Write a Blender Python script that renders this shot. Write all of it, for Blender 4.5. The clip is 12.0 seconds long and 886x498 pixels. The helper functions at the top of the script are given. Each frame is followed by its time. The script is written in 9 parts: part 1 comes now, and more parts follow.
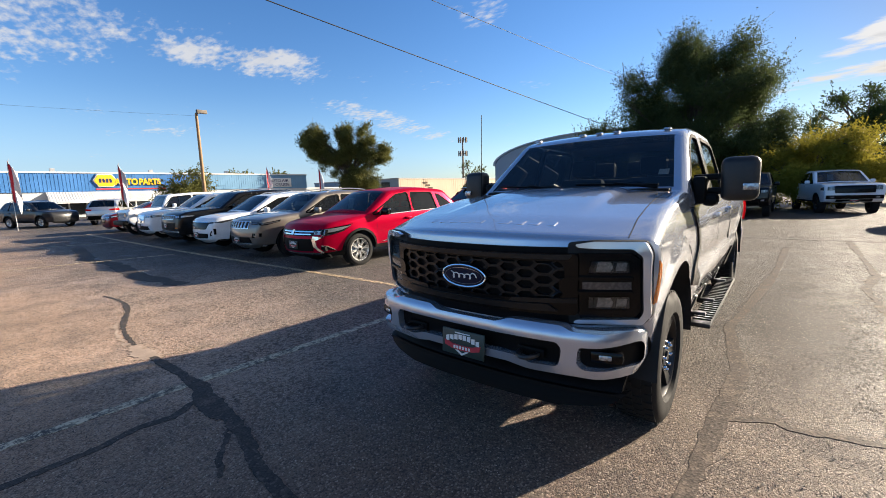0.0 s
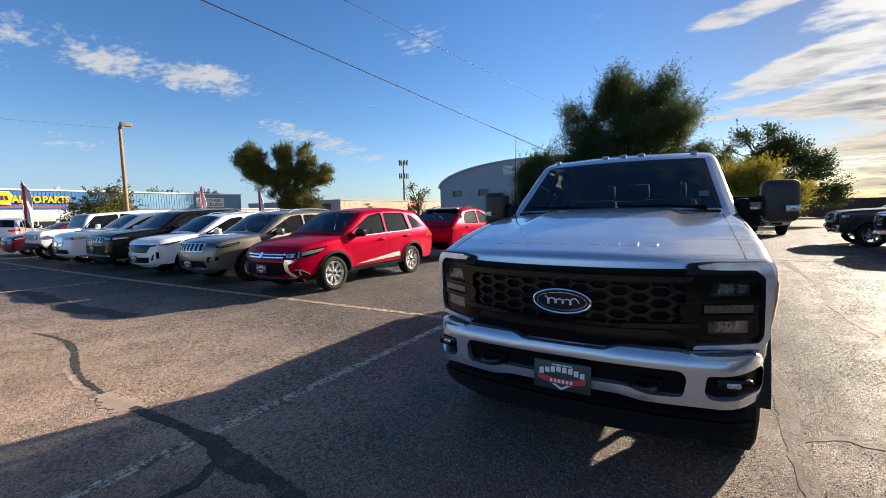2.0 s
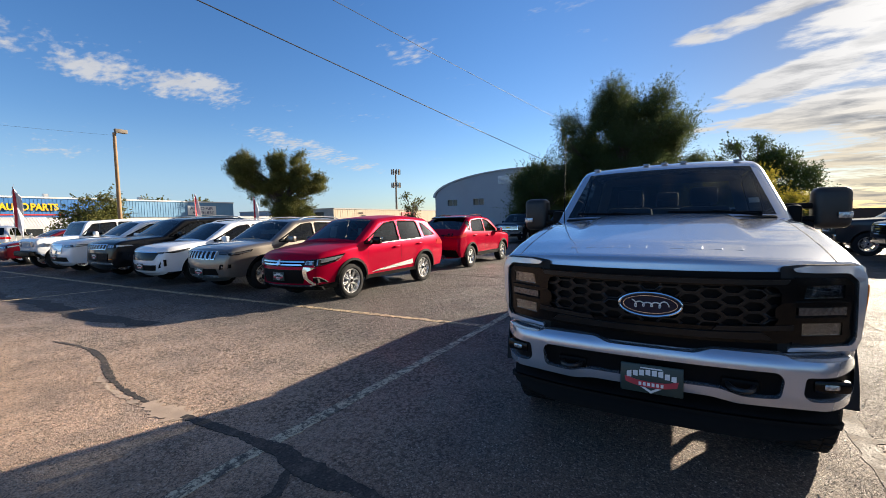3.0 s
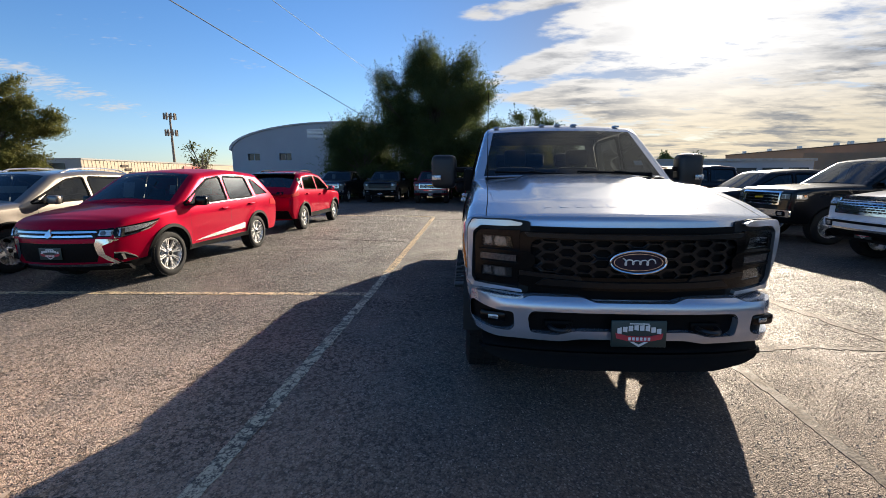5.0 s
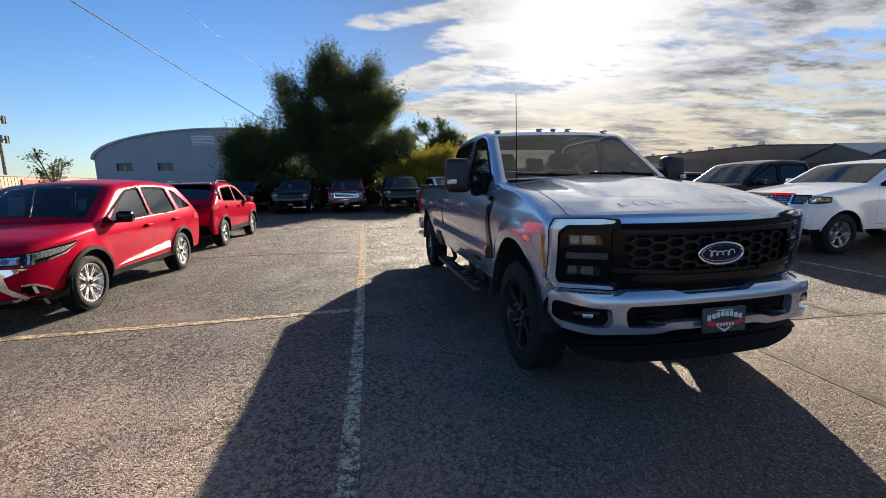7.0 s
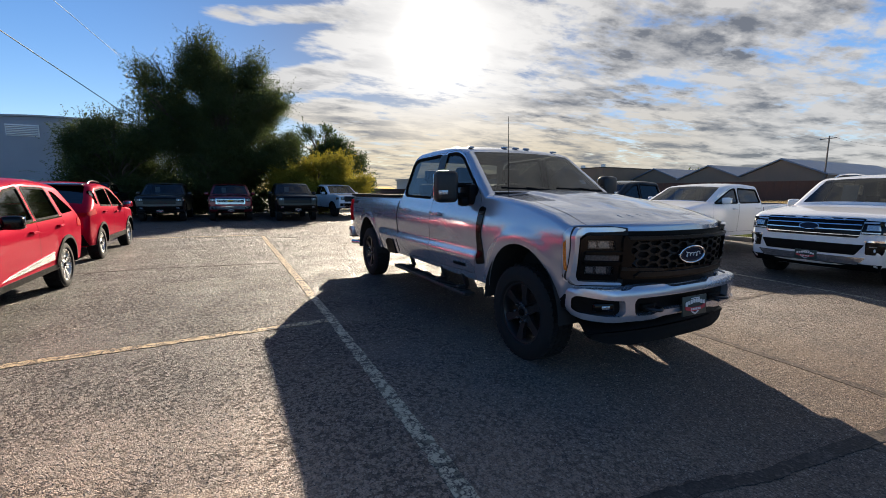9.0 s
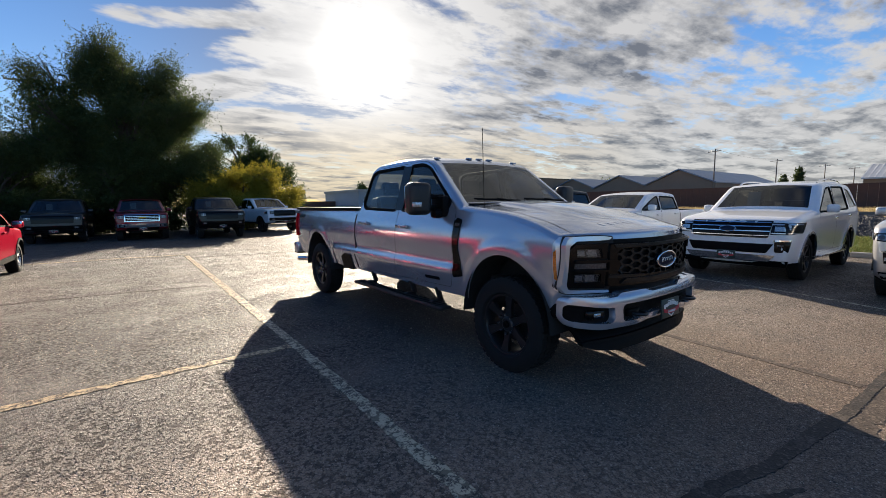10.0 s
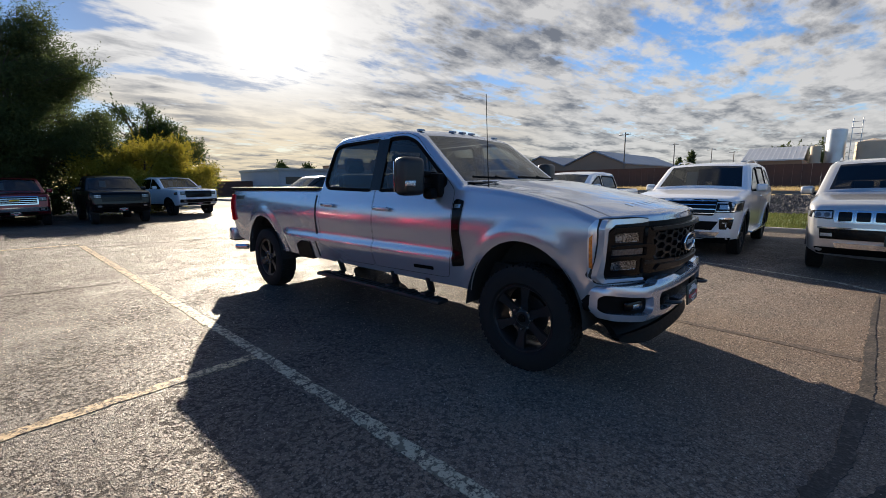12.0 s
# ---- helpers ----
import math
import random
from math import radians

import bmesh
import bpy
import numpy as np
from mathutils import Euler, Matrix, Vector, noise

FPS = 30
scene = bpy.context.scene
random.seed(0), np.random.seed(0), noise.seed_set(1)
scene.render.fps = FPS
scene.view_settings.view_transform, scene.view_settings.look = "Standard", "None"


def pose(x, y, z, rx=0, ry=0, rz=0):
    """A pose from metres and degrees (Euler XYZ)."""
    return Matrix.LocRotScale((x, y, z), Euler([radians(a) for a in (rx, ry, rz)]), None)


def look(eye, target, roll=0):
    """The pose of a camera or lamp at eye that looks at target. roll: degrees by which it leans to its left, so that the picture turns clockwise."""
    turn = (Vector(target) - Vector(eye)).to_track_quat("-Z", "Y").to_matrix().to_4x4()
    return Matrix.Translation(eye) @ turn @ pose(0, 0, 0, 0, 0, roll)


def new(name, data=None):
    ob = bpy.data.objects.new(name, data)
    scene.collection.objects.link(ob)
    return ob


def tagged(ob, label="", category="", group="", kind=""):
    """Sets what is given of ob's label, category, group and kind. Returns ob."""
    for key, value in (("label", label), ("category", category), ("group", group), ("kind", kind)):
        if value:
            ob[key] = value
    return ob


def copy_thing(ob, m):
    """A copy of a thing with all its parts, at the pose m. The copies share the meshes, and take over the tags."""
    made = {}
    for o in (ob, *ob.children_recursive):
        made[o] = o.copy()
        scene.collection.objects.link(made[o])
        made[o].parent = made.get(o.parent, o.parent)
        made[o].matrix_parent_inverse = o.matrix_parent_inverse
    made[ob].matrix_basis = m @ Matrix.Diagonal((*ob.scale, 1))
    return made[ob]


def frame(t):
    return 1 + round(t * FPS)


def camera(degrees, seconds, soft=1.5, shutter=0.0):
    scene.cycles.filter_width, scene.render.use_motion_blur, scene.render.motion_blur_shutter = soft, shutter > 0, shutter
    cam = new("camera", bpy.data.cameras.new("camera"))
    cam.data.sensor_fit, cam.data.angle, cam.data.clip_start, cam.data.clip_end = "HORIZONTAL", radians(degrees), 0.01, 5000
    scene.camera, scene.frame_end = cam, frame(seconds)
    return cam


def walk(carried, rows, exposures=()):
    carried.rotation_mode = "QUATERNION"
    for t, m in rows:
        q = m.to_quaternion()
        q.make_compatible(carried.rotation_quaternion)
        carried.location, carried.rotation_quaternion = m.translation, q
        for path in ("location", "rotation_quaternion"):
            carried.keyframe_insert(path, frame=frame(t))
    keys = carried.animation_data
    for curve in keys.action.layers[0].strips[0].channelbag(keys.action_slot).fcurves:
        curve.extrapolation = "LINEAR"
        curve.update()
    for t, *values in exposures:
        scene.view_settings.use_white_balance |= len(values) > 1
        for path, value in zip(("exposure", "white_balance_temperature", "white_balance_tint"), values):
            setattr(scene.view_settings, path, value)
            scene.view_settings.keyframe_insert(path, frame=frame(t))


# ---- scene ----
cam = camera(93.4, 12.0, 0.8)
PATH = [
    (0, (0.231, 0.217, 1.558), (-1.052, 1.725, 1.282), -1.8),
    (0.5, (0.07, 0.137, 1.543), (-1.139, 1.71, 1.285), -1.0),
    (1, (-0.104, 0.015, 1.562), (-1.213, 1.663, 1.328), -1.1),
    (1.5, (-0.374, -0.032, 1.542), (-1.434, 1.651, 1.335), -1.4),
    (2, (-0.641, -0.098, 1.556), (-1.692, 1.594, 1.377), -1.3),
    (2.5, (-0.879, -0.272, 1.552), (-1.92, 1.429, 1.402), -0.9),
    (3, (-1.116, -0.387, 1.535), (-2.128, 1.332, 1.399), -1.1),
    (3.5, (-1.468, -0.37, 1.564), (-2.329, 1.426, 1.389), -2.5),
    (3.7, (-1.555, -0.38, 1.571), (-2.307, 1.462, 1.365), -1.9),
    (5.3, (-2.404, -0.184, 1.517), (-2.446, 1.785, 1.168), -0.2),
    (5.5, (-2.501, -0.161, 1.51), (-2.479, 1.81, 1.171), -0.2),
    (6, (-2.754, -0.139, 1.521), (-2.532, 1.823, 1.201), -0.2),
    (6.5, (-3.03, -0.076, 1.503), (-2.698, 1.87, 1.181), -1.1),
    (6.7, (-3.194, -0.027, 1.502), (-2.877, 1.923, 1.187), -1.4),
    (8.3, (-4.235, -0.005, 1.535), (-3.558, 1.857, 1.263), 0.3),
    (8.5, (-4.374, 0.064, 1.537), (-3.623, 1.897, 1.266), 0.4),
    (9, (-4.583, 0.12, 1.52), (-3.696, 1.892, 1.251), 0.4),
    (9.5, (-4.813, 0.211, 1.511), (-3.791, 1.911, 1.255), 0.4),
    (10, (-4.905, 0.479, 1.529), (-3.732, 2.084, 1.312), -0.6),
    (10.5, (-5.002, 0.646, 1.557), (-3.719, 2.165, 1.333), 0.3),
    (11, (-5.125, 0.904, 1.557), (-3.773, 2.35, 1.272), 0.8),
    (11.5, (-5.149, 1.084, 1.546), (-3.753, 2.48, 1.225), -0.1),
    (12, (-5.056, 1.348, 1.523), (-3.625, 2.709, 1.209), -0.6),
]
walk(cam, [(t, look(eye, target, roll)) for t, eye, target, roll in PATH], [(0.0, 0.50), (1.0, 0.43), (2.5, 0.33), (3.5, 0.34), (5.5, 0.35), (6.5, 0.31), (8.5, 0.22), (9.5, 0.18), (12.0, 0.20)])

# ---- light: low sun ahead of the truck's tail, broken cloud towards it ----
SUN_AZ, SUN_EL = 26.0, 17.8
SUN_DIR = Vector((math.sin(radians(SUN_AZ)) * math.cos(radians(SUN_EL)),
                  math.cos(radians(SUN_AZ)) * math.cos(radians(SUN_EL)), math.sin(radians(SUN_EL))))
sun = new("sun", bpy.data.lights.new("sun", "SUN"))
sun.data.energy, sun.data.angle, sun.data.color = 11.0, radians(0.55), (1.0, 0.86, 0.68)
sun.matrix_world = look(SUN_DIR * 200, (0, 0, 0))


def build_sky():
    world = bpy.data.worlds.new("sky")
    scene.world = world
    world.use_nodes = True
    nt = world.node_tree
    nt.nodes.clear()
    N = nt.nodes.new

    def link(a, b):
        nt.links.new(a, b)

    def math_node(op, a, b=None, clamp=False):
        n = N("ShaderNodeMath")
        n.operation, n.use_clamp = op, clamp
        for i, v in enumerate((a, b)):
            if v is None:
                continue
            if isinstance(v, (int, float)):
                n.inputs[i].default_value = v
            else:
                link(v, n.inputs[i])
        return n.outputs[0]

    def dot(vec, d):
        n = N("ShaderNodeVectorMath")
        n.operation = "DOT_PRODUCT"
        link(vec, n.inputs[0])
        n.inputs[1].default_value = d
        return n.outputs["Value"]

    def noise_node(vec, scale, detail=6, rough=0.6, distort=0.0):
        n = N("ShaderNodeTexNoise")
        link(vec, n.inputs["Vector"])
        n.inputs["Scale"].default_value = scale
        n.inputs["Detail"].default_value = detail
        n.inputs["Roughness"].default_value = rough
        n.inputs["Distortion"].default_value = distort
        return n.outputs["Fac"]

    def ramp(fac, lo, hi, a=0.0, b=1.0):
        n = N("ShaderNodeMapRange")
        n.interpolation_type = "SMOOTHSTEP"
        link(fac, n.inputs["Value"])
        for k, v in (("From Min", lo), ("From Max", hi), ("To Min", a), ("To Max", b)):
            if isinstance(v, (int, float)):
                n.inputs[k].default_value = v
            else:
                link(v, n.inputs[k])
        return n.outputs["Result"]

    co = N("ShaderNodeTexCoord").outputs["Generated"]
    sep = N("ShaderNodeSeparateXYZ")
    link(co, sep.inputs[0])
    x, y, z = sep.outputs
    zz = math_node("ADD", math_node("MAXIMUM", z, 0.0), 0.11)
    comb = N("ShaderNodeCombineXYZ")
    link(math_node("DIVIDE", x, zz), comb.inputs[0])
    link(math_node("DIVIDE", y, zz), comb.inputs[1])
    flat = comb.outputs[0]
    mapping = N("ShaderNodeMapping")
    link(flat, mapping.inputs[0])
    mapping.inputs["Rotation"].default_value = (0, 0, radians(28))
    mapping.inputs["Scale"].default_value = (1.0, 1.75, 1.0)
    mapping.inputs["Location"].default_value = (1.3, 2.2, 0)
    vec = mapping.outputs[0]
    n1 = noise_node(vec, 0.80, 9, 0.60, 0.15)
    n2 = noise_node(vec, 0.28, 3, 0.5)
    n3 = noise_node(vec, 2.7, 7, 0.60, 0.1)
    n4 = noise_node(vec, 9.5, 4, 0.55, 0.0)
    body = math_node("ADD", math_node("MULTIPLY", n1, 0.40), math_node("MULTIPLY", n3, 0.44))
    body = math_node("ADD", body, math_node("MULTIPLY", n4, 0.16))
    body = math_node("ADD", body, math_node("MULTIPLY", math_node("SUBTRACT", n2, 0.5), 0.32))
    east = dot(co, (math.sin(radians(62)), math.cos(radians(62)), 0.0))
    n6 = noise_node(vec, 17.0, 3, 0.5, 0.0)
    ripple = math_node("MULTIPLY", math_node("SUBTRACT", n6, 0.5), ramp(east, 0.0, 0.5, 0.30, 0.0))
    body = math_node("ADD", body, ripple)
    low = math_node("SUBTRACT", ramp(east, 0.50, 0.70, 0.60, 0.375), math_node("MULTIPLY", ramp(z, 0.06, 0.26, 0.05, 0.0), ramp(east, 0.6, 0.85)))
    high = ramp(east, -0.05, 0.62, 0.565, 0.412)
    lift = ramp(z, 0.36, 0.52)
    thresh = math_node("ADD", math_node("MULTIPLY", high, lift), math_node("MULTIPLY", low, math_node("SUBTRACT", 1.0, lift)))

    def streaks(rows):
        """Long soft masks, each from one bearing and height to another, with its half width."""
        total = None
        for a1, e1, a2, e2, wide, amount in rows:
            p, q = (Vector((math.sin(radians(a)) * math.cos(radians(e)), math.cos(radians(a)) * math.cos(radians(e)), math.sin(radians(e)))) for a, e in ((a1, e1), (a2, e2)))
            c = ((p + q) / 2).normalized()
            along = (q - p).normalized()
            across = c.cross(along).normalized()
            u = dot(co, tuple(along / ((q - p).length / 2 + radians(wide))))
            v = dot(co, tuple(across / radians(wide)))
            mid = along.dot(c) / ((q - p).length / 2 + radians(wide))
            u = math_node("SUBTRACT", u, mid)
            d2 = math_node("ADD", math_node("MULTIPLY", u, u), math_node("MULTIPLY", v, v))
            got = ramp(d2, 0.0, 1.3, amount, 0.0)
            total = got if total is None else math_node("ADD", total, got)
        return total
    pale_rows = [(-96, 18, -70, 16.4, 3.6, 0.20), (-71, 15.8, -55, 15.2, 2.2, 0.19), (-90, 14.3, -77, 14.2, 1.5, 0.14), (-70, 18.6, -66.5, 18.1, 1.2, 0.11),
                 (-38, 22, -31, 21.6, 2.6, 0.13), (-28, 14.8, -25, 14.4, 1.3, 0.12), (-29.5, 12.9, -26.5, 12.6, 1.1, 0.13), (-56, 11.3, -37.5, 6.6, 1.6, 0.22),
                 (-3, 18.9, 14, 21.2, 1.4, 0.22), (2, 11.9, 14, 15, 1.8, 0.24), (-4, 9.0, 7, 10, 1.1, 0.20), (5, 9.3, 16, 10.5, 1.6, 0.22), (17, 18, 30, 19, 4.5, 0.12)]
    grey_rows = [(23, 10.0, 33, 10.8, 1.4, 0.8), (36, 11.0, 58, 11.8, 1.6, 0.8), (43, 16.4, 60, 15.3, 2.4, 0.6), (44, 19.5, 57, 19, 1.6, 0.4), (16, 8.4, 21, 8.1, 1.0, 0.6), (66, 18.5, 92, 17.5, 3.0, 0.35)]
    thresh = math_node("SUBTRACT", thresh, streaks(pale_rows))
    edge = math_node("ADD", thresh, ramp(east, 0.0, 0.5, 0.18, 0.13))
    cover = ramp(body, thresh, edge)
    # the same cloud a little nearer the sun: where it is thinner there, this side is lit
    shift = N("ShaderNodeVectorMath")
    shift.operation = "ADD"
    link(vec, shift.inputs[0])
    turn = Matrix.Rotation(radians(28), 2) @ Vector((math.sin(radians(SUN_AZ)), math.cos(radians(SUN_AZ))))
    shift.inputs[1].default_value = (0.10 * turn.x, 0.175 * turn.y, 0)
    s1 = noise_node(shift.outputs[0], 0.80, 9, 0.60, 0.15)
    s3 = noise_node(shift.outputs[0], 2.7, 7, 0.60, 0.1)
    rim = math_node("ADD", math_node("MULTIPLY", math_node("SUBTRACT", s1, n1), 0.40), math_node("MULTIPLY", math_node("SUBTRACT", s3, n3), 0.44))
    n5 = noise_node(vec, 1.5, 6, 0.6, 0.2)
    thick = math_node("MULTIPLY", ramp(body, math_node("ADD", thresh, 0.05), math_node("ADD", thresh, 0.19)), ramp(n5, 0.44, 0.62, 0.10, 0.95))
    thick = math_node("MULTIPLY", thick, ramp(east, 0.50, 0.75, 0.15, 1.0))
    grey = math_node("MULTIPLY", streaks(grey_rows), ramp(body, 0.38, 0.56))
    thick = math_node("ADD", thick, grey, True)
    thick = math_node("ADD", thick, math_node("MULTIPLY", rim, math_node("MULTIPLY", ramp(east, 0.30, 0.70, 1.5, 6.0), ramp(z, 0.08, 0.28, 0.45, 1.0))), True)
    sunward = math_node("MAXIMUM", dot(co, tuple(SUN_DIR)), 0.0)
    halo = math_node("POWER", sunward, 26.0)
    thick = math_node("MULTIPLY", thick, ramp(sunward, 0.965, 0.995, 1.0, 0.15))
    core = math_node("MULTIPLY", math_node("POWER", sunward, 800.0), ramp(body, 0.36, 0.58, 0.35, 1.3))

    sky = N("ShaderNodeTexSky")
    sky.sky_type, sky.sun_disc = "NISHITA", False
    sky.sun_elevation, sky.sun_rotation = radians(SUN_EL), radians(SUN_AZ)
    sky.air_density, sky.dust_density, sky.ozone_density = 1.0, 0.25, 2.0
    hue = N("ShaderNodeHueSaturation")
    hue.inputs["Saturation"].default_value = 1.24
    link(sky.outputs[0], hue.inputs["Color"])
    blue = N("ShaderNodeMix")
    blue.data_type, blue.blend_type = "RGBA", "MULTIPLY"
    blue.inputs["Factor"].default_value = 1.0
    link(hue.outputs[0], blue.inputs[6])
    blue.inputs[7].default_value = (0.93, 1.0, 1.22, 1)
    bg_sky = N("ShaderNodeBackground")
    # pale haze low down on the side away from the sun
    hz = math_node("MULTIPLY", ramp(z, 0.0, 0.22, 0.60, 0.0), ramp(sunward, 0.1, 0.75, 1.0, 0.0))
    hazy = N("ShaderNodeMix")
    hazy.data_type = "RGBA"
    link(hz, hazy.inputs["Factor"])
    link(blue.outputs[2], hazy.inputs[6])
    hazy.inputs[7].default_value = (2.5, 4.0, 6.0, 1)
    link(hazy.outputs[2], bg_sky.inputs[0])
    # thin high cloud takes most of the brightness from the sky round the sun
    veil = math_node("SUBTRACT", 1.0, math_node("MULTIPLY", math_node("POWER", sunward, 9.0), 0.72))
    link(math_node("MULTIPLY", veil, SKY_STRENGTH), bg_sky.inputs[1])

    # cloud: white where thin or turned to the sun, grey where thick
    mixc = N("ShaderNodeMix")
    mixc.data_type = "RGBA"
    link(thick, mixc.inputs["Factor"])
    warm = N("ShaderNodeMix")
    warm.data_type = "RGBA"
    link(math_node("MULTIPLY", ramp(z, 0.06, 0.24, 1.0, 0.0), ramp(sunward, 0.75, 0.97)), warm.inputs["Factor"])
    warm.inputs[6].default_value = (1.0, 0.98, 0.96, 1)
    warm.inputs[7].default_value = (1.0, 0.86, 0.64, 1)
    link(warm.outputs[2], mixc.inputs[6])
    mixc.inputs[7].default_value = (0.27, 0.285, 0.32, 1)
    bg_cloud = N("ShaderNodeBackground")
    link(mixc.outputs[2], bg_cloud.inputs[0])
    link(math_node("ADD", math_node("MULTIPLY", halo, 0.36), CLOUD_STRENGTH), bg_cloud.inputs[1])
    mix = N("ShaderNodeMixShader")
    link(math_node("MULTIPLY", cover, ramp(east, -0.2, 0.4, 0.80, 0.95)), mix.inputs[0])
    link(bg_sky.outputs[0], mix.inputs[1])
    link(bg_cloud.outputs[0], mix.inputs[2])
    # brightness of the veiled sun round its disc
    glow = N("ShaderNodeBackground")
    glow.inputs[0].default_value = (1.0, 0.95, 0.86, 1)
    link(math_node("ADD", math_node("MULTIPLY", core, 6.0), math_node("MULTIPLY", math_node("POWER", sunward, 60.0), 0.03)), glow.inputs[1])
    add = N("ShaderNodeAddShader")
    link(mix.outputs[0], add.inputs[0])
    link(glow.outputs[0], add.inputs[1])
    out = N("ShaderNodeOutputWorld")
    link(add.outputs[0], out.inputs[0])


SKY_STRENGTH, CLOUD_STRENGTH = 0.115, 0.58
build_sky()


# ---- materials ----
def mat_base(name):
    m = bpy.data.materials.new(name)
    m.use_nodes = True
    nt = m.node_tree
    bsdf = nt.nodes["Principled BSDF"]
    return m, nt, bsdf


def tex_noise(nt, scale, detail=4, rough=0.55, coord="Object", vec=None):
    if vec is None:
        vec = nt.nodes.new("ShaderNodeTexCoord").outputs[coord]
    n = nt.nodes.new("ShaderNodeTexNoise")
    n.inputs["Scale"].default_value, n.inputs["Detail"].default_value = scale, detail
    n.inputs["Roughness"].default_value = rough
    nt.links.new(vec, n.inputs["Vector"])
    return n.outputs["Fac"]


def tex_map(nt, fac, lo, hi, a=0.0, b=1.0):
    n = nt.nodes.new("ShaderNodeMapRange")
    nt.links.new(fac, n.inputs["Value"])
    for k, v in (("From Min", lo), ("From Max", hi), ("To Min", a), ("To Max", b)):
        n.inputs[k].default_value = v
    return n.outputs["Result"]


def tex_mix(nt, fac, a, b, blend="MIX"):
    n = nt.nodes.new("ShaderNodeMix")
    n.data_type, n.blend_type = "RGBA", blend
    if isinstance(fac, (int, float)):
        n.inputs["Factor"].default_value = fac
    else:
        nt.links.new(fac, n.inputs["Factor"])
    for i, c in ((6, a), (7, b)):
        if isinstance(c, tuple):
            n.inputs[i].default_value = (*c[:3], 1)
        else:
            nt.links.new(c, n.inputs[i])
    return n.outputs[2]


def tex_bump(nt, bsdf, height, strength=0.3, dist=0.01):
    b = nt.nodes.new("ShaderNodeBump")
    b.inputs["Strength"].default_value, b.inputs["Distance"].default_value = strength, dist
    nt.links.new(height, b.inputs["Height"])
    nt.links.new(b.outputs[0], bsdf.inputs["Normal"])


def simple(name, color, rough=0.5, metal=0.0, vary=0.12, scale=9.0, bump=0.0, coat=0.0, grain=120.0, spec=0.5):
    """A plain surface with stains at one scale and grain at another."""
    m, nt, b = mat_base(name)
    big = tex_noise(nt, scale, 4)
    fine = tex_noise(nt, grain, 3)
    dark = tuple(c * (1 - vary) for c in color)
    light = tuple(min(1, c * (1 + vary)) for c in color)
    c1 = tex_mix(nt, tex_map(nt, big, 0.3, 0.7), dark, light)
    c2 = tex_mix(nt, tex_map(nt, fine, 0.35, 0.65, 0.0, 0.25), c1, dark)
    nt.links.new(c2, b.inputs["Base Color"])
    b.inputs["Metallic"].default_value = metal
    b.inputs["Specular IOR Level"].default_value = spec
    nt.links.new(tex_map(nt, big, 0.3, 0.7, max(0.02, rough * 0.85), min(1, rough * 1.15)), b.inputs["Roughness"])
    b.inputs["Coat Weight"].default_value = coat
    b.inputs["Coat Roughness"].default_value = 0.04
    if bump:
        tex_bump(nt, b, fine, bump, 0.004)
    return m


def paint(name, color, metal=0.55, rough=0.34, dirt=0.10, coat=1.0, spec=0.2, sheen=0.03):
    """Car paint: flake under clear coat, a film of road dust in soft patches."""
    m, nt, b = mat_base(name)
    flake = tex_noise(nt, 900.0, 1)
    dust = tex_noise(nt, 2.6, 5)
    c1 = tex_mix(nt, tex_map(nt, flake, 0.3, 0.7), tuple(c * 0.9 for c in color), tuple(min(1, c * 1.1) for c in color))
    c2 = tex_mix(nt, tex_map(nt, dust, 0.45, 0.8, 0.0, dirt), c1, (0.30, 0.27, 0.23))
    nt.links.new(c2, b.inputs["Base Color"])
    b.inputs["Metallic"].default_value = metal
    b.inputs["Specular IOR Level"].default_value = spec
    nt.links.new(tex_map(nt, dust, 0.3, 0.8, rough * 0.96, rough * 1.08), b.inputs["Roughness"])
    b.inputs["Coat Weight"].default_value = coat
    nt.links.new(tex_map(nt, dust, 0.3, 0.8, sheen, sheen * 1.6), b.inputs["Coat Roughness"])
    return m


def glass(name, tint, gloss=1.0):
    """Thin pane: tinted see-through with a mirror-like face."""
    m, nt, b = mat_base(name)
    nt.nodes.remove(b)
    tr = nt.nodes.new("ShaderNodeBsdfTransparent")
    tr.inputs[0].default_value = (*tint, 1)
    gl = nt.nodes.new("ShaderNodeBsdfGlossy")
    gl.inputs["Roughness"].default_value = 0.03
    gl.inputs[0].default_value = (0.9, 0.93, 0.95, 1)
    fr = nt.nodes.new("ShaderNodeFresnel")
    fr.inputs[0].default_value = 1.5
    grime = tex_noise(nt, 3.0, 4)
    add = nt.nodes.new("ShaderNodeMath")
    add.operation, add.use_clamp = "MULTIPLY_ADD", True
    nt.links.new(fr.outputs[0], add.inputs[0])
    add.inputs[1].default_value = 1.05 * gloss
    nt.links.new(tex_map(nt, grime, 0.4, 0.8, 0.0, 0.012), add.inputs[2])
    mx = nt.nodes.new("ShaderNodeMixShader")
    nt.links.new(add.outputs[0], mx.inputs[0])
    nt.links.new(tr.outputs[0], mx.inputs[1])
    nt.links.new(gl.outputs[0], mx.inputs[2])
    nt.links.new(mx.outputs[0], nt.nodes["Material Output"].inputs[0])
    return m


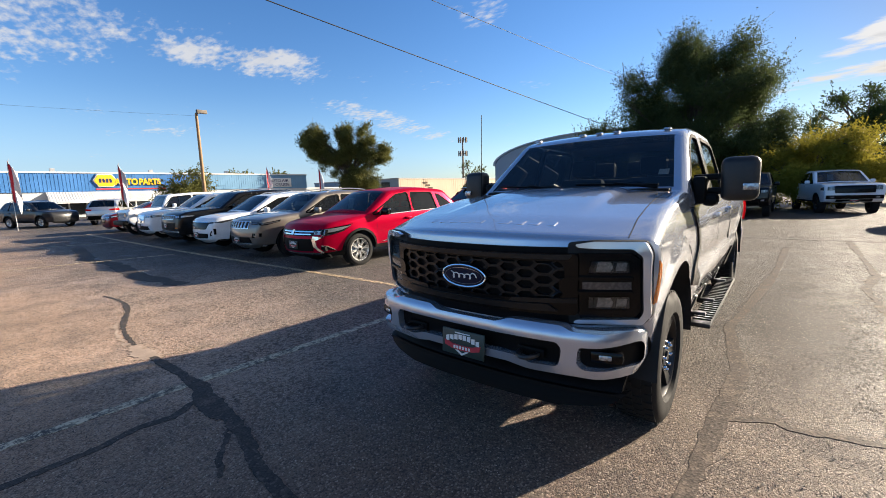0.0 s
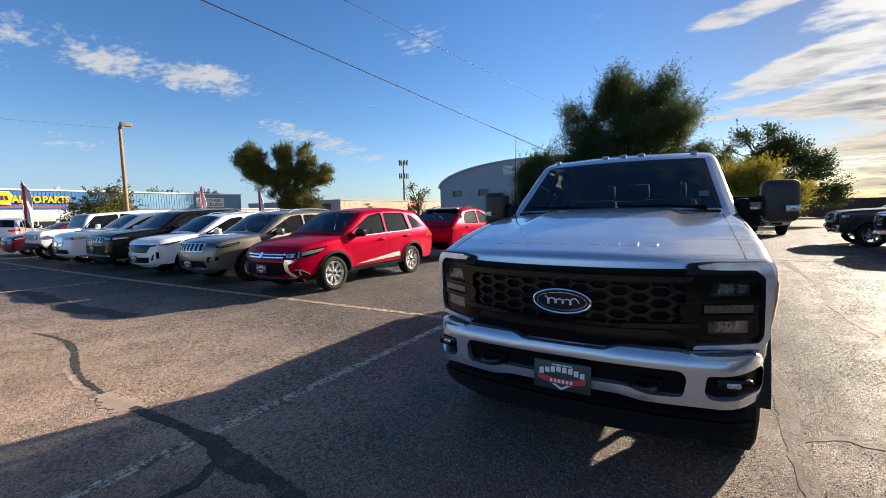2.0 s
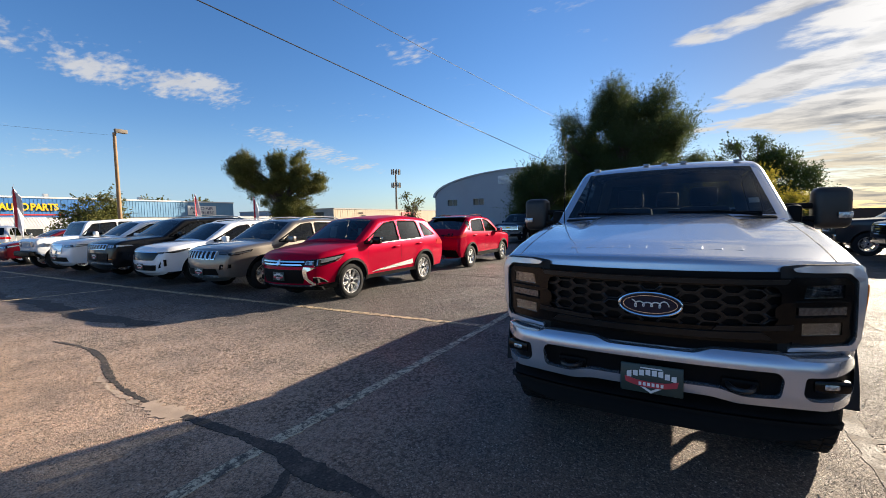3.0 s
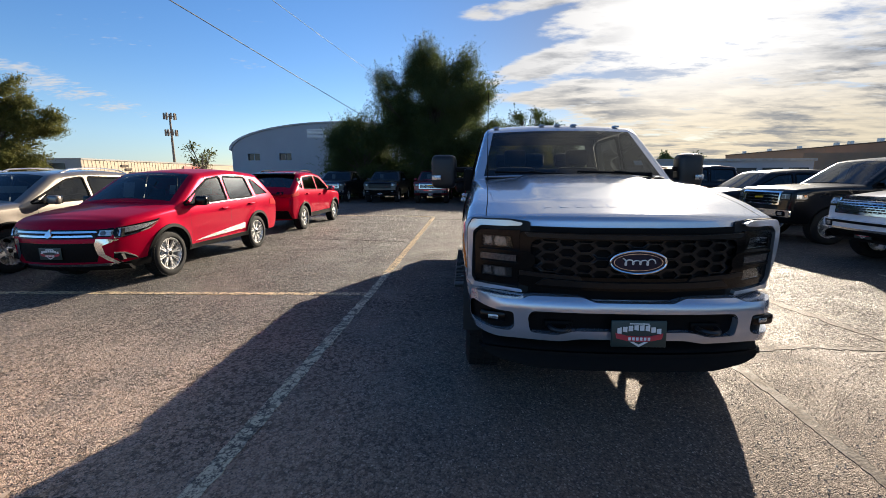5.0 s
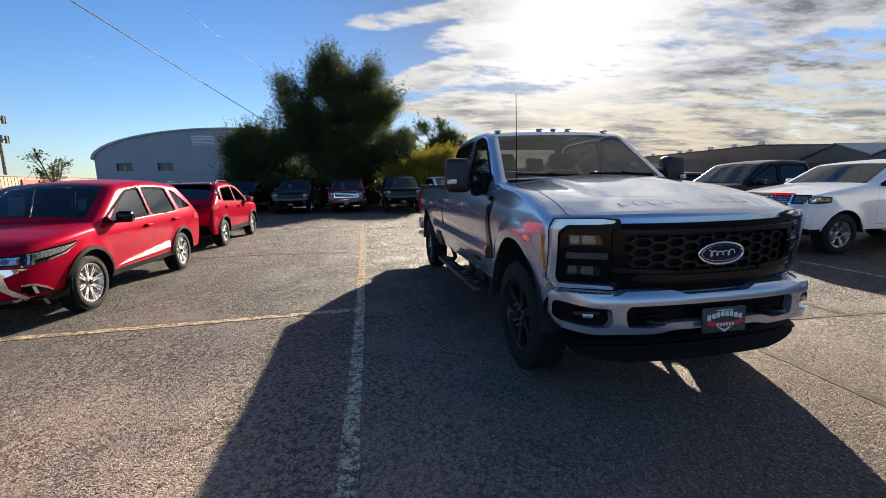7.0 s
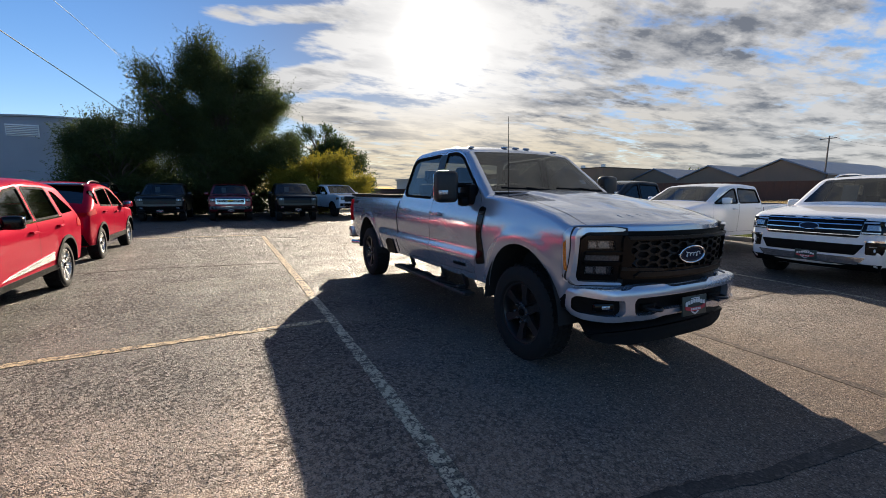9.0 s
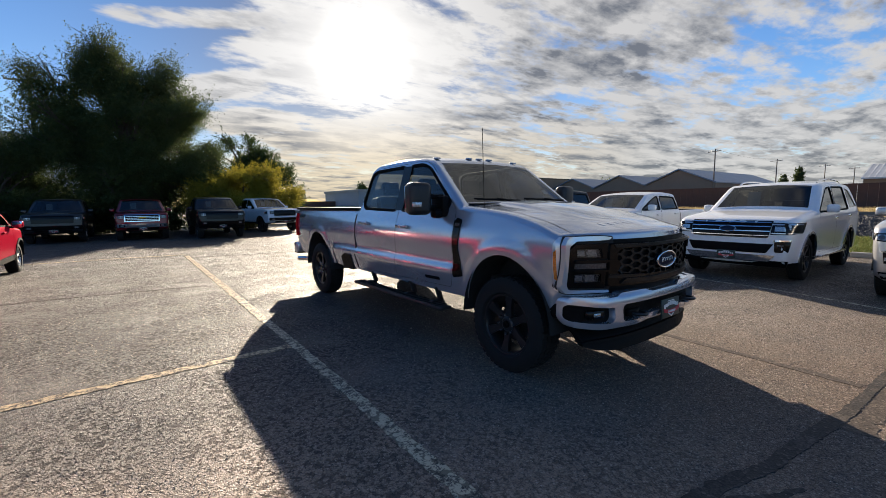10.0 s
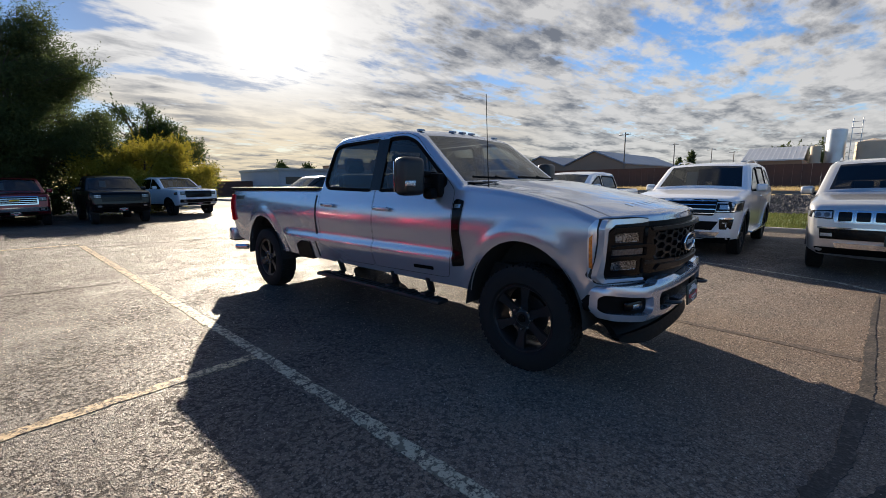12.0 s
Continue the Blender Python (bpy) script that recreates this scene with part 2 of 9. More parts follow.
def lens(name, color, rough=0.08, metal=0.0):
    m, nt, b = mat_base(name)
    v = nt.nodes.new("ShaderNodeTexVoronoi")
    v.inputs["Scale"].default_value = 60
    nt.links.new(nt.nodes.new("ShaderNodeTexCoord").outputs["Object"], v.inputs["Vector"])
    c = tex_mix(nt, tex_map(nt, v.outputs["Distance"], 0.0, 0.7), tuple(x * 1.0 for x in color), tuple(x * 0.55 for x in color))
    nt.links.new(c, b.inputs["Base Color"])
    b.inputs["Roughness"].default_value = rough
    b.inputs["Metallic"].default_value = metal
    b.inputs["Coat Weight"].default_value = 1.0
    b.inputs["Coat Roughness"].default_value = 0.02
    tex_bump(nt, b, v.outputs["Distance"], 0.25, 0.01)
    return m


def asphalt():
    m, nt, b = mat_base("asphalt")
    co = nt.nodes.new("ShaderNodeTexCoord").outputs["Object"]
    vor = nt.nodes.new("ShaderNodeTexVoronoi")
    vor.inputs["Scale"].default_value = 88
    nt.links.new(co, vor.inputs["Vector"])
    vor2 = nt.nodes.new("ShaderNodeTexVoronoi")
    vor2.inputs["Scale"].default_value = 150
    nt.links.new(co, vor2.inputs["Vector"])
    big = tex_noise(nt, 0.22, 5, 0.6, vec=co)
    mid = tex_noise(nt, 1.7, 6, 0.65, vec=co)
    fine = tex_noise(nt, 240, 3, 0.6, vec=co)
    # paler near side of the bays, darker beyond; shade by the kerb painted in
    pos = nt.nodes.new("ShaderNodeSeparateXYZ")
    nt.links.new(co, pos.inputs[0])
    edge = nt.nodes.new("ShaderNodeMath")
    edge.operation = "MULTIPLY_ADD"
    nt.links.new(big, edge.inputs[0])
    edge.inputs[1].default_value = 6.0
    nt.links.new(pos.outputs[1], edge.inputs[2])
    # dark tone reaches nearer along the parked row: its shade put into the colour
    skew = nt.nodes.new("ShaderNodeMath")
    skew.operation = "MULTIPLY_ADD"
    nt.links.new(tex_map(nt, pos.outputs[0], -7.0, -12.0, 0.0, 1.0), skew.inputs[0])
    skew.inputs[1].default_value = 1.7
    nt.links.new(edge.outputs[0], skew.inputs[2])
    near_fac = tex_map(nt, skew.outputs[0], 4.8, 7.6, 1.0, 0.0)
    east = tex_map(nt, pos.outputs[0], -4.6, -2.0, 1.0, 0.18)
    pale_fac = nt.nodes.new("ShaderNodeMath")
    pale_fac.operation = "MULTIPLY"
    nt.links.new(near_fac, pale_fac.inputs[0])
    nt.links.new(east, pale_fac.inputs[1])
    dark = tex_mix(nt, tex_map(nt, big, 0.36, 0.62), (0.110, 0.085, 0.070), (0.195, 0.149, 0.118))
    far_dark = tex_mix(nt, tex_map(nt, big, 0.36, 0.62), (0.048, 0.040, 0.036), (0.092, 0.073, 0.062))
    dark = tex_mix(nt, tex_map(nt, skew.outputs[0], 6.6, 8.8), dark, far_dark)
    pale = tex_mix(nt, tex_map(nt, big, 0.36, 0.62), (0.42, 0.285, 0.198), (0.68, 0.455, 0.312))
    base = tex_mix(nt, pale_fac.outputs[0], dark, pale)
    base = tex_mix(nt, tex_map(nt, mid, 0.47, 0.60, 0.0, 0.42), base, (0.17, 0.150, 0.135))
    streak = nt.nodes.new("ShaderNodeMapping")
    streak.inputs["Scale"].default_value = (0.9, 3.4, 1.0)
    streak.inputs["Rotation"].default_value = (0, 0, 0.5)
    nt.links.new(co, streak.inputs[0])
    bands = tex_noise(nt, 0.9, 5, 0.6, vec=streak.outputs[0])
    base = tex_mix(nt, tex_map(nt, bands, 0.54, 0.72, 0.0, 0.36), base, (0.33, 0.255, 0.19))
    # shade in front of the vehicles by the kerb, put into the colour
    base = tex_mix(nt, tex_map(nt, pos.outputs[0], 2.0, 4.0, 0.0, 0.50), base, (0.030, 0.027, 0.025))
    hsv = nt.nodes.new("ShaderNodeSeparateColor")
    nt.links.new(vor.outputs["Color"], hsv.inputs[0])
    stones = tex_mix(nt, tex_map(nt, hsv.outputs[0], 0.66, 0.98, 0.0, 0.55), base, (0.56, 0.45, 0.36))
    stones = tex_mix(nt, tex_map(nt, hsv.outputs[1], 0.65, 1.0, 0.0, 0.6), stones, (0.030, 0.028, 0.027))
    gaps = tex_mix(nt, tex_map(nt, vor.outputs["Distance"], 0.45, 0.8, 0.0, 0.5), stones, (0.028, 0.026, 0.024))
    web = nt.nodes.new("ShaderNodeTexVoronoi")
    web.feature = "DISTANCE_TO_EDGE"
    web.inputs["Scale"].default_value = 6.5
    wob = nt.nodes.new("ShaderNodeVectorMath")
    wob.operation = "MULTIPLY_ADD"
    wn = nt.nodes.new("ShaderNodeTexNoise")
    wn.inputs["Scale"].default_value = 14
    nt.links.new(co, wn.inputs["Vector"])
    nt.links.new(wn.outputs["Color"], wob.inputs[0])
    wob.inputs[1].default_value = (0.09, 0.09, 0.0)
    nt.links.new(co, wob.inputs[2])
    nt.links.new(wob.outputs[0], web.inputs["Vector"])
    crack = nt.nodes.new("ShaderNodeMath")
    crack.operation = "MULTIPLY"
    nt.links.new(tex_map(nt, web.outputs["Distance"], 0.008, 0.022, 1.0, 0.0), crack.inputs[0])
    nt.links.new(tex_map(nt, tex_noise(nt, 0.35, 3, 0.5, vec=co), 0.58, 0.72, 0.0, 0.4), crack.inputs[1])
    gaps = tex_mix(nt, crack.outputs[0], gaps, (0.020, 0.018, 0.017))
    # pits where the surfacing has ravelled, more of them in some patches
    pit = nt.nodes.new("ShaderNodeTexVoronoi")
    pit.inputs["Scale"].default_value = 34
    pwob = nt.nodes.new("ShaderNodeVectorMath")
    pwob.operation = "MULTIPLY_ADD"
    pn = nt.nodes.new("ShaderNodeTexNoise")
    pn.inputs["Scale"].default_value = 45
    nt.links.new(co, pn.inputs["Vector"])
    nt.links.new(pn.outputs["Color"], pwob.inputs[0])
    pwob.inputs[1].default_value = (0.05, 0.05, 0.0)
    nt.links.new(co, pwob.inputs[2])
    nt.links.new(pwob.outputs[0], pit.inputs["Vector"])
    pits = nt.nodes.new("ShaderNodeMath")
    pits.operation = "MULTIPLY"
    nt.links.new(tex_map(nt, pit.outputs["Distance"], 0.50, 0.66), pits.inputs[0])
    area = nt.nodes.new("ShaderNodeMath")
    area.operation = "MULTIPLY"
    either = nt.nodes.new("ShaderNodeMath")
    either.operation = "MAXIMUM"
    nt.links.new(tex_map(nt, pos.outputs[0], -3.1, -1.7, 1.0, 0.12), either.inputs[0])
    nt.links.new(tex_map(nt, pos.outputs[0], 0.0, 1.2, 0.0, 0.75), either.inputs[1])
    nt.links.new(either.outputs[0], area.inputs[0])
    nt.links.new(tex_map(nt, edge.outputs[0], 3.6, 5.4, 0.15, 1.0), area.inputs[1])
    ravel = nt.nodes.new("ShaderNodeMath")
    ravel.operation = "MULTIPLY"
    nt.links.new(tex_map(nt, tex_noise(nt, 1.1, 4, 0.6, vec=co), 0.38, 0.54, 0.3, 1.0), ravel.inputs[0])
    nt.links.new(area.outputs[0], ravel.inputs[1])
    nt.links.new(ravel.outputs[0], pits.inputs[1])
    gaps = tex_mix(nt, tex_map(nt, pits.outputs[0], 0.0, 1.0, 0.0, 0.58), gaps, (0.022, 0.020, 0.019))
    # deepens the row's shade in the colour, and the darker far asphalt with it
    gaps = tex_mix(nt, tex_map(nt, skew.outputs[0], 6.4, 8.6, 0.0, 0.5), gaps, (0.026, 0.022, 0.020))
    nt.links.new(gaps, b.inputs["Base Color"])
    nt.links.new(tex_map(nt, area.outputs[0], 0.0, 1.0, 0.12, 0.58), b.inputs["Specular IOR Level"])
    rough_base = nt.nodes.new("ShaderNodeMath")
    rough_base.operation = "MULTIPLY_ADD"
    nt.links.new(area.outputs[0], rough_base.inputs[0])
    rough_base.inputs[1].default_value = -0.12
    nt.links.new(tex_map(nt, mid, 0.36, 0.64, 0.58, 0.78), rough_base.inputs[2])
    wet = nt.nodes.new("ShaderNodeMath")
    wet.operation = "MULTIPLY_ADD"
    wet.use_clamp = True
    nt.links.new(pits.outputs[0], wet.inputs[0])
    wet.inputs[1].default_value = 0.4
    nt.links.new(rough_base.outputs[0], wet.inputs[2])
    nt.links.new(wet.outputs[0], b.inputs["Roughness"])
    h = nt.nodes.new("ShaderNodeMath")
    h.operation = "MULTIPLY_ADD"
    nt.links.new(vor.outputs["Distance"], h.inputs[0])
    h.inputs[1].default_value = -0.9
    h2 = nt.nodes.new("ShaderNodeMath")
    h2.operation = "MULTIPLY_ADD"
    nt.links.new(vor2.outputs["Distance"], h2.inputs[0])
    h2.inputs[1].default_value = -0.8
    nt.links.new(fine, h2.inputs[2])
    nt.links.new(h2.outputs[0], h.inputs[2])
    h3 = nt.nodes.new("ShaderNodeMath")
    h3.operation = "MULTIPLY_ADD"
    nt.links.new(pits.outputs[0], h3.inputs[0])
    h3.inputs[1].default_value = -1.0
    nt.links.new(h.outputs[0], h3.inputs[2])
    tex_bump(nt, b, h3.outputs[0], 1.0, 0.009)
    return m


def worn_paint(name, color):
    """Lot striping rubbed down to the stones."""
    m, nt, b = mat_base(name)
    co = nt.nodes.new("ShaderNodeTexCoord").outputs["Object"]
    vor = nt.nodes.new("ShaderNodeTexVoronoi")
    vor.inputs["Scale"].default_value = 26
    nt.links.new(co, vor.inputs["Vector"])
    wear = tex_noise(nt, 9, 6, 0.7, vec=co)
    grit = tex_noise(nt, 70, 3, 0.6, vec=co)
    s = nt.nodes.new("ShaderNodeMath")
    s.operation = "ADD"
    nt.links.new(wear, s.inputs[0])
    nt.links.new(tex_map(nt, grit, 0.3, 0.7, -0.13, 0.13), s.inputs[1])
    c = tex_mix(nt, tex_map(nt, s.outputs[0], 0.49, 0.60), color, (0.10, 0.086, 0.073))
    c = tex_mix(nt, tex_map(nt, vor.outputs["Distance"], 0.56, 0.70, 0.0, 0.7), c, (0.03, 0.028, 0.026))
    nt.links.new(c, b.inputs["Base Color"])
    b.inputs["Specular IOR Level"].default_value = 0.2
    b.inputs["Roughness"].default_value = 0.62
    tex_bump(nt, b, vor.outputs["Distance"], 0.6, 0.006)
    return m


def leaf_mat(name, a, b2, translucent=0.35):
    m, nt, b = mat_base(name)
    g = nt.nodes.new("ShaderNodeNewGeometry")
    c = tex_mix(nt, g.outputs["Random Per Island"], a, b2)
    big = tex_noise(nt, 0.7, 3)
    c = tex_mix(nt, tex_map(nt, big, 0.35, 0.65, 0.0, 0.5), c, tuple(x * 0.55 for x in a))
    nt.links.new(c, b.inputs["Base Color"])
    b.inputs["Roughness"].default_value = 0.6
    b.inputs["Specular IOR Level"].default_value = 0.12
    tl = nt.nodes.new("ShaderNodeBsdfTranslucent")
    nt.links.new(c, tl.inputs[0])
    mx = nt.nodes.new("ShaderNodeMixShader")
    mx.inputs[0].default_value = translucent
    nt.links.new(b.outputs[0], mx.inputs[1])
    nt.links.new(tl.outputs[0], mx.inputs[2])
    nt.links.new(mx.outputs[0], nt.nodes["Material Output"].inputs[0])
    return m


M = {
    "asphalt": asphalt(),
    "dust_patch": simple("dust_patch", (0.36, 0.27, 0.20), 0.85, vary=0.25, scale=4, bump=0.3),
    "line_white": worn_paint("line_white", (0.50, 0.435, 0.31)),
    "line_yellow": worn_paint("line_yellow", (0.56, 0.43, 0.26)),
    "taupe": paint("taupe_paint", (0.19, 0.168, 0.145), 0.6, 0.32),
    "silver": paint("silver", (0.49, 0.515, 0.575), 0.66, 0.21, 0.0, 1.0, 0.3, 0.02),
    "silver_trim": simple("silver_trim", (0.70, 0.71, 0.73), 0.14, 0.95, vary=0.04, coat=0.6),
    "mesh_black": simple("mesh_black", (0.007, 0.007, 0.0072), 0.34, 0.0, vary=0.1, coat=0.08, spec=0.30),
    "mirror_grey": simple("mirror_grey", (0.018, 0.0175, 0.0175), 0.42, vary=0.15, scale=20, bump=0.1, spec=0.4),
    "lens_clear": glass("lens_clear", (0.86, 0.88, 0.90), 0.8),
    "chrome": simple("chrome", (0.82, 0.83, 0.84), 0.08, 1.0, vary=0.03),
    "black_gloss": simple("black_gloss", (0.003, 0.003, 0.0032), 0.2, 0.0, vary=0.1, coat=0.12, spec=0.18),
    "black_plastic": simple("black_plastic", (0.005, 0.005, 0.0052), 0.5, vary=0.2, scale=20, bump=0.15, spec=0.08),
    "rubber": simple("rubber", (0.016, 0.016, 0.016), 0.8, vary=0.25, scale=12, bump=0.2, spec=0.2),
    "black_alloy": simple("black_alloy", (0.016, 0.016, 0.017), 0.35, 0.1, vary=0.2, coat=0.2, spec=0.35),
    "alloy": simple("alloy", (0.60, 0.60, 0.60), 0.28, 0.85, vary=0.08),
    "under": simple("under", (0.012, 0.012, 0.012), 0.8, vary=0.3),
    "cloth": simple("cloth", (0.035, 0.036, 0.040), 0.85, vary=0.2, scale=6, bump=0.3),
    "red": paint("red_paint", (0.34, 0.0010, 0.022), 0.25, 0.32, 0.0, 0.20, 0.0),
    "dark_red": paint("dark_red_paint", (0.17, 0.006, 0.014), 0.45, 0.32, 0.03),
    "white": paint("white_paint", (0.74, 0.75, 0.77), 0.0, 0.35, 0.06),
    "black": paint("black_paint", (0.006, 0.006, 0.007), 0.2, 0.28, 0.02, 0.55, 0.1),
    "navy": paint("navy_paint", (0.007, 0.009, 0.016), 0.3, 0.3, 0.02, 0.5, 0.1),
    "grey": paint("grey_paint", (0.028, 0.029, 0.032), 0.4, 0.32, 0.03, 0.6, 0.1),
    "lightsilver": paint("light_silver_paint", (0.58, 0.58, 0.58), 0.7, 0.3),
    "pane": glass("pane", (0.21, 0.245, 0.245), 0.85),
    "pane_dark": glass("pane_dark", (0.06, 0.065, 0.07)),
    "pane_tint": glass("pane_tint", (0.17, 0.19, 0.19), 0.95),
    "trim_black": simple("trim_black", (0.008, 0.008, 0.008), 0.75, vary=0.1, spec=0.03),
    "pane_mid": glass("pane_mid", (0.38, 0.41, 0.41), 0.85),
    "lamp": lens("lamp", (0.62, 0.64, 0.66), 0.12, 0.7),
    "lamp_dark": lens("lamp_dark", (0.07, 0.072, 0.076)),
    "amber": lens("amber", (0.85, 0.22, 0.02)),
    "tail": leaf_mat("tail", (0.75, 0.010, 0.02), (0.75, 0.012, 0.022), 0.6),
    "drl": simple("drl", (0.60, 0.61, 0.64), 0.16, 0.55, vary=0.03, coat=0.8),
    "blue_badge": simple("blue_badge", (0.003, 0.007, 0.026), 0.3, 0.1, vary=0.1, coat=0.25, spec=0.25),
    "plate_dark": simple("plate_dark", (0.020, 0.040, 0.036), 0.4, vary=0.15),
    "plate_white": simple("plate_white", (0.72, 0.72, 0.70), 0.45, vary=0.06),
    "plate_red": simple("plate_red", (0.50, 0.035, 0.05), 0.45, vary=0.1),
    "paper": simple("paper", (0.72, 0.73, 0.70), 0.8, vary=0.04),
}


# ---- building helpers ----
def mesh_ob(name, verts, faces, material, parent=None, label="", smooth=True, angle=32):
    me = bpy.data.meshes.new(name)
    me.from_pydata([tuple(map(float, v)) for v in verts], [], [tuple(map(int, f)) for f in faces])
    me.update()
    if smooth:
        me.polygons.foreach_set("use_smooth", np.ones(len(me.polygons), dtype=bool))
        me.set_sharp_from_angle(angle=radians(angle))
    me.materials.append(material)
    ob = new(name, me)
    if parent:
        ob.parent = parent
    if label:
        ob["label"] = label
    return ob


def part(name, bm, material, parent, label="", smooth=True, angle=32):
    me = bpy.data.meshes.new(name)
    bm.to_mesh(me)
    bm.free()
    if smooth:
        me.polygons.foreach_set("use_smooth", np.ones(len(me.polygons), dtype=bool))
        me.set_sharp_from_angle(angle=radians(angle))
    me.materials.append(material)
    ob = new(name, me)
    if parent:
        ob.parent = parent
    if label:
        ob["label"] = label
    return ob


def thing(name, m, label, category, group="", kind=""):
    ob = new(name)
    ob.empty_display_size = 0.2
    ob.matrix_world = m
    return tagged(ob, label, category, group, kind)


def add_box(bm, size, at=(0, 0, 0), rot=(0, 0, 0), bevel=0.0, seg=2):
    m = pose(*at, *rot) @ Matrix.Diagonal((*size, 1))
    made = bmesh.ops.create_cube(bm, size=1.0, matrix=m)["verts"]
    if bevel:
        edges = list({e for v in made for e in v.link_edges})
        bmesh.ops.bevel(bm, geom=edges, offset=bevel, segments=seg, affect="EDGES", profile=0.5)
    return bm


def box_part(name, size, at, material, parent, rot=(0, 0, 0), bevel=0.0, label="", seg=2):
    bm = bmesh.new()
    add_box(bm, size, at, rot, bevel, seg)
    return part(name, bm, material, parent, label)


def add_rod(bm, a, b, r1, r2=None, n=8):
    a, b = Vector(a), Vector(b)
    d = b - a
    m = Matrix.Translation((a + b) / 2) @ d.to_track_quat("Z", "Y").to_matrix().to_4x4()
    bmesh.ops.create_cone(bm, cap_ends=True, segments=n, radius1=r1, radius2=r1 if r2 is None else r2, depth=d.length, matrix=m)
    return bm


def rounded(poly, r=0.03, n=3):
    """A polygon with its corners rounded."""
    out, k = [], len(poly)
    for i in range(k):
        p, q, s = (Vector(poly[(i + j) % k][:2]) for j in (-1, 0, 1))
        rr = poly[i][2] if len(poly[i]) > 2 else r
        a, b = p - q, s - q
        c = min(rr, a.length * 0.48, b.length * 0.48)
        a, b = q + a.normalized() * c, q + b.normalized() * c
        if c < 1e-4:
            out.append(tuple(q))
            continue
        for j in range(n + 1):
            t = j / n
            out.append(tuple(a * (1 - t) ** 2 + q * 2 * t * (1 - t) + b * t * t))
    return out


def inset(poly, d):
    """A polygon shrunk by d (rough, for near-convex outlines)."""
    n = len(poly)
    area = sum(poly[i][0] * poly[(i + 1) % n][1] - poly[(i + 1) % n][0] * poly[i][1] for i in range(n))
    sgn = 1 if area > 0 else -1
    out = []
    for i in range(n):
        p, q, s = (Vector(poly[(i + j) % n][:2]) for j in (-1, 0, 1))
        e1, e2 = (q - p), (s - q)
        if e1.length < 1e-6 or e2.length < 1e-6:
            out.append(tuple(q))
            continue
        e1.normalize(), e2.normalize()
        nrm = Vector((-(e1.y + e2.y), e1.x + e2.x)) * sgn
        if nrm.length < 1e-6:
            out.append(tuple(q))
            continue
        nrm.normalize()
        cosv = max(0.5, Vector((-e1.y, e1.x)).dot(nrm) * sgn)
        out.append(tuple(q + nrm * d / cosv))
    return out


def inside(poly, pts):
    """Which of pts lie in the polygon."""
    P = np.asarray([p[:2] for p in poly], float)
    x, y = pts[:, 0], pts[:, 1]
    hit = np.zeros(len(pts), bool)
    j = len(P) - 1
    for i in range(len(P)):
        yi, yj = P[i, 1], P[j, 1]
        if yi != yj:
            cross = ((yi > y) != (yj > y)) & (x < (P[j, 0] - P[i, 0]) * (y - yi) / (yj - yi) + P[i, 0])
            hit ^= cross
        j = i
    return hit


def densify(poly, step):
    out, n = [], len(poly)
    for i in range(n):
        a, b = np.array(poly[i][:2], float), np.array(poly[(i + 1) % n][:2], float)
        k = max(1, int(math.ceil(np.linalg.norm(b - a) / step)))
        for j in range(k):
            out.append(a + (b - a) * j / k)
    return np.array(out)


def flat_mesh(outer, holes=(), step=0.08, rings_at=None, clear=None):
    """Triangles of a polygon with holes, with points inside so that it can be bent. Gives points, triangles, border loops."""
    from mathutils.geometry import delaunay_2d_cdt
    loops = [densify(outer, step)] + [densify(h, step) for h in holes]
    border = np.vstack(loops)
    lo, hi = loops[0].min(0), loops[0].max(0)
    gx = np.arange(lo[0] + step / 2, hi[0], step)
    gy = np.arange(lo[1] + step / 2, hi[1], step)
    pts = np.zeros((0, 2))
    if len(gx) and len(gy):
        pts = np.array(np.meshgrid(gx, gy)).reshape(2, -1).T
        keep = inside(outer, pts)
        for h in holes:
            keep &= ~inside(h, pts)
        pts = pts[keep]
        if len(pts):
            d = np.min(((pts[:, None, :] - border[None]) ** 2).sum(-1), axis=1)
            pts = pts[d > (0.45 * step) ** 2]
    if rings_at is not None:
        # close rows of points along a rounded edge, in place of the grid there
        keep = inside(outer, rings_at)
        for h in holes:
            keep &= ~inside(h, rings_at)
        extra = rings_at[keep]
        if len(extra):
            d = np.min(((extra[:, None, :] - border[None]) ** 2).sum(-1), axis=1)
            extra = extra[d > 0.0028 ** 2]
        pts = np.vstack([pts[clear(pts)], extra])
    edges, start, rings = [], 0, []
    for lp in loops:
        n = len(lp)
        ring = [start + i for i in range(n)]
        rings.append(ring)
        edges += [(ring[i], ring[(i + 1) % n]) for i in range(n)]
        start += n
    allp = np.vstack([border, pts])
    vs, _, fs, vo, _, _ = delaunay_2d_cdt([Vector(p) for p in allp], edges, [], 0, 1e-6)
    V = np.array([tuple(v) for v in vs])
    F = np.array([f for f in fs if len(f) == 3])
    c = V[F].mean(1)
    keep = inside(loops[0], c)
    for lp in loops[1:]:
        keep &= ~inside(lp, c)
    F = F[keep]
    a = V[F]
    area = (a[:, 1, 0] - a[:, 0, 0]) * (a[:, 2, 1] - a[:, 0, 1]) - (a[:, 2, 0] - a[:, 0, 0]) * (a[:, 1, 1] - a[:, 0, 1])
    F = F[np.abs(area) > 1e-9]
    return V, F


def edges_once(F):
    seen = {}
    for f in F:
        for i in range(len(f)):
            a, b = f[i], f[(i + 1) % len(f)]
            seen[(min(a, b), max(a, b))] = seen.get((min(a, b), max(a, b)), []) + [(a, b)]
    return [v[0] for v in seen.values() if len(v) == 1]


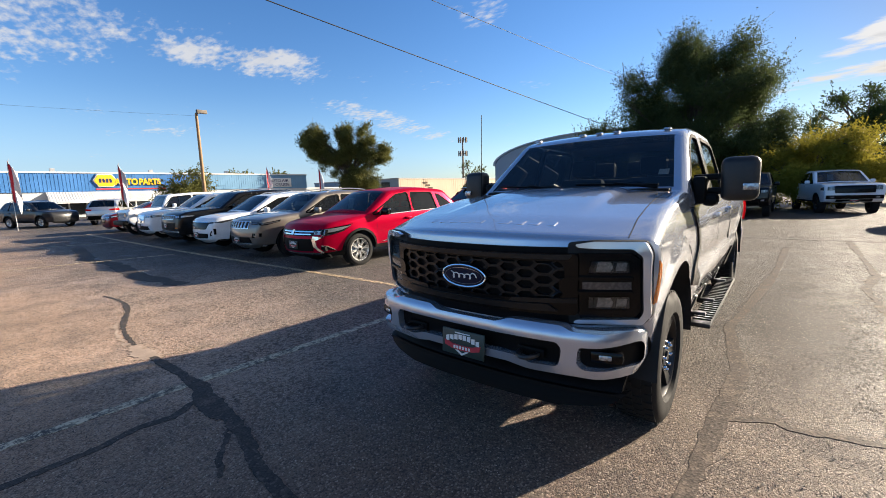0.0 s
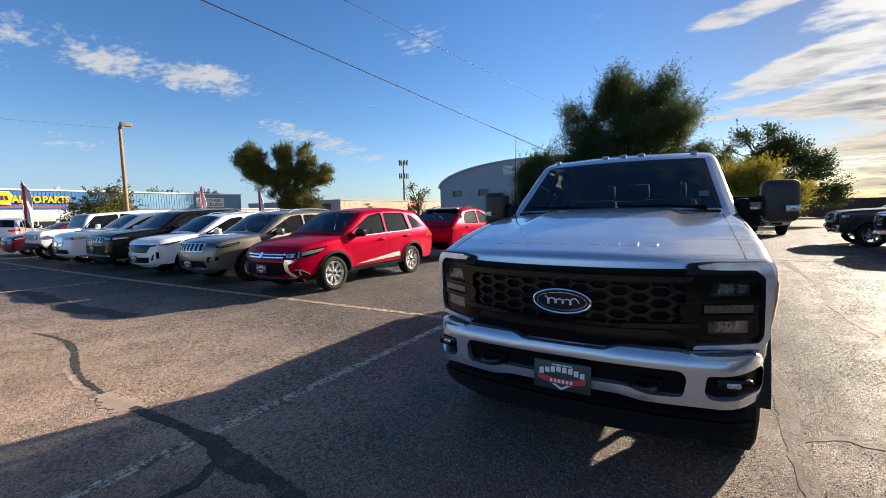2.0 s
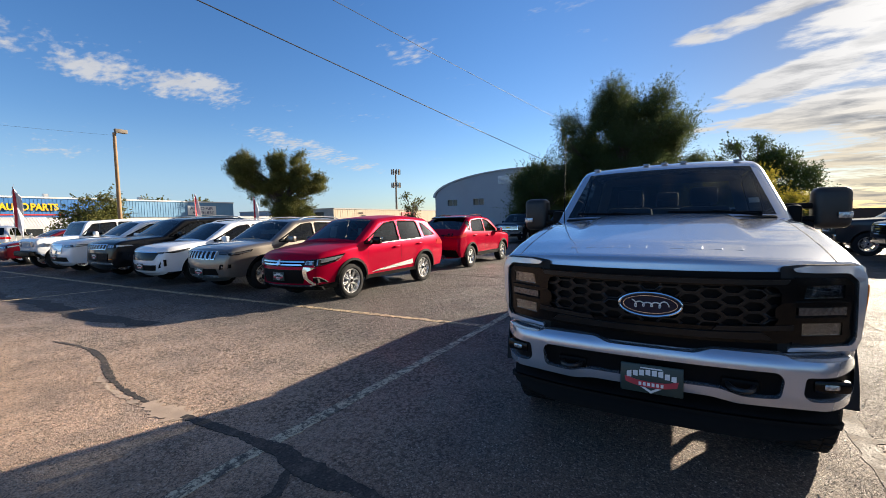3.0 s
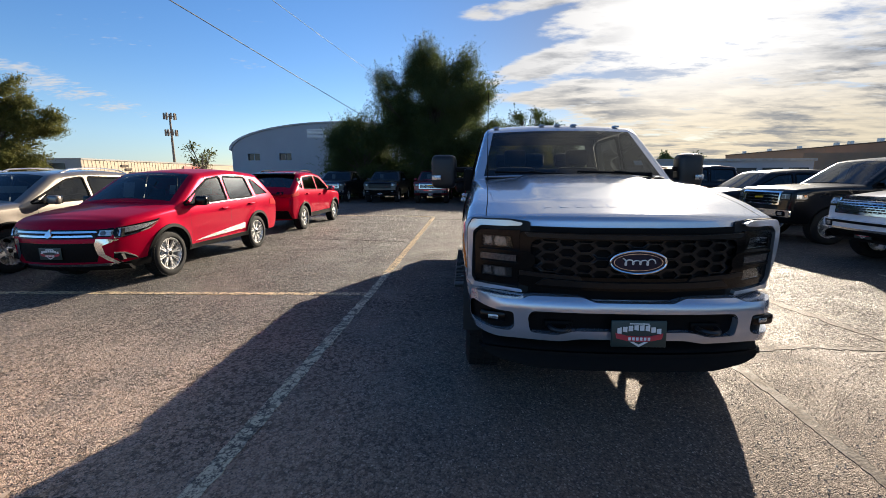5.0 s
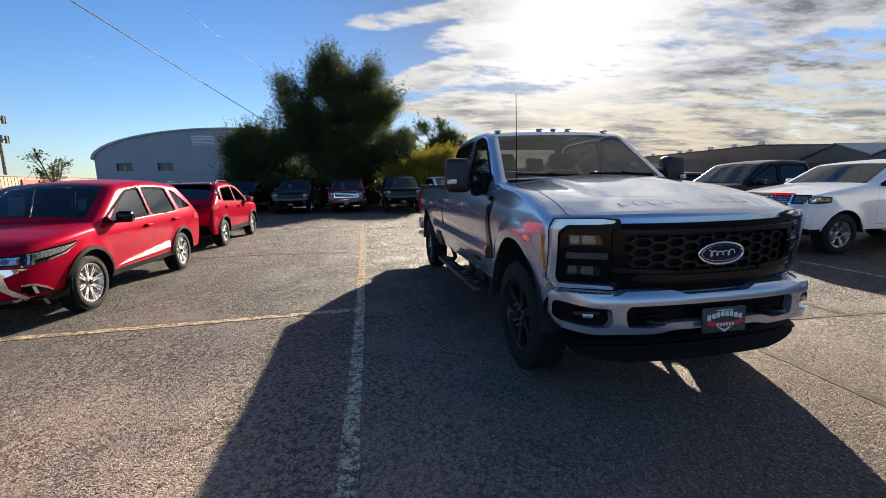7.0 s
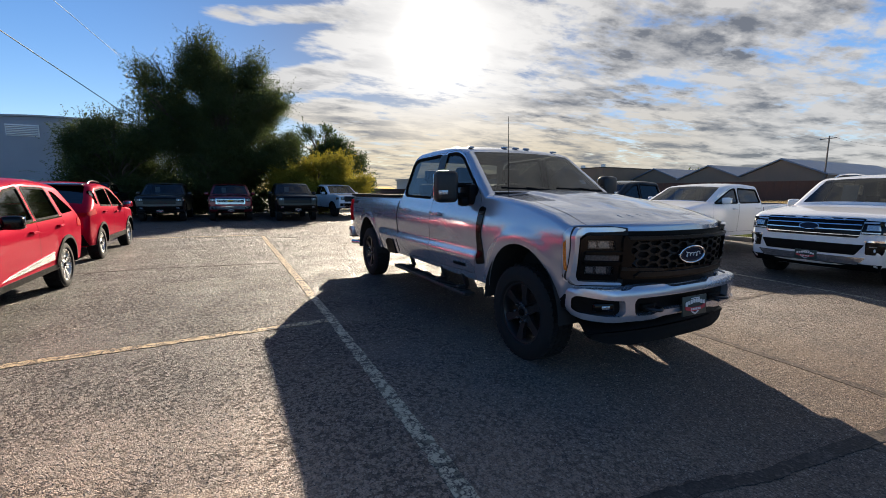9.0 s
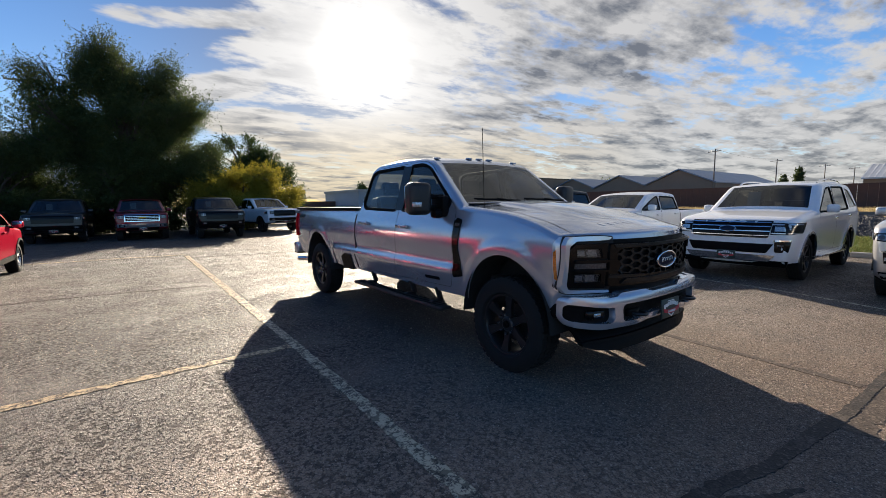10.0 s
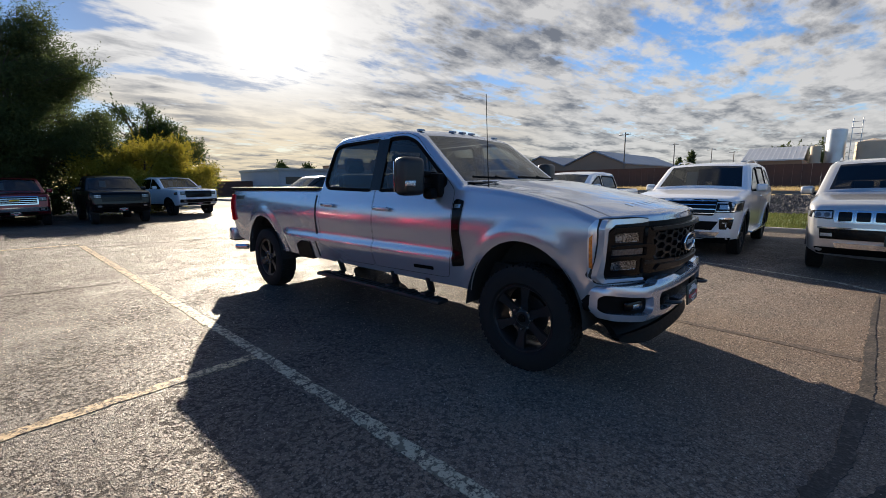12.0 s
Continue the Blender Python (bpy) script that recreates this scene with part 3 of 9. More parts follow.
def slab(outer, holes, step, front, back=None, flip=False, rings_at=None, clear=None):
    """A bent sheet; with back also, a closed solid between the two faces. front and back map points (n,2) to (n,3)."""
    V, F = flat_mesh(outer, holes, step, rings_at, clear)
    if flip:
        F = F[:, ::-1]
    A = front(V)
    if back is None:
        return A, [tuple(f) for f in F]
    n = len(V)
    B = back(V)
    faces = [tuple(f) for f in F] + [tuple(n + i for i in f[::-1]) for f in F]
    faces += [(b, a, n + a, n + b) for a, b in edges_once(F)]
    return np.vstack([A, B]), faces


def join(*meshes):
    V, F, n = [], [], 0
    for v, f in meshes:
        V.append(np.asarray(v, float))
        F += [tuple(i + n for i in q) for q in f]
        n += len(v)
    return np.vstack(V), F


def weld(v, f, dist=0.0015):
    bm = bmesh.new()
    vs = [bm.verts.new(p) for p in v]
    for q in f:
        try:
            bm.faces.new([vs[i] for i in q])
        except ValueError:
            pass
    bmesh.ops.remove_doubles(bm, verts=bm.verts, dist=dist)
    bmesh.ops.recalc_face_normals(bm, faces=bm.faces)
    return bm


def lathe(profile, n=40, axis="x"):
    """Profile of (along, radius) turned round the axis."""
    P = len(profile)
    V = []
    for i in range(n):
        a = 2 * math.pi * i / n
        for s, r in profile:
            V.append((s, r * math.cos(a), r * math.sin(a)))
    F = []
    for i in range(n):
        j = (i + 1) % n
        for k in range(P - 1):
            F.append((i * P + k, i * P + k + 1, j * P + k + 1, j * P + k))
    return np.array(V), F


def text_mesh(words, size, depth=0.005, bold=0.0):
    cu = bpy.data.curves.new("words", "FONT")
    cu.body, cu.size, cu.extrude, cu.offset = words, size, depth, bold
    ob = bpy.data.objects.new("words", cu)
    scene.collection.objects.link(ob)
    me = bpy.data.meshes.new_from_object(ob.evaluated_get(bpy.context.evaluated_depsgraph_get()))
    bpy.data.objects.remove(ob)
    bpy.data.curves.remove(cu)
    return me


# ---- vehicles: local x to the side, y from the nose (0) to the tail, z up ----
WHEELS = {}


def wheel_mesh(R, width, rim_r, spokes, fat, twin=False):
    """Tyre with tread blocks, and a spoked rim; both face +x."""
    w = width / 2
    prof = [(-w * 0.72, rim_r), (-w * 0.95, rim_r + 0.02), (-w, (R + rim_r) / 2), (-w * 0.93, R - 0.03), (-w * 0.80, R - 0.006),
            (-w * 0.5, R), (w * 0.5, R), (w * 0.80, R - 0.006), (w * 0.93, R - 0.03), (w, (R + rim_r) / 2), (w * 0.95, rim_r + 0.02), (w * 0.72, rim_r)]
    tyre = lathe(prof, 44)
    # tread blocks on the shoulders and crown
    blocks = []
    nb = 44
    for i in range(nb):
        for k, s in enumerate((-0.62, -0.2, 0.2, 0.62)):
            a0 = 2 * math.pi * (i + (0.5 if k % 2 else 0)) / nb
            a1 = a0 + 2 * math.pi / nb * 0.68
            x0, x1 = (s - 0.17) * w, (s + 0.17) * w
            v = []
            for r in (R - 0.012, R + 0.006):
                for a in (a0, a1):
                    for x in (x0, x1):
                        v.append((x, r * math.cos(a), r * math.sin(a)))
            blocks.append((np.array(v), [(4, 5, 7, 6), (0, 1, 5, 4), (2, 6, 7, 3), (0, 4, 6, 2), (1, 3, 7, 5)]))
    tread = join(*blocks)
    # rim: barrel, back plate, spokes, hub
    rim = lathe([(-w * 0.7, rim_r), (-w * 0.7, rim_r - 0.02), (w * 0.0, rim_r - 0.035), (w * 0.62, rim_r - 0.025), (w * 0.78, rim_r - 0.012), (w * 0.80, rim_r + 0.004), (w * 0.70, rim_r + 0.006)], 44)
    hub = lathe([(-w * 0.2, 0.0001), (-w * 0.2, 0.075), (w * 0.62, 0.070), (w * 0.70, 0.055), (w * 0.70, 0.0001)], 20)
    disc = lathe([(-w * 0.1, 0.0001), (-w * 0.1, rim_r * 0.62), (-w * 0.2, rim_r * 0.62)], 24)
    sp = []
    for i in range(spokes):
        base = 2 * math.pi * i / spokes
        for off in ((-0.10, 0.10) if twin else (0.0,)):
            a = base + off
            c, s = math.cos(a), math.sin(a)
            v = []
            for r, half, x in ((0.05, fat * 0.9, w * 0.55), (rim_r * 0.55, fat * 0.62, w * 0.62), (rim_r - 0.012, fat * (0.62 if twin else 1.0), w * 0.72)):
                for dx in (0.0, -0.035):
                    for t in (-half, half):
                        v.append((x + dx, r * c - t * s, r * s + t * c))
            f = []
            for k in range(2):
                o = k * 4
                f += [(o, o + 1, o + 5, o + 4), (o + 2, o + 6, o + 7, o + 3), (o, o + 4, o + 6, o + 2), (o + 1, o + 3, o + 7, o + 5)]
            sp.append((np.array(v), f))
    bolts = []
    for i in range(6):
        a = 2 * math.pi * (i + 0.5) / 6
        v, f = lathe([(w * 0.58, 0.0001), (w * 0.66, 0.011), (w * 0.56, 0.014)], 6)
        v = v + np.array([0, 0.052 * math.cos(a) * 1.15, 0.052 * math.sin(a) * 1.15])
        bolts.append((v, f))
    return tyre, tread, join(rim, hub, disc, *sp, *bolts)


def put_wheels(root, spec, hubs):
    R, width = spec["R"], spec.get("tw", 0.24)
    key = (R, width, spec.get("rim", R * 0.66), spec.get("spokes", 5), spec.get("fat", 0.03), spec.get("twin", False), spec.get("rim_mat", "alloy"))
    if key not in WHEELS:
        t, blocks, r = wheel_mesh(*key[:6])
        WHEELS[key] = (mesh_only("tyre", weld(*t), M["rubber"]), mesh_only("tread", weld(*blocks), M["rubber"]), mesh_only("rim", weld(*r), M[key[6]]))
    tm, bm_tread, rm = WHEELS[key]
    for side in (-1, 1):
        for y in hubs:
            t = new("tyre", tm)
            t.parent = root
            t.matrix_basis = pose(side * (spec["W"] / 2 - width / 2 - spec.get("inset", 0.02)), y, R, 17 * side + y * 40, 0, 0 if side > 0 else 180)
            tread = tagged(new("tread", bm_tread), kind="stuff")
            tread.parent = t
            r = new("rim", rm)
            r.parent = t
            for i in range(spec.get("lugs", 0)):
                a = 2 * math.pi * (i + 0.5) / spec["lugs"]
                nut = new("lug_nut", LUG)
                nut.parent = t
                nut.matrix_basis = pose(width * 0.325, 0.088 * math.cos(a), 0.088 * math.sin(a))
            cap = new("hub_cap", CAP)
            cap.parent = t
            cap.matrix_basis = pose(width * 0.36, 0, 0)


def seat_mesh():
    bm = bmesh.new()
    add_box(bm, (0.50, 0.52, 0.16), (0, 0, 0.08), bevel=0.05)
    add_box(bm, (0.50, 0.15, 0.62), (0, 0.27, 0.42), (-14, 0, 0), bevel=0.05)
    add_box(bm, (0.27, 0.10, 0.19), (0, 0.36, 0.84), (-8, 0, 0), bevel=0.04)
    add_rod(bm, (-0.06, 0.34, 0.70), (-0.06, 0.35, 0.80), 0.008)
    add_rod(bm, (0.06, 0.34, 0.70), (0.06, 0.35, 0.80), 0.008)
    return bm


def mesh_only(name, bm, material):
    me = bpy.data.meshes.new(name)
    bm.to_mesh(me)
    bm.free()
    me.polygons.foreach_set("use_smooth", np.ones(len(me.polygons), dtype=bool))
    me.set_sharp_from_angle(angle=radians(32))
    me.materials.append(material)
    return me


CAP = mesh_only("hub_cap", weld(*lathe([(0.0, 0.034), (0.012, 0.030), (0.014, 0.0001)], 16)), M["black_gloss"])
LUG = mesh_only("lug_nut", weld(*lathe([(0.0, 0.012), (0.022, 0.012), (0.030, 0.007), (0.031, 0.0001)], 6)), M["chrome"])
SEAT = mesh_only("seat", seat_mesh(), M["cloth"])


def fillet_line(pts, n=4):
    """An open line of (y, z, radius) with rounded corners."""
    out = [tuple(pts[0][:2])]
    for i in range(1, len(pts) - 1):
        p, q, s = (Vector(pts[i + j][:2]) for j in (-1, 0, 1))
        r = pts[i][2] if len(pts[i]) > 2 else 0.06
        a, b = p - q, s - q
        c = min(r, a.length * 0.45, b.length * 0.45)
        a, b = q + a.normalized() * c, q + b.normalized() * c
        for j in range(n + 1):
            t = j / n
            out.append(tuple(a * (1 - t) ** 2 + q * 2 * t * (1 - t) + b * t * t))
    out.append(tuple(pts[-1][:2]))
    return out


class Body:
    """The shape of a vehicle: an outline seen from the side, and how wide it is at each point of it."""

    def __init__(self, s):
        self.s = s
        step = s.get("step", 0.10)
        raw = fillet_line(s["outline"])
        line = [raw[0]]
        for a, b in zip(raw, raw[1:]):
            k = max(1, int(math.ceil(math.dist(a, b) / step)))
            line += [(a[0] + (b[0] - a[0]) * j / k, a[1] + (b[1] - a[1]) * j / k) for j in range(1, k + 1)]
        self.line = np.array(line)
        self.r = s.get("r", 0.09)
        d = np.gradient(self.line, axis=0)
        d /= np.maximum(1e-9, np.linalg.norm(d, axis=1))[:, None]
        self.nrm = np.stack([-d[:, 1], d[:, 0]], 1)
        ff = s["cowl"][0]
        sel = self.line[:, 0] < ff
        fr = self.line[sel]
        k = int(np.argmax(self.line[:, 1] > s["nose"])) if "nose" in s else len(fr)
        front = self.line[: max(2, k)]
        self.front_line = front[np.argsort(front[:, 1])]
        rear = self.line[self.line[:, 0] > s["L"] - 0.75]
        rear = rear[rear[:, 1] < s["tail_top"]]
        self.rear_line = rear[np.argsort(rear[:, 1])]

    def hw0(self, y, z):
        s = self.s
        y, z = np.asarray(y, float), np.asarray(z, float)
        L, W = s["L"], s["W"]
        tf, yf, tr, yr = s.get("taper", (0.16, 0.75, 0.10, 0.7))
        p = 1 - tf * np.clip((yf - y) / yf, 0, 1) ** 2.3 - tr * np.clip((y - (L - yr)) / yr, 0, 1) ** 2.3
        b = s["belt"][0] + (s["belt"][1] - s["belt"][0]) * np.clip(y / L, 0, 1)
        up = np.clip(z - b, 0, None)
        lo = np.clip((b - 0.18 - z) / (b - 0.18 - s["sill"]), 0, 1.3)
        sh = np.clip((z - (b - 0.18)) / 0.18, 0, 1)
        x = W / 2 * p - up * s.get("tumble", 0.30) - s.get("tuck", 0.045) * lo ** 2 - 0.022 * sh ** 2
        if "round" in s:
            # flanks bowed outwards, most at the middle height
            k, zc, h = s["round"]
            x = x - k * (np.sqrt(1 + (np.clip(z - zc, s["sill"] - zc, b - zc) / h) ** 2) - 1)
        # and a little barrel-shaped seen from above
        x = x - s.get("barrel", 0.0) * ((y - L * 0.45) / (L * 0.5)) ** 2
        # a crease low on the doors
        cz = s.get("crease", 0.0)
        if cz:
            q = np.clip((cz + 0.11 - z) / 0.085, 0, 1)
            low = np.clip((cz - 0.03 - z) / 0.20, 0, 1)
            x = x + (0.048 * q * q * (3 - 2 * q) - 0.035 * low) * np.clip((y - s["hubs"][0] - 0.52) / 0.22, 0, 1) * np.clip((s["hubs"][1] - 0.52 - y) / 0.22, 0, 1)
        for h in s["hubs"]:
            rad = np.hypot(y - h, (z - s["R"]) * s["arch"] / s.get("archz", s["arch"]))
            if "lip" in s:
                # a flat lip round the arch with a soft outer edge
                q = np.clip((s["arch"] + s["lip"] + 0.05 - rad) / 0.06, 0, 1)
                x = x + s["flare"] * q * q * (3 - 2 * q)
            else:
                x = x + s.get("flare", 0.022) * np.exp(-((rad - s["arch"]) / 0.075) ** 2)
        return x

    def hw(self, y, z):
        x = self.hw0(y, z)
        P = np.stack([np.asarray(y, float).ravel(), np.asarray(z, float).ravel()], 1)
        A, B = self.line[:-1], self.line[1:]
        best = np.full(len(P), 9.0)
        for a, b in zip(A, B):
            ab = b - a
            t = np.clip(((P - a) @ ab) / max(1e-9, ab @ ab), 0, 1)
            best = np.minimum(best, np.hypot(*(P - (a + t[:, None] * ab)).T))
        d = np.clip(best, 0, self.r)
        pull = self.r - np.sqrt(np.maximum(0, self.r ** 2 - (self.r - d) ** 2))
        return x - pull.reshape(np.shape(x))

    def rings(self):
        """Points along the rounded edge between the sides and the top."""
        out = []
        for th in (24, 42, 57, 70, 81, 90):
            out.append(self.line - self.nrm * self.r * (1 - math.cos(radians(th))))
        return np.vstack(out)

    def clear(self, P):
        """Which points lie inside the rounded edge."""
        best = np.full(len(P), 9.0)
        for a, b in zip(self.line[:-1], self.line[1:]):
            ab = b - a
            t = np.clip(((P - a) @ ab) / max(1e-9, ab @ ab), 0, 1)
            best = np.minimum(best, np.hypot(*(P - (a + t[:, None] * ab)).T))
        return best > self.r * 1.12

    def side(self, depth=0.0, sign=1):
        def f(V):
            x = self.hw(V[:, 0], V[:, 1]) + depth
            return np.stack([sign * x, V[:, 0], V[:, 1]], 1)
        return f

    def crown(self, i):
        ny, nz = self.nrm[i]
        bow = self.s.get("bow", (0.10, 0.035, 0.06))
        return bow[0] * max(-ny, 0) ** 2 + bow[1] * abs(nz) ** 2 + bow[2] * max(ny, 0) ** 2

    def plan(self, y, u):
        """How far the nose stands forward of its corners."""
        if "plan" not in self.s:
            return 0.0 * np.asarray(u, float)
        amp, y0, y1, p = self.s["plan"]
        k = np.clip((y1 - np.asarray(y, float)) / (y1 - y0), 0, 1) ** 1.4
        return -amp * k * (1 - np.clip(np.abs(u), 0, 1) ** p)

    def over(self, u):
        """The surface across the car along the whole outline, at the fractions u."""
        G = np.zeros((len(self.line), len(u), 3))
        for i, (y, z) in enumerate(self.line):
            xs = float(self.hw0(y, z)) - self.r
            c = self.crown(i)
            ny, nz = self.nrm[i]
            lift = c * (1 - u ** 2)
            extra = self.s["hood"](y, u) if "hood" in self.s else 0 * u
            G[i, :, 0] = u * xs
            G[i, :, 1] = y + ny * lift + self.plan(y, u)
            G[i, :, 2] = z + nz * lift + extra
        return G

    def front(self, depth=0.0):
        fl = self.front_line

        def f(V):
            x, z = V[:, 0], V[:, 1]
            y0 = np.interp(z, fl[:, 1], fl[:, 0])
            xs = self.hw0(y0, z) - self.r
            u = np.clip(np.abs(x) / xs, 0, 1)
            over = np.clip(np.abs(x) - xs, 0, self.r * 0.98)
            y = y0 - self.s.get("bow", (0.10,))[0] * (1 - u ** 2) + self.plan(y0, u) + self.r - np.sqrt(self.r ** 2 - over ** 2)
            return np.stack([x, y - depth, z], 1)
        return f

    def rear(self, depth=0.0):
        rl = self.rear_line

        def f(V):
            x, z = V[:, 0], V[:, 1]
            y0 = np.interp(z, rl[:, 1], rl[:, 0])
            xs = self.hw0(y0, z) - self.r
            u = np.clip(np.abs(x) / xs, 0, 1)
            over = np.clip(np.abs(x) - xs, 0, self.r * 0.98)
            y = y0 + self.s.get("bow", (0, 0, 0.06))[2] * (1 - u ** 2) - self.r + np.sqrt(self.r ** 2 - over ** 2)
            return np.stack([x, y + depth, z], 1)
        return f


def on_line(p, a, b, tol=0.03):
    a, b, p = np.array(a), np.array(b), np.array(p)
    ab = b - a
    t = (p - a) @ ab / (ab @ ab)
    return 0.06 < t < 0.95 and abs(np.cross(ab / np.linalg.norm(ab), p - a)) < tol


def arch_points(h, R, arch, sill, archz=None, n=20):
    """Wheel opening from the back of it to the front."""
    archz = archz or arch
    a0 = math.asin(max(-1, min(1, (sill - R) / archz)))
    return [(h + arch * math.cos(a), R + archz * math.sin(a)) for a in np.linspace(a0, math.pi - a0, n)]


def feature(root, name, B, where, poly, material, depth=0.01, thick=0.03, step=0.09, both=False, holes=(), label="", parent=None, rnd=0.0):
    """A raised panel laid on a face of the body; both: one on each side."""
    poly = rounded(poly, rnd) if rnd else poly
    holes = [rounded(h, rnd) if rnd else h for h in holes]
    got = []
    for sgn in ((1, -1) if both else (1,)):
        if where == "side":
            v, f = slab(poly, holes, step, B.side(depth, sgn), B.side(depth - thick, sgn), flip=sgn < 0)
        else:
            fn = B.front if where == "front" else B.rear
            pl = [(sgn * p[0], p[1]) for p in poly]
            hl = [[(sgn * p[0], p[1]) for p in h] for h in holes]
            v, f = slab(pl, hl, step, fn(depth), fn(depth - thick), flip=(where == "front"))
        bm = weld(v, f, 0.0004)
        got.append(part(name, bm, M[material] if isinstance(material, str) else material, parent or root, label))
    return got


def fit_out(root, s, B):
    """Seats, dashboard, steering wheel and floor behind the glass."""
    mat = s.get("seat_mat", "cloth")
    floor, y0, y1 = s["sill"] + 0.08, s["cowl"][0] - 0.1, s["cab_end"] - 0.12
    w = s["W"] / 2 - 0.16
    bm = bmesh.new()
    add_box(bm, (2 * w, y1 - y0, 0.06), (0, (y0 + y1) / 2, floor))
    add_box(bm, (2 * w, 0.06, s["belt"][0] - floor - 0.05), (0, y0, (floor + s["belt"][0] - 0.05) / 2))
    for sg in (-1, 1):
        add_box(bm, (0.04, y1 - y0, s["belt"][0] - floor - 0.06), (sg * w, (y0 + y1) / 2, (floor + s["belt"][0] - 0.06) / 2))
    part("cabin_floor", bm, M["under"], root)
    bm = bmesh.new()
    cz = s["cowl"][1] - 0.03
    add_box(bm, (2 * w, 0.42, 0.24), (0, s["cowl"][0] + 0.22, cz - 0.16), (8, 0, 0), bevel=0.06)
    part("dashboard", bm, M["black_plastic"], root)
    v, f = lathe([(0.014 * math.cos(a), 0.185 + 0.014 * math.sin(a)) for a in np.linspace(0, 2 * math.pi, 9)], 28)
    bm = weld(v, f)
    add_box(bm, (0.03, 0.34, 0.03), (0, 0, 0))
    add_box(bm, (0.05, 0.12, 0.10), (0, 0, 0), bevel=0.02)
    ob = part("steering_wheel", bm, M["black_plastic"], root)
    ob.matrix_basis = pose(0.38, s["cowl"][0] + 0.58, cz - 0.06, 0, 24, 90)
    rows = s.get("rows", (0.95, 1.85))
    for dy in rows:
        for x in (-0.38, 0.38) if dy == rows[0] else (-0.42, 0.0, 0.42):
            ob = new("seat", SEAT)
            ob.parent = root
            z = floor + 0.22
            top = s["seat_top"] if "seat_top" in s else s["belt"][0] + 0.28
            ob.matrix_basis = pose(x, s["cowl"][0] + dy, z) @ Matrix.Diagonal((1, 1, (top - z) / 0.94, 1))


def plate_shapes(root, at, rot=(0, 0, 0)):
    """Dealer plate in a dark frame: light lettering as plain shapes, a red band and a pointed shape below."""
    bm = bmesh.new()
    add_box(bm, (0.315, 0.014, 0.158), bevel=0.006)
    p = part("licence_plate", bm, M["plate_dark"], root, "dark dealer plate with pale and red shapes")
    p.matrix_basis = pose(*at, *rot)

    def piece(name, poly, mat, y):
        v, f = slab(poly, [], 0.05, lambda V: np.stack([V[:, 0], 0 * V[:, 0] + y, V[:, 1]], 1), lambda V: np.stack([V[:, 0], 0 * V[:, 0] - 0.005, V[:, 1]], 1), flip=True)
        mesh_ob(name, v, f, M[mat], p, smooth=False)
    for i in range(8):
        x = -0.112 + i * 0.032
        z = 0.018 + 0.020 * math.cos(x * 14)
        piece("letter_bar", [(x - 0.012, z - 0.016 + 0.004 * (i % 2)), (x + 0.012, z - 0.016), (x + 0.012, z + 0.016 + 0.006 * (i in (0, 5))), (x - 0.012, z + 0.014)], "plate_white", -0.0105)
    piece("red_band", [(-0.135, 0.006), (-0.07, -0.010), (0, -0.014), (0.07, -0.010), (0.135, 0.006), (0.128, -0.026), (0.07, -0.040), (0, -0.045), (-0.07, -0.040), (-0.128, -0.026)], "plate_red", -0.0125)
    for i in range(6):
        x = -0.055 + i * 0.022
        piece("letter_bar", [(x - 0.007, -0.036), (x + 0.007, -0.036), (x + 0.007, -0.018), (x - 0.007, -0.018)], "plate_white", -0.0145)
    piece("point", [(-0.052, -0.046), (-0.030, -0.046), (0.0, -0.062), (0.030, -0.046), (0.052, -0.046), (0.0, -0.076)], "plate_white", -0.0105)
    piece("bar", [(-0.055, 0.058), (0.055, 0.058), (0.055, 0.064), (-0.055, 0.064)], "plate_white", -0.0105)
    return p


def mirror_part(root, s, B, sgn, material, at=None, size=(0.20, 0.13, 0.16)):
    y, z = at or (s["cowl"][0] + 0.42, s["belt"][0] + 0.09)
    x = float(B.hw(y, z))
    bm = bmesh.new()
    add_box(bm, size, (sgn * (x + 0.05 + size[0] / 2), y, z + 0.02), (0, 0, sgn * 8), bevel=min(size) * 0.35, seg=3)
    ob = part("door_mirror", bm, M[material], root)
    bm = bmesh.new()
    add_box(bm, (0.12, 0.06, 0.04), (sgn * (x + 0.03), y + 0.01, z - 0.04), bevel=0.012)
    part("mirror_stalk", bm, M["black_plastic"], ob)
    bm = bmesh.new()
    add_box(bm, (size[0] * 0.84, 0.006, size[2] * 0.8), (sgn * (x + 0.05 + size[0] / 2), y + size[1] / 2 + 0.004, z + 0.02), (0, 0, sgn * 8), bevel=0.002)
    part("mirror_glass", bm, M["chrome"], ob)


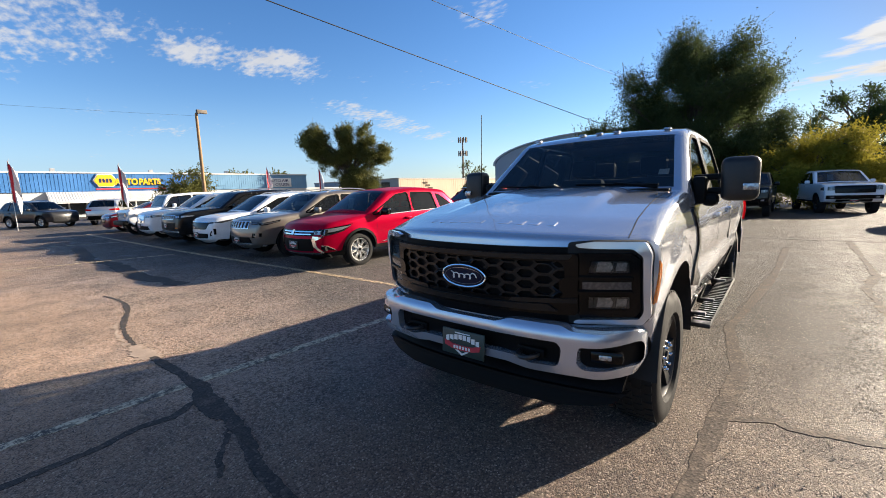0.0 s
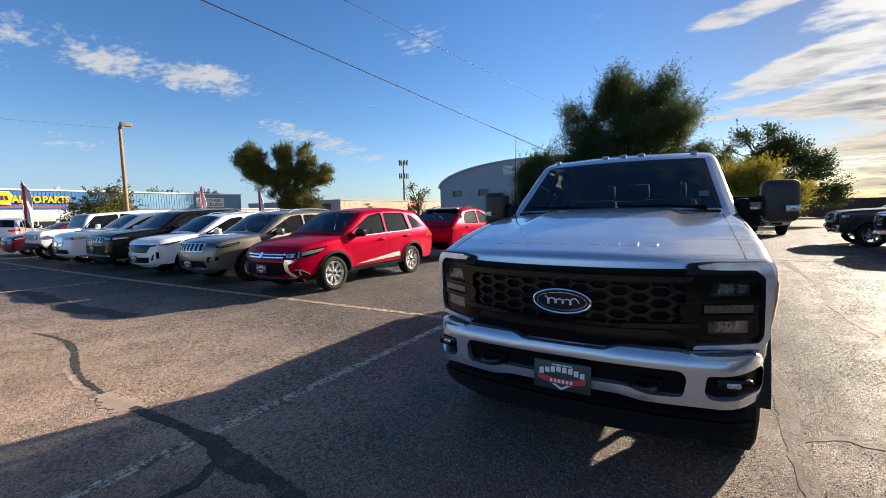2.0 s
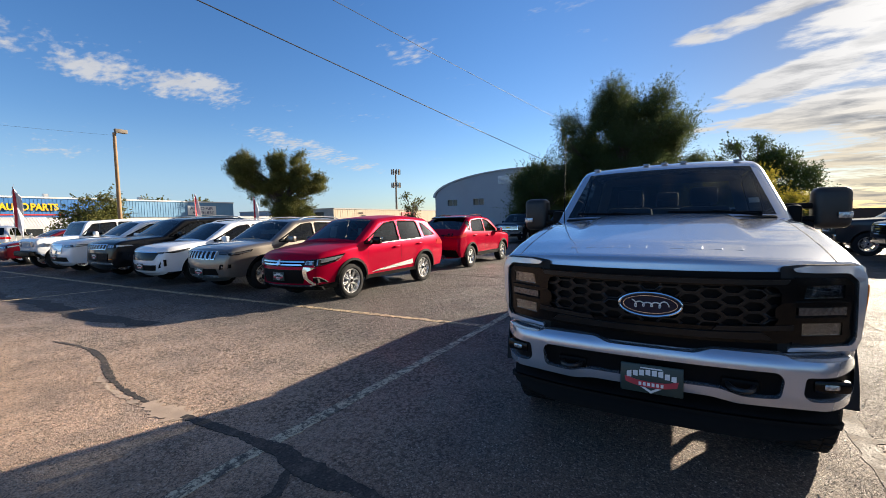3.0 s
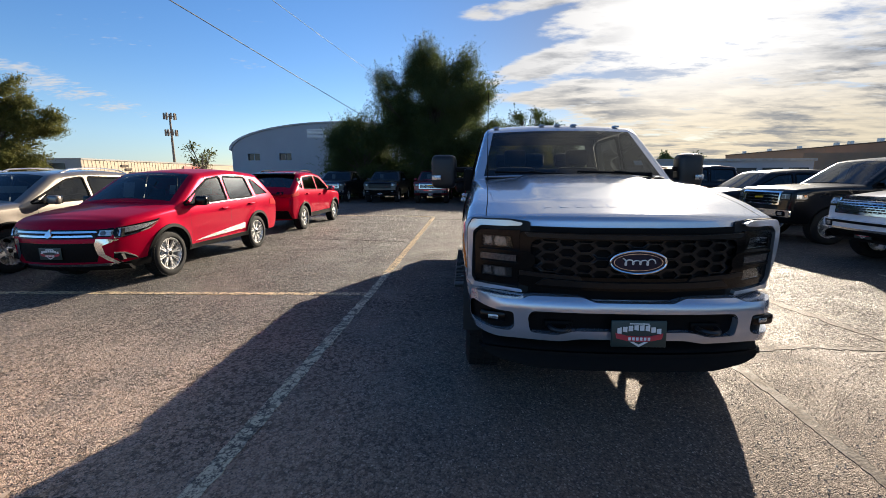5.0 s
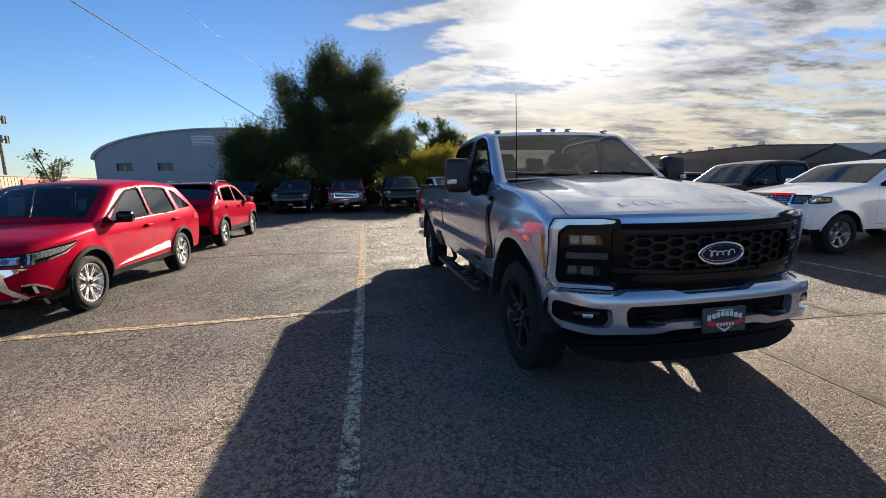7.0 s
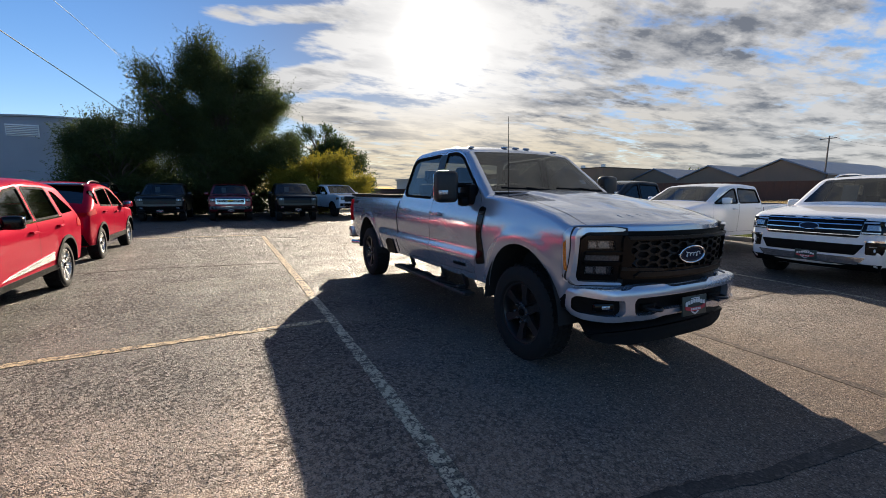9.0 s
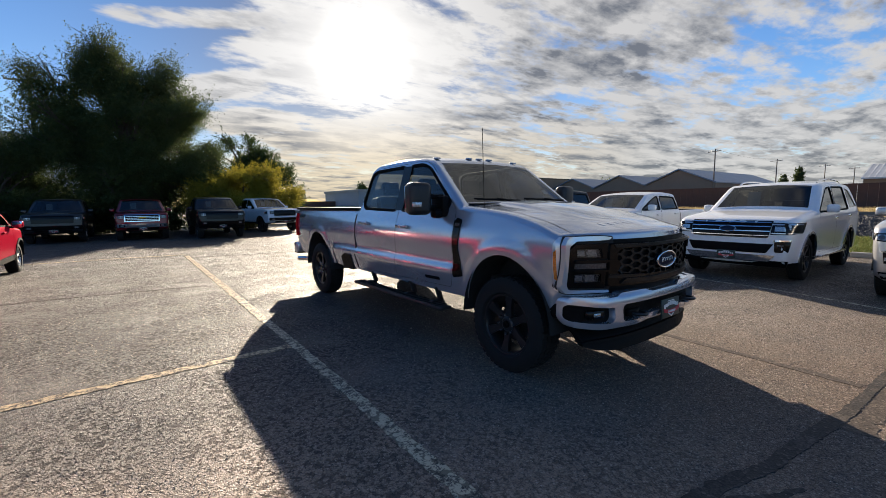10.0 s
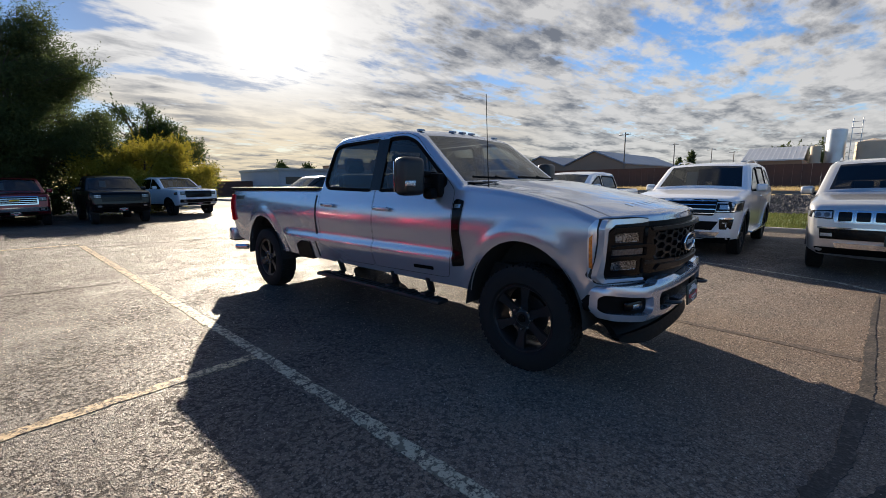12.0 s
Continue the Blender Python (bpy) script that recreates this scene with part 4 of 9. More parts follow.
def build_car(name, m, s, label, category, group=""):
    """Body shell, doors, glass, wheels, cabin. Returns the thing and its shape."""
    root = thing(name, m, label, category, group)
    B = Body(s)
    pm = M[s["paint"]]
    step = s.get("step", 0.10)
    line = B.line
    hubs, R, arch, sill = s["hubs"], s["R"], s["arch"], s["sill"]
    bottom = []
    for h in reversed(hubs):
        bottom += arch_points(h, R, arch, sill, s.get("archz"))
    low = [tuple(line[-1])] if line[-1][1] > sill - 0.02 else []
    outer = [tuple(p) for p in line] + [(line[-1][0] - 0.02, max(sill, line[-1][1] - 0.01))] + bottom + [(line[0][0] + 0.02, max(sill, line[0][1] - 0.01))]
    doors = [rounded(d, 0.05) for d in s["doors"]]
    wins = [rounded(w, s.get("win_r", 0.05)) for w in s["windows"]]
    door_wins, body_wins = [[] for _ in doors], []
    for w in wins:
        c = np.mean(np.array(w), axis=0)[None]
        for i, d in enumerate(doors):
            if inside(d, c)[0]:
                door_wins[i].append(w)
                break
        else:
            body_wins.append(w)
    meshes = []
    for sg in (1, -1):
        meshes.append(slab(outer, doors + body_wins, step, B.side(0, sg), flip=sg < 0, rings_at=B.rings(), clear=B.clear))
    # across: fascia, bonnet, roof and tail in one sheet, glass left out
    u = np.array(s.get("u", (-1, -0.97, -0.93, -0.75, -0.5, -0.25, 0, 0.25, 0.5, 0.75, 0.93, 0.97, 1)), float)
    G = B.over(u)
    n, k = G.shape[:2]
    V = G.reshape(-1, 3)
    skin, panes = [], {"windscreen": [], "rear_window": [], "sunroof": []}
    for i in range(n - 1):
        mid = (line[i] + line[i + 1]) / 2
        glassy = None
        if on_line(mid, s["cowl"], s["ws_top"]):
            glassy = "windscreen"
        elif "rw_top" in s and on_line(mid, s["rw_top"], s["rw_bot"]):
            glassy = "rear_window"
        if "open_bed" in s and s["open_bed"][0] < mid[0] < s["open_bed"][1] and mid[1] > s["bed_z"] - 0.15:
            continue
        for j in range(k - 1):
            q = (i * k + j, i * k + j + 1, (i + 1) * k + j + 1, (i + 1) * k + j)
            lim = 0.95 if glassy == "windscreen" else 0.90
            if glassy and abs((u[j] + u[j + 1]) / 2) < lim:
                panes[glassy].append(q)
            else:
                skin.append(q)
    meshes.append((V, skin))
    part("body", weld(*join(*meshes)), pm, root, angle=40)
    for key, fs in panes.items():
        if fs:
            used = sorted({i for q in fs for i in q})
            at = {a: b for b, a in enumerate(used)}
            ob = mesh_ob(key, V[used], [tuple(at[i] for i in q) for q in fs], M[s.get("front_glass", "pane") if key == "windscreen" else s.get("back_glass", "pane_dark")], root)
            ob.visible_shadow = key != "windscreen"
    for i, d in enumerate(doors):
        for sg in (1, -1):
            v, f = slab(inset(d, 0.005), door_wins[i], step, B.side(0, sg), flip=sg < 0, rings_at=B.rings(), clear=B.clear)
            dr = part("door", weld(v, f), pm, root, angle=40)
            for w in door_wins[i]:
                v, f = slab(inset(w, -0.012), [], step * 1.6, B.side(-0.012, sg), flip=sg < 0)
                g = mesh_ob("door_window", v, f, M[s.get("side_glass", "pane_tint") if i == 0 else s.get("back_glass", "pane_dark")], dr)
                v, f = slab(inset(w, -0.024), [inset(w, 0.010)], step * 1.2, B.side(0.003, sg), B.side(-0.014, sg), flip=sg < 0)
                mesh_ob("window_trim", v, f, M[s.get("trim", "trim_black")], dr)
            hy, hz = s["handles"][i]
            bm = bmesh.new()
            x = float(B.hw(hy, hz))
            add_box(bm, (0.035, 0.20 * s.get("grip", 1), 0.034 * s.get("grip", 1)), (sg * (x + 0.032), hy, hz), bevel=0.012)
            add_box(bm, (0.03, 0.03, 0.03), (sg * (x + 0.012), hy - 0.075, hz), bevel=0.006)
            add_box(bm, (0.03, 0.03, 0.03), (sg * (x + 0.012), hy + 0.075, hz), bevel=0.006)
            part("door_handle", bm, M[s.get("handle", s["paint"])], dr)
    for w in body_wins:
        for sg in (1, -1):
            v, f = slab(inset(w, -0.012), [], step * 1.6, B.side(-0.012, sg), flip=sg < 0)
            mesh_ob("quarter_window", v, f, M[s.get("back_glass", "pane_dark")], root)
    # wheel-house liners and underside
    bm = bmesh.new()
    y0, y1 = line[0][0] + 0.25, line[-1][0] - 0.25
    add_box(bm, (s["W"] - 0.62, y1 - y0, 0.20), (0, (y0 + y1) / 2, sill + 0.12))
    for a, b in zip([y0, hubs[0] + arch, hubs[1] + arch], [hubs[0] - arch, hubs[1] - arch, y1]):
        if b - a > 0.05:
            add_box(bm, (s["W"] - 0.26, b - a, 0.16), (0, (a + b) / 2, sill + 0.13))
    part("underbody", bm, M["under"], root)
    for h in hubs:
        for sg in (1, -1):
            az = s.get("archz", arch)
            pts = [(h + (arch + 0.012) * math.cos(a), R + (az + 0.012) * math.sin(a)) for a in np.linspace(0.05, math.pi - 0.05, 20)]
            x1 = float(B.hw0(h, R + az + 0.03)) - 0.02
            v = [(sg * x, y, z) for x in (x1, x1 - 0.40) for y, z in pts]
            c = len(pts)
            f = [(i, i + 1, c + i + 1, c + i) for i in range(c - 1)] + [tuple(range(c, 2 * c))]
            mesh_ob("wheel_house", v, f, M["under"], root)
    put_wheels(root, s, hubs)
    for sg in (1, -1):
        box_part("rocker", (0.10, hubs[1] - hubs[0] - 2 * arch, 0.16), (sg * (s["W"] / 2 - 0.13), (hubs[0] + hubs[1]) / 2, sill + 0.09), M["under"], root)
    if s.get("fit_out", True):
        fit_out(root, s, B)
    if not s.get("no_mirror"):
        for sg in (1, -1):
            mirror_part(root, s, B, sg, s.get("mirror", s["paint"]))
    return root, B



# ---- ground, lot markings ----
def seal_mat(name, dark, pale):
    """Old crack filler, worn through to the stones in places."""
    m, nt, b = mat_base(name)
    co = nt.nodes.new("ShaderNodeTexCoord").outputs["Object"]
    vor = nt.nodes.new("ShaderNodeTexVoronoi")
    vor.inputs["Scale"].default_value = 64
    nt.links.new(co, vor.inputs["Vector"])
    worn = tex_noise(nt, 5.5, 6, 0.7, vec=co)
    cells = nt.nodes.new("ShaderNodeSeparateColor")
    nt.links.new(vor.outputs["Color"], cells.inputs[0])
    c = tex_mix(nt, tex_map(nt, worn, 0.50, 0.68), dark, pale)
    c = tex_mix(nt, tex_map(nt, cells.outputs[0], 0.80, 1.0, 0.0, 0.35), c, tuple(q * 1.8 for q in pale))
    c = tex_mix(nt, tex_map(nt, vor.outputs["Distance"], 0.45, 0.8, 0.0, 0.6), c, (0.022, 0.020, 0.019))
    nt.links.new(c, b.inputs["Base Color"])
    b.inputs["Specular IOR Level"].default_value = 0.12
    nt.links.new(tex_map(nt, worn, 0.4, 0.6, 0.60, 0.80), b.inputs["Roughness"])
    tex_bump(nt, b, vor.outputs["Distance"], 0.5, 0.004)
    return m


M.update({
    "earth": simple("earth", (0.17, 0.145, 0.10), 0.95, vary=0.3, scale=0.25, grain=6, bump=0.4),
    "grass": simple("grass", (0.085, 0.13, 0.035), 0.9, vary=0.4, scale=1.3, grain=40, bump=0.5),
    "dry_grass": simple("dry_grass", (0.38, 0.28, 0.13), 0.9, vary=0.3, scale=2.0, grain=30, bump=0.5),
    "ballast": simple("ballast", (0.085, 0.08, 0.077), 0.9, vary=0.35, scale=4.0, grain=20, bump=0.4),
    "concrete": simple("concrete", (0.36, 0.35, 0.33), 0.85, vary=0.2, scale=2.0, grain=60, bump=0.2),
    "blue_wall": simple("blue_wall", (0.045, 0.17, 0.42), 0.5, vary=0.14, scale=0.5, grain=30),
    "pale_blue_wall": simple("pale_blue_wall", (0.14, 0.30, 0.47), 0.5, vary=0.14, scale=0.5, grain=30),
    "pale_wall": simple("pale_wall", (0.52, 0.53, 0.53), 0.7, vary=0.12, scale=0.6),
    "white_metal": simple("white_metal", (0.62, 0.62, 0.61), 0.45, vary=0.15, scale=0.8),
    "tan_wall": simple("tan_wall", (0.50, 0.40, 0.29), 0.75, vary=0.12, scale=0.5),
    "gym_wall": simple("gym_wall", (0.33, 0.35, 0.38), 0.8, vary=0.1, scale=0.3, grain=20),
    "gym_roof": simple("gym_roof", (0.35, 0.36, 0.38), 0.5, 0.3, vary=0.12, scale=0.4),
    "brown_wall": simple("brown_wall", (0.29, 0.185, 0.115), 0.8, vary=0.16, scale=0.35, grain=12),
    "shed_wall": simple("shed_wall", (0.235, 0.175, 0.125), 0.75, vary=0.12, scale=0.4, grain=12),
    "shed_roof": simple("shed_roof", (0.20, 0.24, 0.30), 0.45, 0.4, vary=0.12, scale=0.4),
    "fence": simple("fence", (0.105, 0.052, 0.038), 0.85, vary=0.25, scale=1.0, grain=10),
    "galv": simple("galv", (0.55, 0.56, 0.57), 0.4, 0.7, vary=0.1, scale=1.0),
    "pole_wood": simple("pole_wood", (0.30, 0.19, 0.10), 0.85, vary=0.25, scale=3.0, grain=40, bump=0.3),
    "pole_grey": simple("pole_grey", (0.20, 0.17, 0.14), 0.9, vary=0.25, scale=3.0, grain=40, bump=0.3),
    "sign_yellow": simple("sign_yellow", (0.85, 0.48, 0.02), 0.4, vary=0.06),
    "sign_navy": simple("sign_navy", (0.02, 0.03, 0.10), 0.4, vary=0.1),
    "sign_red": simple("sign_red", (0.55, 0.03, 0.03), 0.5, vary=0.1),
    "window_dark": simple("window_dark", (0.03, 0.035, 0.04), 0.12, vary=0.2),
    "flag_red": simple("flag_red", (0.50, 0.03, 0.05), 0.8, vary=0.1),
    "flag_white": simple("flag_white", (0.74, 0.73, 0.74), 0.8, vary=0.06),
    "bark": simple("bark", (0.085, 0.065, 0.05), 0.95, vary=0.3, scale=3, grain=30, bump=0.6),
    "wire": simple("wire", (0.02, 0.02, 0.02), 0.6),
    "sealed": seal_mat("sealed", (0.056, 0.049, 0.044), (0.135, 0.112, 0.094)),
    "seam_dust": seal_mat("seam_dust", (0.095, 0.076, 0.062), (0.20, 0.158, 0.122)),
})


def sheet_xy(name, poly, z, material, step=2.0, parent=None, lift=None, label=""):
    v, f = slab(poly, [], step, lambda V: np.stack([V[:, 0], V[:, 1], (lift(V) if lift else 0 * V[:, 0]) + z], 1))
    return mesh_ob(name, v, f, material, parent, label)


ground = sheet_xy("ground", [(-2200, -2200), (2200, -2200), (2200, 2200), (-2200, 2200)], -0.06, M["earth"], 400)
tagged(ground, "dry bare earth and short grass reaching the horizon", "ground", kind="structure")
lot = slab([(-57, -40), (10.35, -40), (10.35, 27.5), (5, 30), (-57, 34)], [], 4.0, lambda V: np.c_[V, 0 * V[:, 0]], lambda V: np.c_[V, 0 * V[:, 0] - 0.2])
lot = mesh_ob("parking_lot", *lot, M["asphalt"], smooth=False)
tagged(lot, "worn brown-grey asphalt car lot with loose stones", "parking lot", kind="structure")


def strip(name, pts, width, material, z, label, category, seed=0, rough=0.006, step=0.06, taper=None):
    """A ragged band on the ground along a line of points."""
    rng = random.Random(seed)
    line = [Vector(pts[0])]
    for a, b in zip(pts, pts[1:]):
        a, b = Vector(a), Vector(b)
        k = max(1, int((b - a).length / step))
        line += [a + (b - a) * (j / k) for j in range(1, k + 1)]
    left, right = [], []
    for i, p in enumerate(line):
        d = (line[min(i + 1, len(line) - 1)] - line[max(i - 1, 0)]).normalized()
        nrm = Vector((-d.y, d.x))
        w = width * (taper(i / (len(line) - 1)) if taper else 1) / 2
        left.append(p + nrm * (w + rng.gauss(0, rough)))
        right.append(p - nrm * (w + rng.gauss(0, rough)))
    n = len(line)
    v = [(p.x, p.y, z) for p in left] + [(p.x, p.y, z) for p in right]
    v += [(p.x, p.y, z - 0.006) for p in left] + [(p.x, p.y, z - 0.006) for p in right]
    f = []
    for i in range(n - 1):
        f += [(i, n + i, n + i + 1, i + 1), (i, i + 1, 2 * n + i + 1, 2 * n + i), (n + i, 3 * n + i, 3 * n + i + 1, n + i + 1)]
    ob = mesh_ob(name, v, f, material, smooth=False)
    return tagged(ob, label, category, kind="structure")


W_LINE = "worn white painted bay line on asphalt"
Y_LINE = "worn yellow painted bay line on asphalt"
strip("bay_line_1", [(-3.62, -6), (-3.60, 5.0), (-3.62, 6.3)], 0.105, M["line_white"], 0.004, W_LINE, "painted line", 1)
strip("bay_line_2", [(-3.62, 6.3), (-3.68, 11), (-3.75, 15.5)], 0.125, M["line_yellow"], 0.004, Y_LINE, "painted line", 2)
strip("bay_line_3", [(-3.66, 5.03), (-7.2, 4.86), (-10.0, 4.75), (-14, 4.6), (-21, 4.5), (-26, 4.45)], 0.12, M["line_yellow"], 0.0045, Y_LINE, "painted line", 3)
strip("bay_line_4", [(-13.3, 4.25), (-13.7, 2.45), (-14.6, -1.5)], 0.10, M["line_yellow"], 0.004, Y_LINE, "painted line", 4)
strip("bay_line_5", [(-19.5, 4.3), (-21.2, -1.0)], 0.10, M["line_white"], 0.004, W_LINE, "painted line", 5)
strip("bay_line_6", [(-9.0, 16.2), (-5.5, 16.1), (-3.75, 15.9)], 0.10, M["line_yellow"], 0.004, Y_LINE, "painted line", 6)
strip("bay_line_8", [(4.1, 6.6), (3.95, 4.1), (3.80, 2.7), (3.34, 1.28), (2.9, 0.75)], 0.07, M["line_white"], 0.004, W_LINE, "painted line", 8)

TAR = "dark tar seam sealing a crack in the asphalt"
strip("crack_seal_1", [(-8.5, 1.72), (-7.97, 1.79), (-7.48, 1.79), (-6.96, 1.70), (-6.52, 1.565), (-6.12, 1.455), (-5.71, 1.385), (-5.34, 1.36), (-5.04, 1.35)], 0.058, M["sealed"], 0.003, TAR, "crack seal", 11, 0.006, 0.03, lambda t: 0.45 + 0.7 * math.sin(math.pi * t) + 0.2 * math.sin(23 * t))
strip("crack_seal_2", [(-4.60, 1.36), (-4.20, 1.375), (-3.90, 1.395), (-3.60, 1.37), (-3.25, 1.38), (-3.09, 1.37), (-2.71, 1.33), (-2.48, 1.30), (-2.09, 1.20), (-1.64, 1.16), (-0.85, 1.07), (0.2, 1.02), (1.23, 0.97), (2.66, 0.87)], 0.075, M["sealed"], 0.0055, TAR, "crack seal", 12, 0.005, 0.03, lambda t: 0.55 + 0.65 * math.sin(math.pi * min(1, 0.15 + t)) + 0.15 * math.sin(31 * t))
strip("crack_seal_9", [(-3.25, 1.30), (-3.11, 1.08), (-3.15, 0.87), (-3.07, 0.62), (-3.05, 0.2), (-3.1, -3.5)], 0.065, M["sealed"], 0.0035, TAR, "crack seal", 19, 0.006, 0.04)
strip("crack_seal_10", [(-2.72, 1.31), (-2.50, 1.20), (-2.36, 1.10), (-2.15, 1.02)], 0.03, M["sealed"], 0.0035, TAR, "crack seal", 20, 0.008, 0.03)
# tar spread out where the seams meet, over the bay line
strip("crack_seal_12", [(-3.80, 1.395), (-3.45, 1.40), (-3.15, 1.30), (-2.80, 1.27)], 0.12, M["sealed"], 0.0060, TAR, "tar patch", 21, 0.006, 0.03, lambda t: 0.35 + 0.75 * math.sin(math.pi * t) ** 0.8)
strip("dust_patch_1", [(-5.16, 1.34), (-5.00, 1.32), (-4.80, 1.32), (-4.62, 1.35), (-4.50, 1.37)], 0.20, M["dust_patch"], 0.004, "pale dusty filler in a hollow of the asphalt", "dust patch", 22, 0.025, 0.03, lambda t: 0.25 + 0.8 * math.sin(math.pi * t))
strip("dust_patch_3", [(-1.2, 1.00), (-0.4, 0.93), (0.4, 0.90), (1.3, 0.86), (2.7, 0.76)], 0.15, M["seam_dust"], 0.0025, "pale dust swept beside a tar seam", "dust patch", 24, 0.015, 0.05)
strip("dust_patch_2", [(-6.3, 1.41), (-5.9, 1.34), (-5.5, 1.30), (-5.1, 1.28)], 0.05, M["dust_patch"], 0.0025, "pale dust along the edge of a seam", "dust patch", 23, 0.02, 0.03)
strip("crack_seal_3", [(-18.4, 2.96), (-14.5, 2.5), (-12.4, 2.75), (-10.1, 2.6), (-8.3, 2.8)], 0.32, M["sealed"], 0.003, TAR, "crack seal", 13, 0.05, 0.3)
strip("crack_seal_4", [(0.10, 12.6), (0.02, 9.0), (-0.11, 7.18), (-0.19, 6.03), (-0.25, 5.5), (-0.13, 4.79), (-0.04, 4.26), (-0.06, 3.76), (-0.08, 3.36), (-0.09, 2.96), (-0.10, 2.58), (-0.14, 1.9), (-0.20, 1.10)], 0.125, M["seam_dust"], 0.003, TAR, "crack seal", 14, 0.006, 0.05, lambda t: 0.85 + 0.2 * math.sin(19 * t))
strip("crack_seal_5", [(-0.04, 3.37), (0.12, 3.47), (0.21, 3.49), (0.35, 3.48), (0.5, 3.52), (0.72, 3.58), (2.2, 3.50), (4.0, 3.6)], 0.065, M["seam_dust"], 0.0035, TAR, "crack seal", 15, 0.010, 0.05)
strip("crack_seal_6", [(1.27, 14.5), (1.27, 10.92), (1.27, 9.61), (1.05, 8.47), (1.09, 7.03), (1.21, 6.32), (1.40, 5.2), (1.65, 3.6)], 0.11, M["seam_dust"], 0.003, TAR, "crack seal", 16, 0.02, 0.1, lambda t: 0.9 + 0.3 * math.sin(17 * t))
strip("crack_seal_7", [(-3.7, 14.9), (-0.9, 14.6), (1.9, 14.6), (4.5, 14.8)], 0.22, M["sealed"], 0.0035, TAR, "crack seal", 17, 0.03, 0.2)
strip("crack_seal_8", [(-9, 9.6), (-6.2, 9.9), (-3.9, 9.6)], 0.10, M["sealed"], 0.003, TAR, "crack seal", 18, 0.02, 0.2)

# kerb, grass verge, railway bank, dry grass and the fence beyond
verge = sheet_xy("grass_verge", [(10.5, -60), (17.5, -60), (17.5, 90), (10.5, 90)], 0.06, M["grass"], 2.0, lift=lambda V: 0.05 * np.sin(V[:, 1] * 0.8) * np.sin(V[:, 0]))
tagged(verge, "short green grass verge behind the kerb", "grass", kind="structure")
kerb = bmesh.new()
for i in range(50):
    add_box(kerb, (0.16, 2.98, 0.2), (10.43, -58.5 + 3 * i, 0.03), bevel=0.02, seg=1)
tagged(part("kerb", kerb, M["concrete"], None), "low concrete kerb along the lot's edge", "kerb", kind="structure")


def blades(name, n, area, h, material, label, seed, base=0.0):
    rng = np.random.default_rng(seed)
    x = rng.uniform(area[0], area[2], n)
    y = rng.uniform(area[1], area[3], n)
    a = rng.uniform(0, 2 * math.pi, n)
    hh = h * rng.uniform(0.5, 1.2, n)
    w = 0.012 + 0.012 * rng.random(n)
    lean = rng.normal(0, 0.35, (n, 2)) * hh[:, None]
    z = np.full(n, base)
    V = np.empty((n, 3, 3))
    V[:, 0] = np.stack([x - w * np.cos(a), y - w * np.sin(a), z], 1)
    V[:, 1] = np.stack([x + w * np.cos(a), y + w * np.sin(a), z], 1)
    V[:, 2] = np.stack([x + lean[:, 0], y + lean[:, 1], z + hh], 1)
    F = np.arange(3 * n).reshape(n, 3)
    ob = mesh_ob(name, V.reshape(-1, 3), F, material, smooth=False)
    return tagged(ob, label, "grass", kind="stuff")


M["blade"] = leaf_mat("blade", (0.075, 0.115, 0.025), (0.19, 0.18, 0.06))
M["straw"] = leaf_mat("straw", (0.42, 0.31, 0.13), (0.55, 0.42, 0.22))
blades("grass", 26000, (10.5, -3.0, 17.5, 9.0), 0.095, M["blade"], "short green mown grass blades", 5, 0.06)
bank = sheet_xy("railway_bank", [(17.3, -70), (26, -70), (26, 110), (17.3, 110)], 0.0, M["ballast"], 1.2,
                lift=lambda V: 0.62 * np.clip((V[:, 0] - 17.3) / 3.5, 0, 1) + 0.05 * np.sin(V[:, 1] * 3.1) * np.sin(V[:, 0] * 4.3))
tagged(bank, "dark crushed-stone railway bank", "railway bank", kind="structure")


def stones(name, n, area, size, material, label, seed, zfn):
    rng = np.random.default_rng(seed)
    base = np.array([(1, 0, -0.3), (-0.5, 0.87, -0.3), (-0.5, -0.87, -0.3), (0.1, 0.1, 0.9), (0.6, 0.7, 0.25)])
    faces = np.array([(0, 4, 3), (4, 1, 3), (1, 2, 3), (2, 0, 3), (0, 1, 4)])
    x = rng.uniform(area[0], area[2], n)
    y = rng.uniform(area[1], area[3], n)
    a = rng.uniform(0, 6.28, n)
    sc = size * rng.uniform(0.5, 1.3, n)
    c, s = np.cos(a), np.sin(a)
    B = base[None] * (sc[:, None, None] * rng.uniform(0.7, 1.3, (n, 5, 3)))
    V = np.stack([B[..., 0] * c[:, None] - B[..., 1] * s[:, None] + x[:, None], B[..., 0] * s[:, None] + B[..., 1] * c[:, None] + y[:, None], B[..., 2] + zfn(x)[:, None]], -1)
    F = (np.arange(n)[:, None, None] * 5 + faces[None]).reshape(-1, 3)
    ob = mesh_ob(name, V.reshape(-1, 3), F, material, smooth=False)
    return tagged(ob, label, "stones", kind="stuff")


M["stone"] = simple("stone", (0.075, 0.071, 0.069), 0.9, vary=0.5, scale=1.8, grain=30)
stones("ballast_stones", 15000, (17.4, -6, 22.5, 16), 0.072, M["stone"], "loose dark crushed stones on the bank", 6, lambda x: 0.62 * np.clip((x - 17.3) / 3.5, 0, 1) + 0.03)
strawbed = sheet_xy("dry_grass_strip", [(26, -70), (56, -70), (56, 110), (26, 110)], 0.60, M["dry_grass"], 4.0, lift=lambda V: 0.06 * np.sin(V[:, 1] * 0.7))
tagged(strawbed, "tall dry yellow grass beyond the railway", "grass", kind="structure")
blades("dry_grass", 16000, (27, -6, 36, 22), 0.45, M["straw"], "tall dry straw-coloured grass", 8, 0.58)
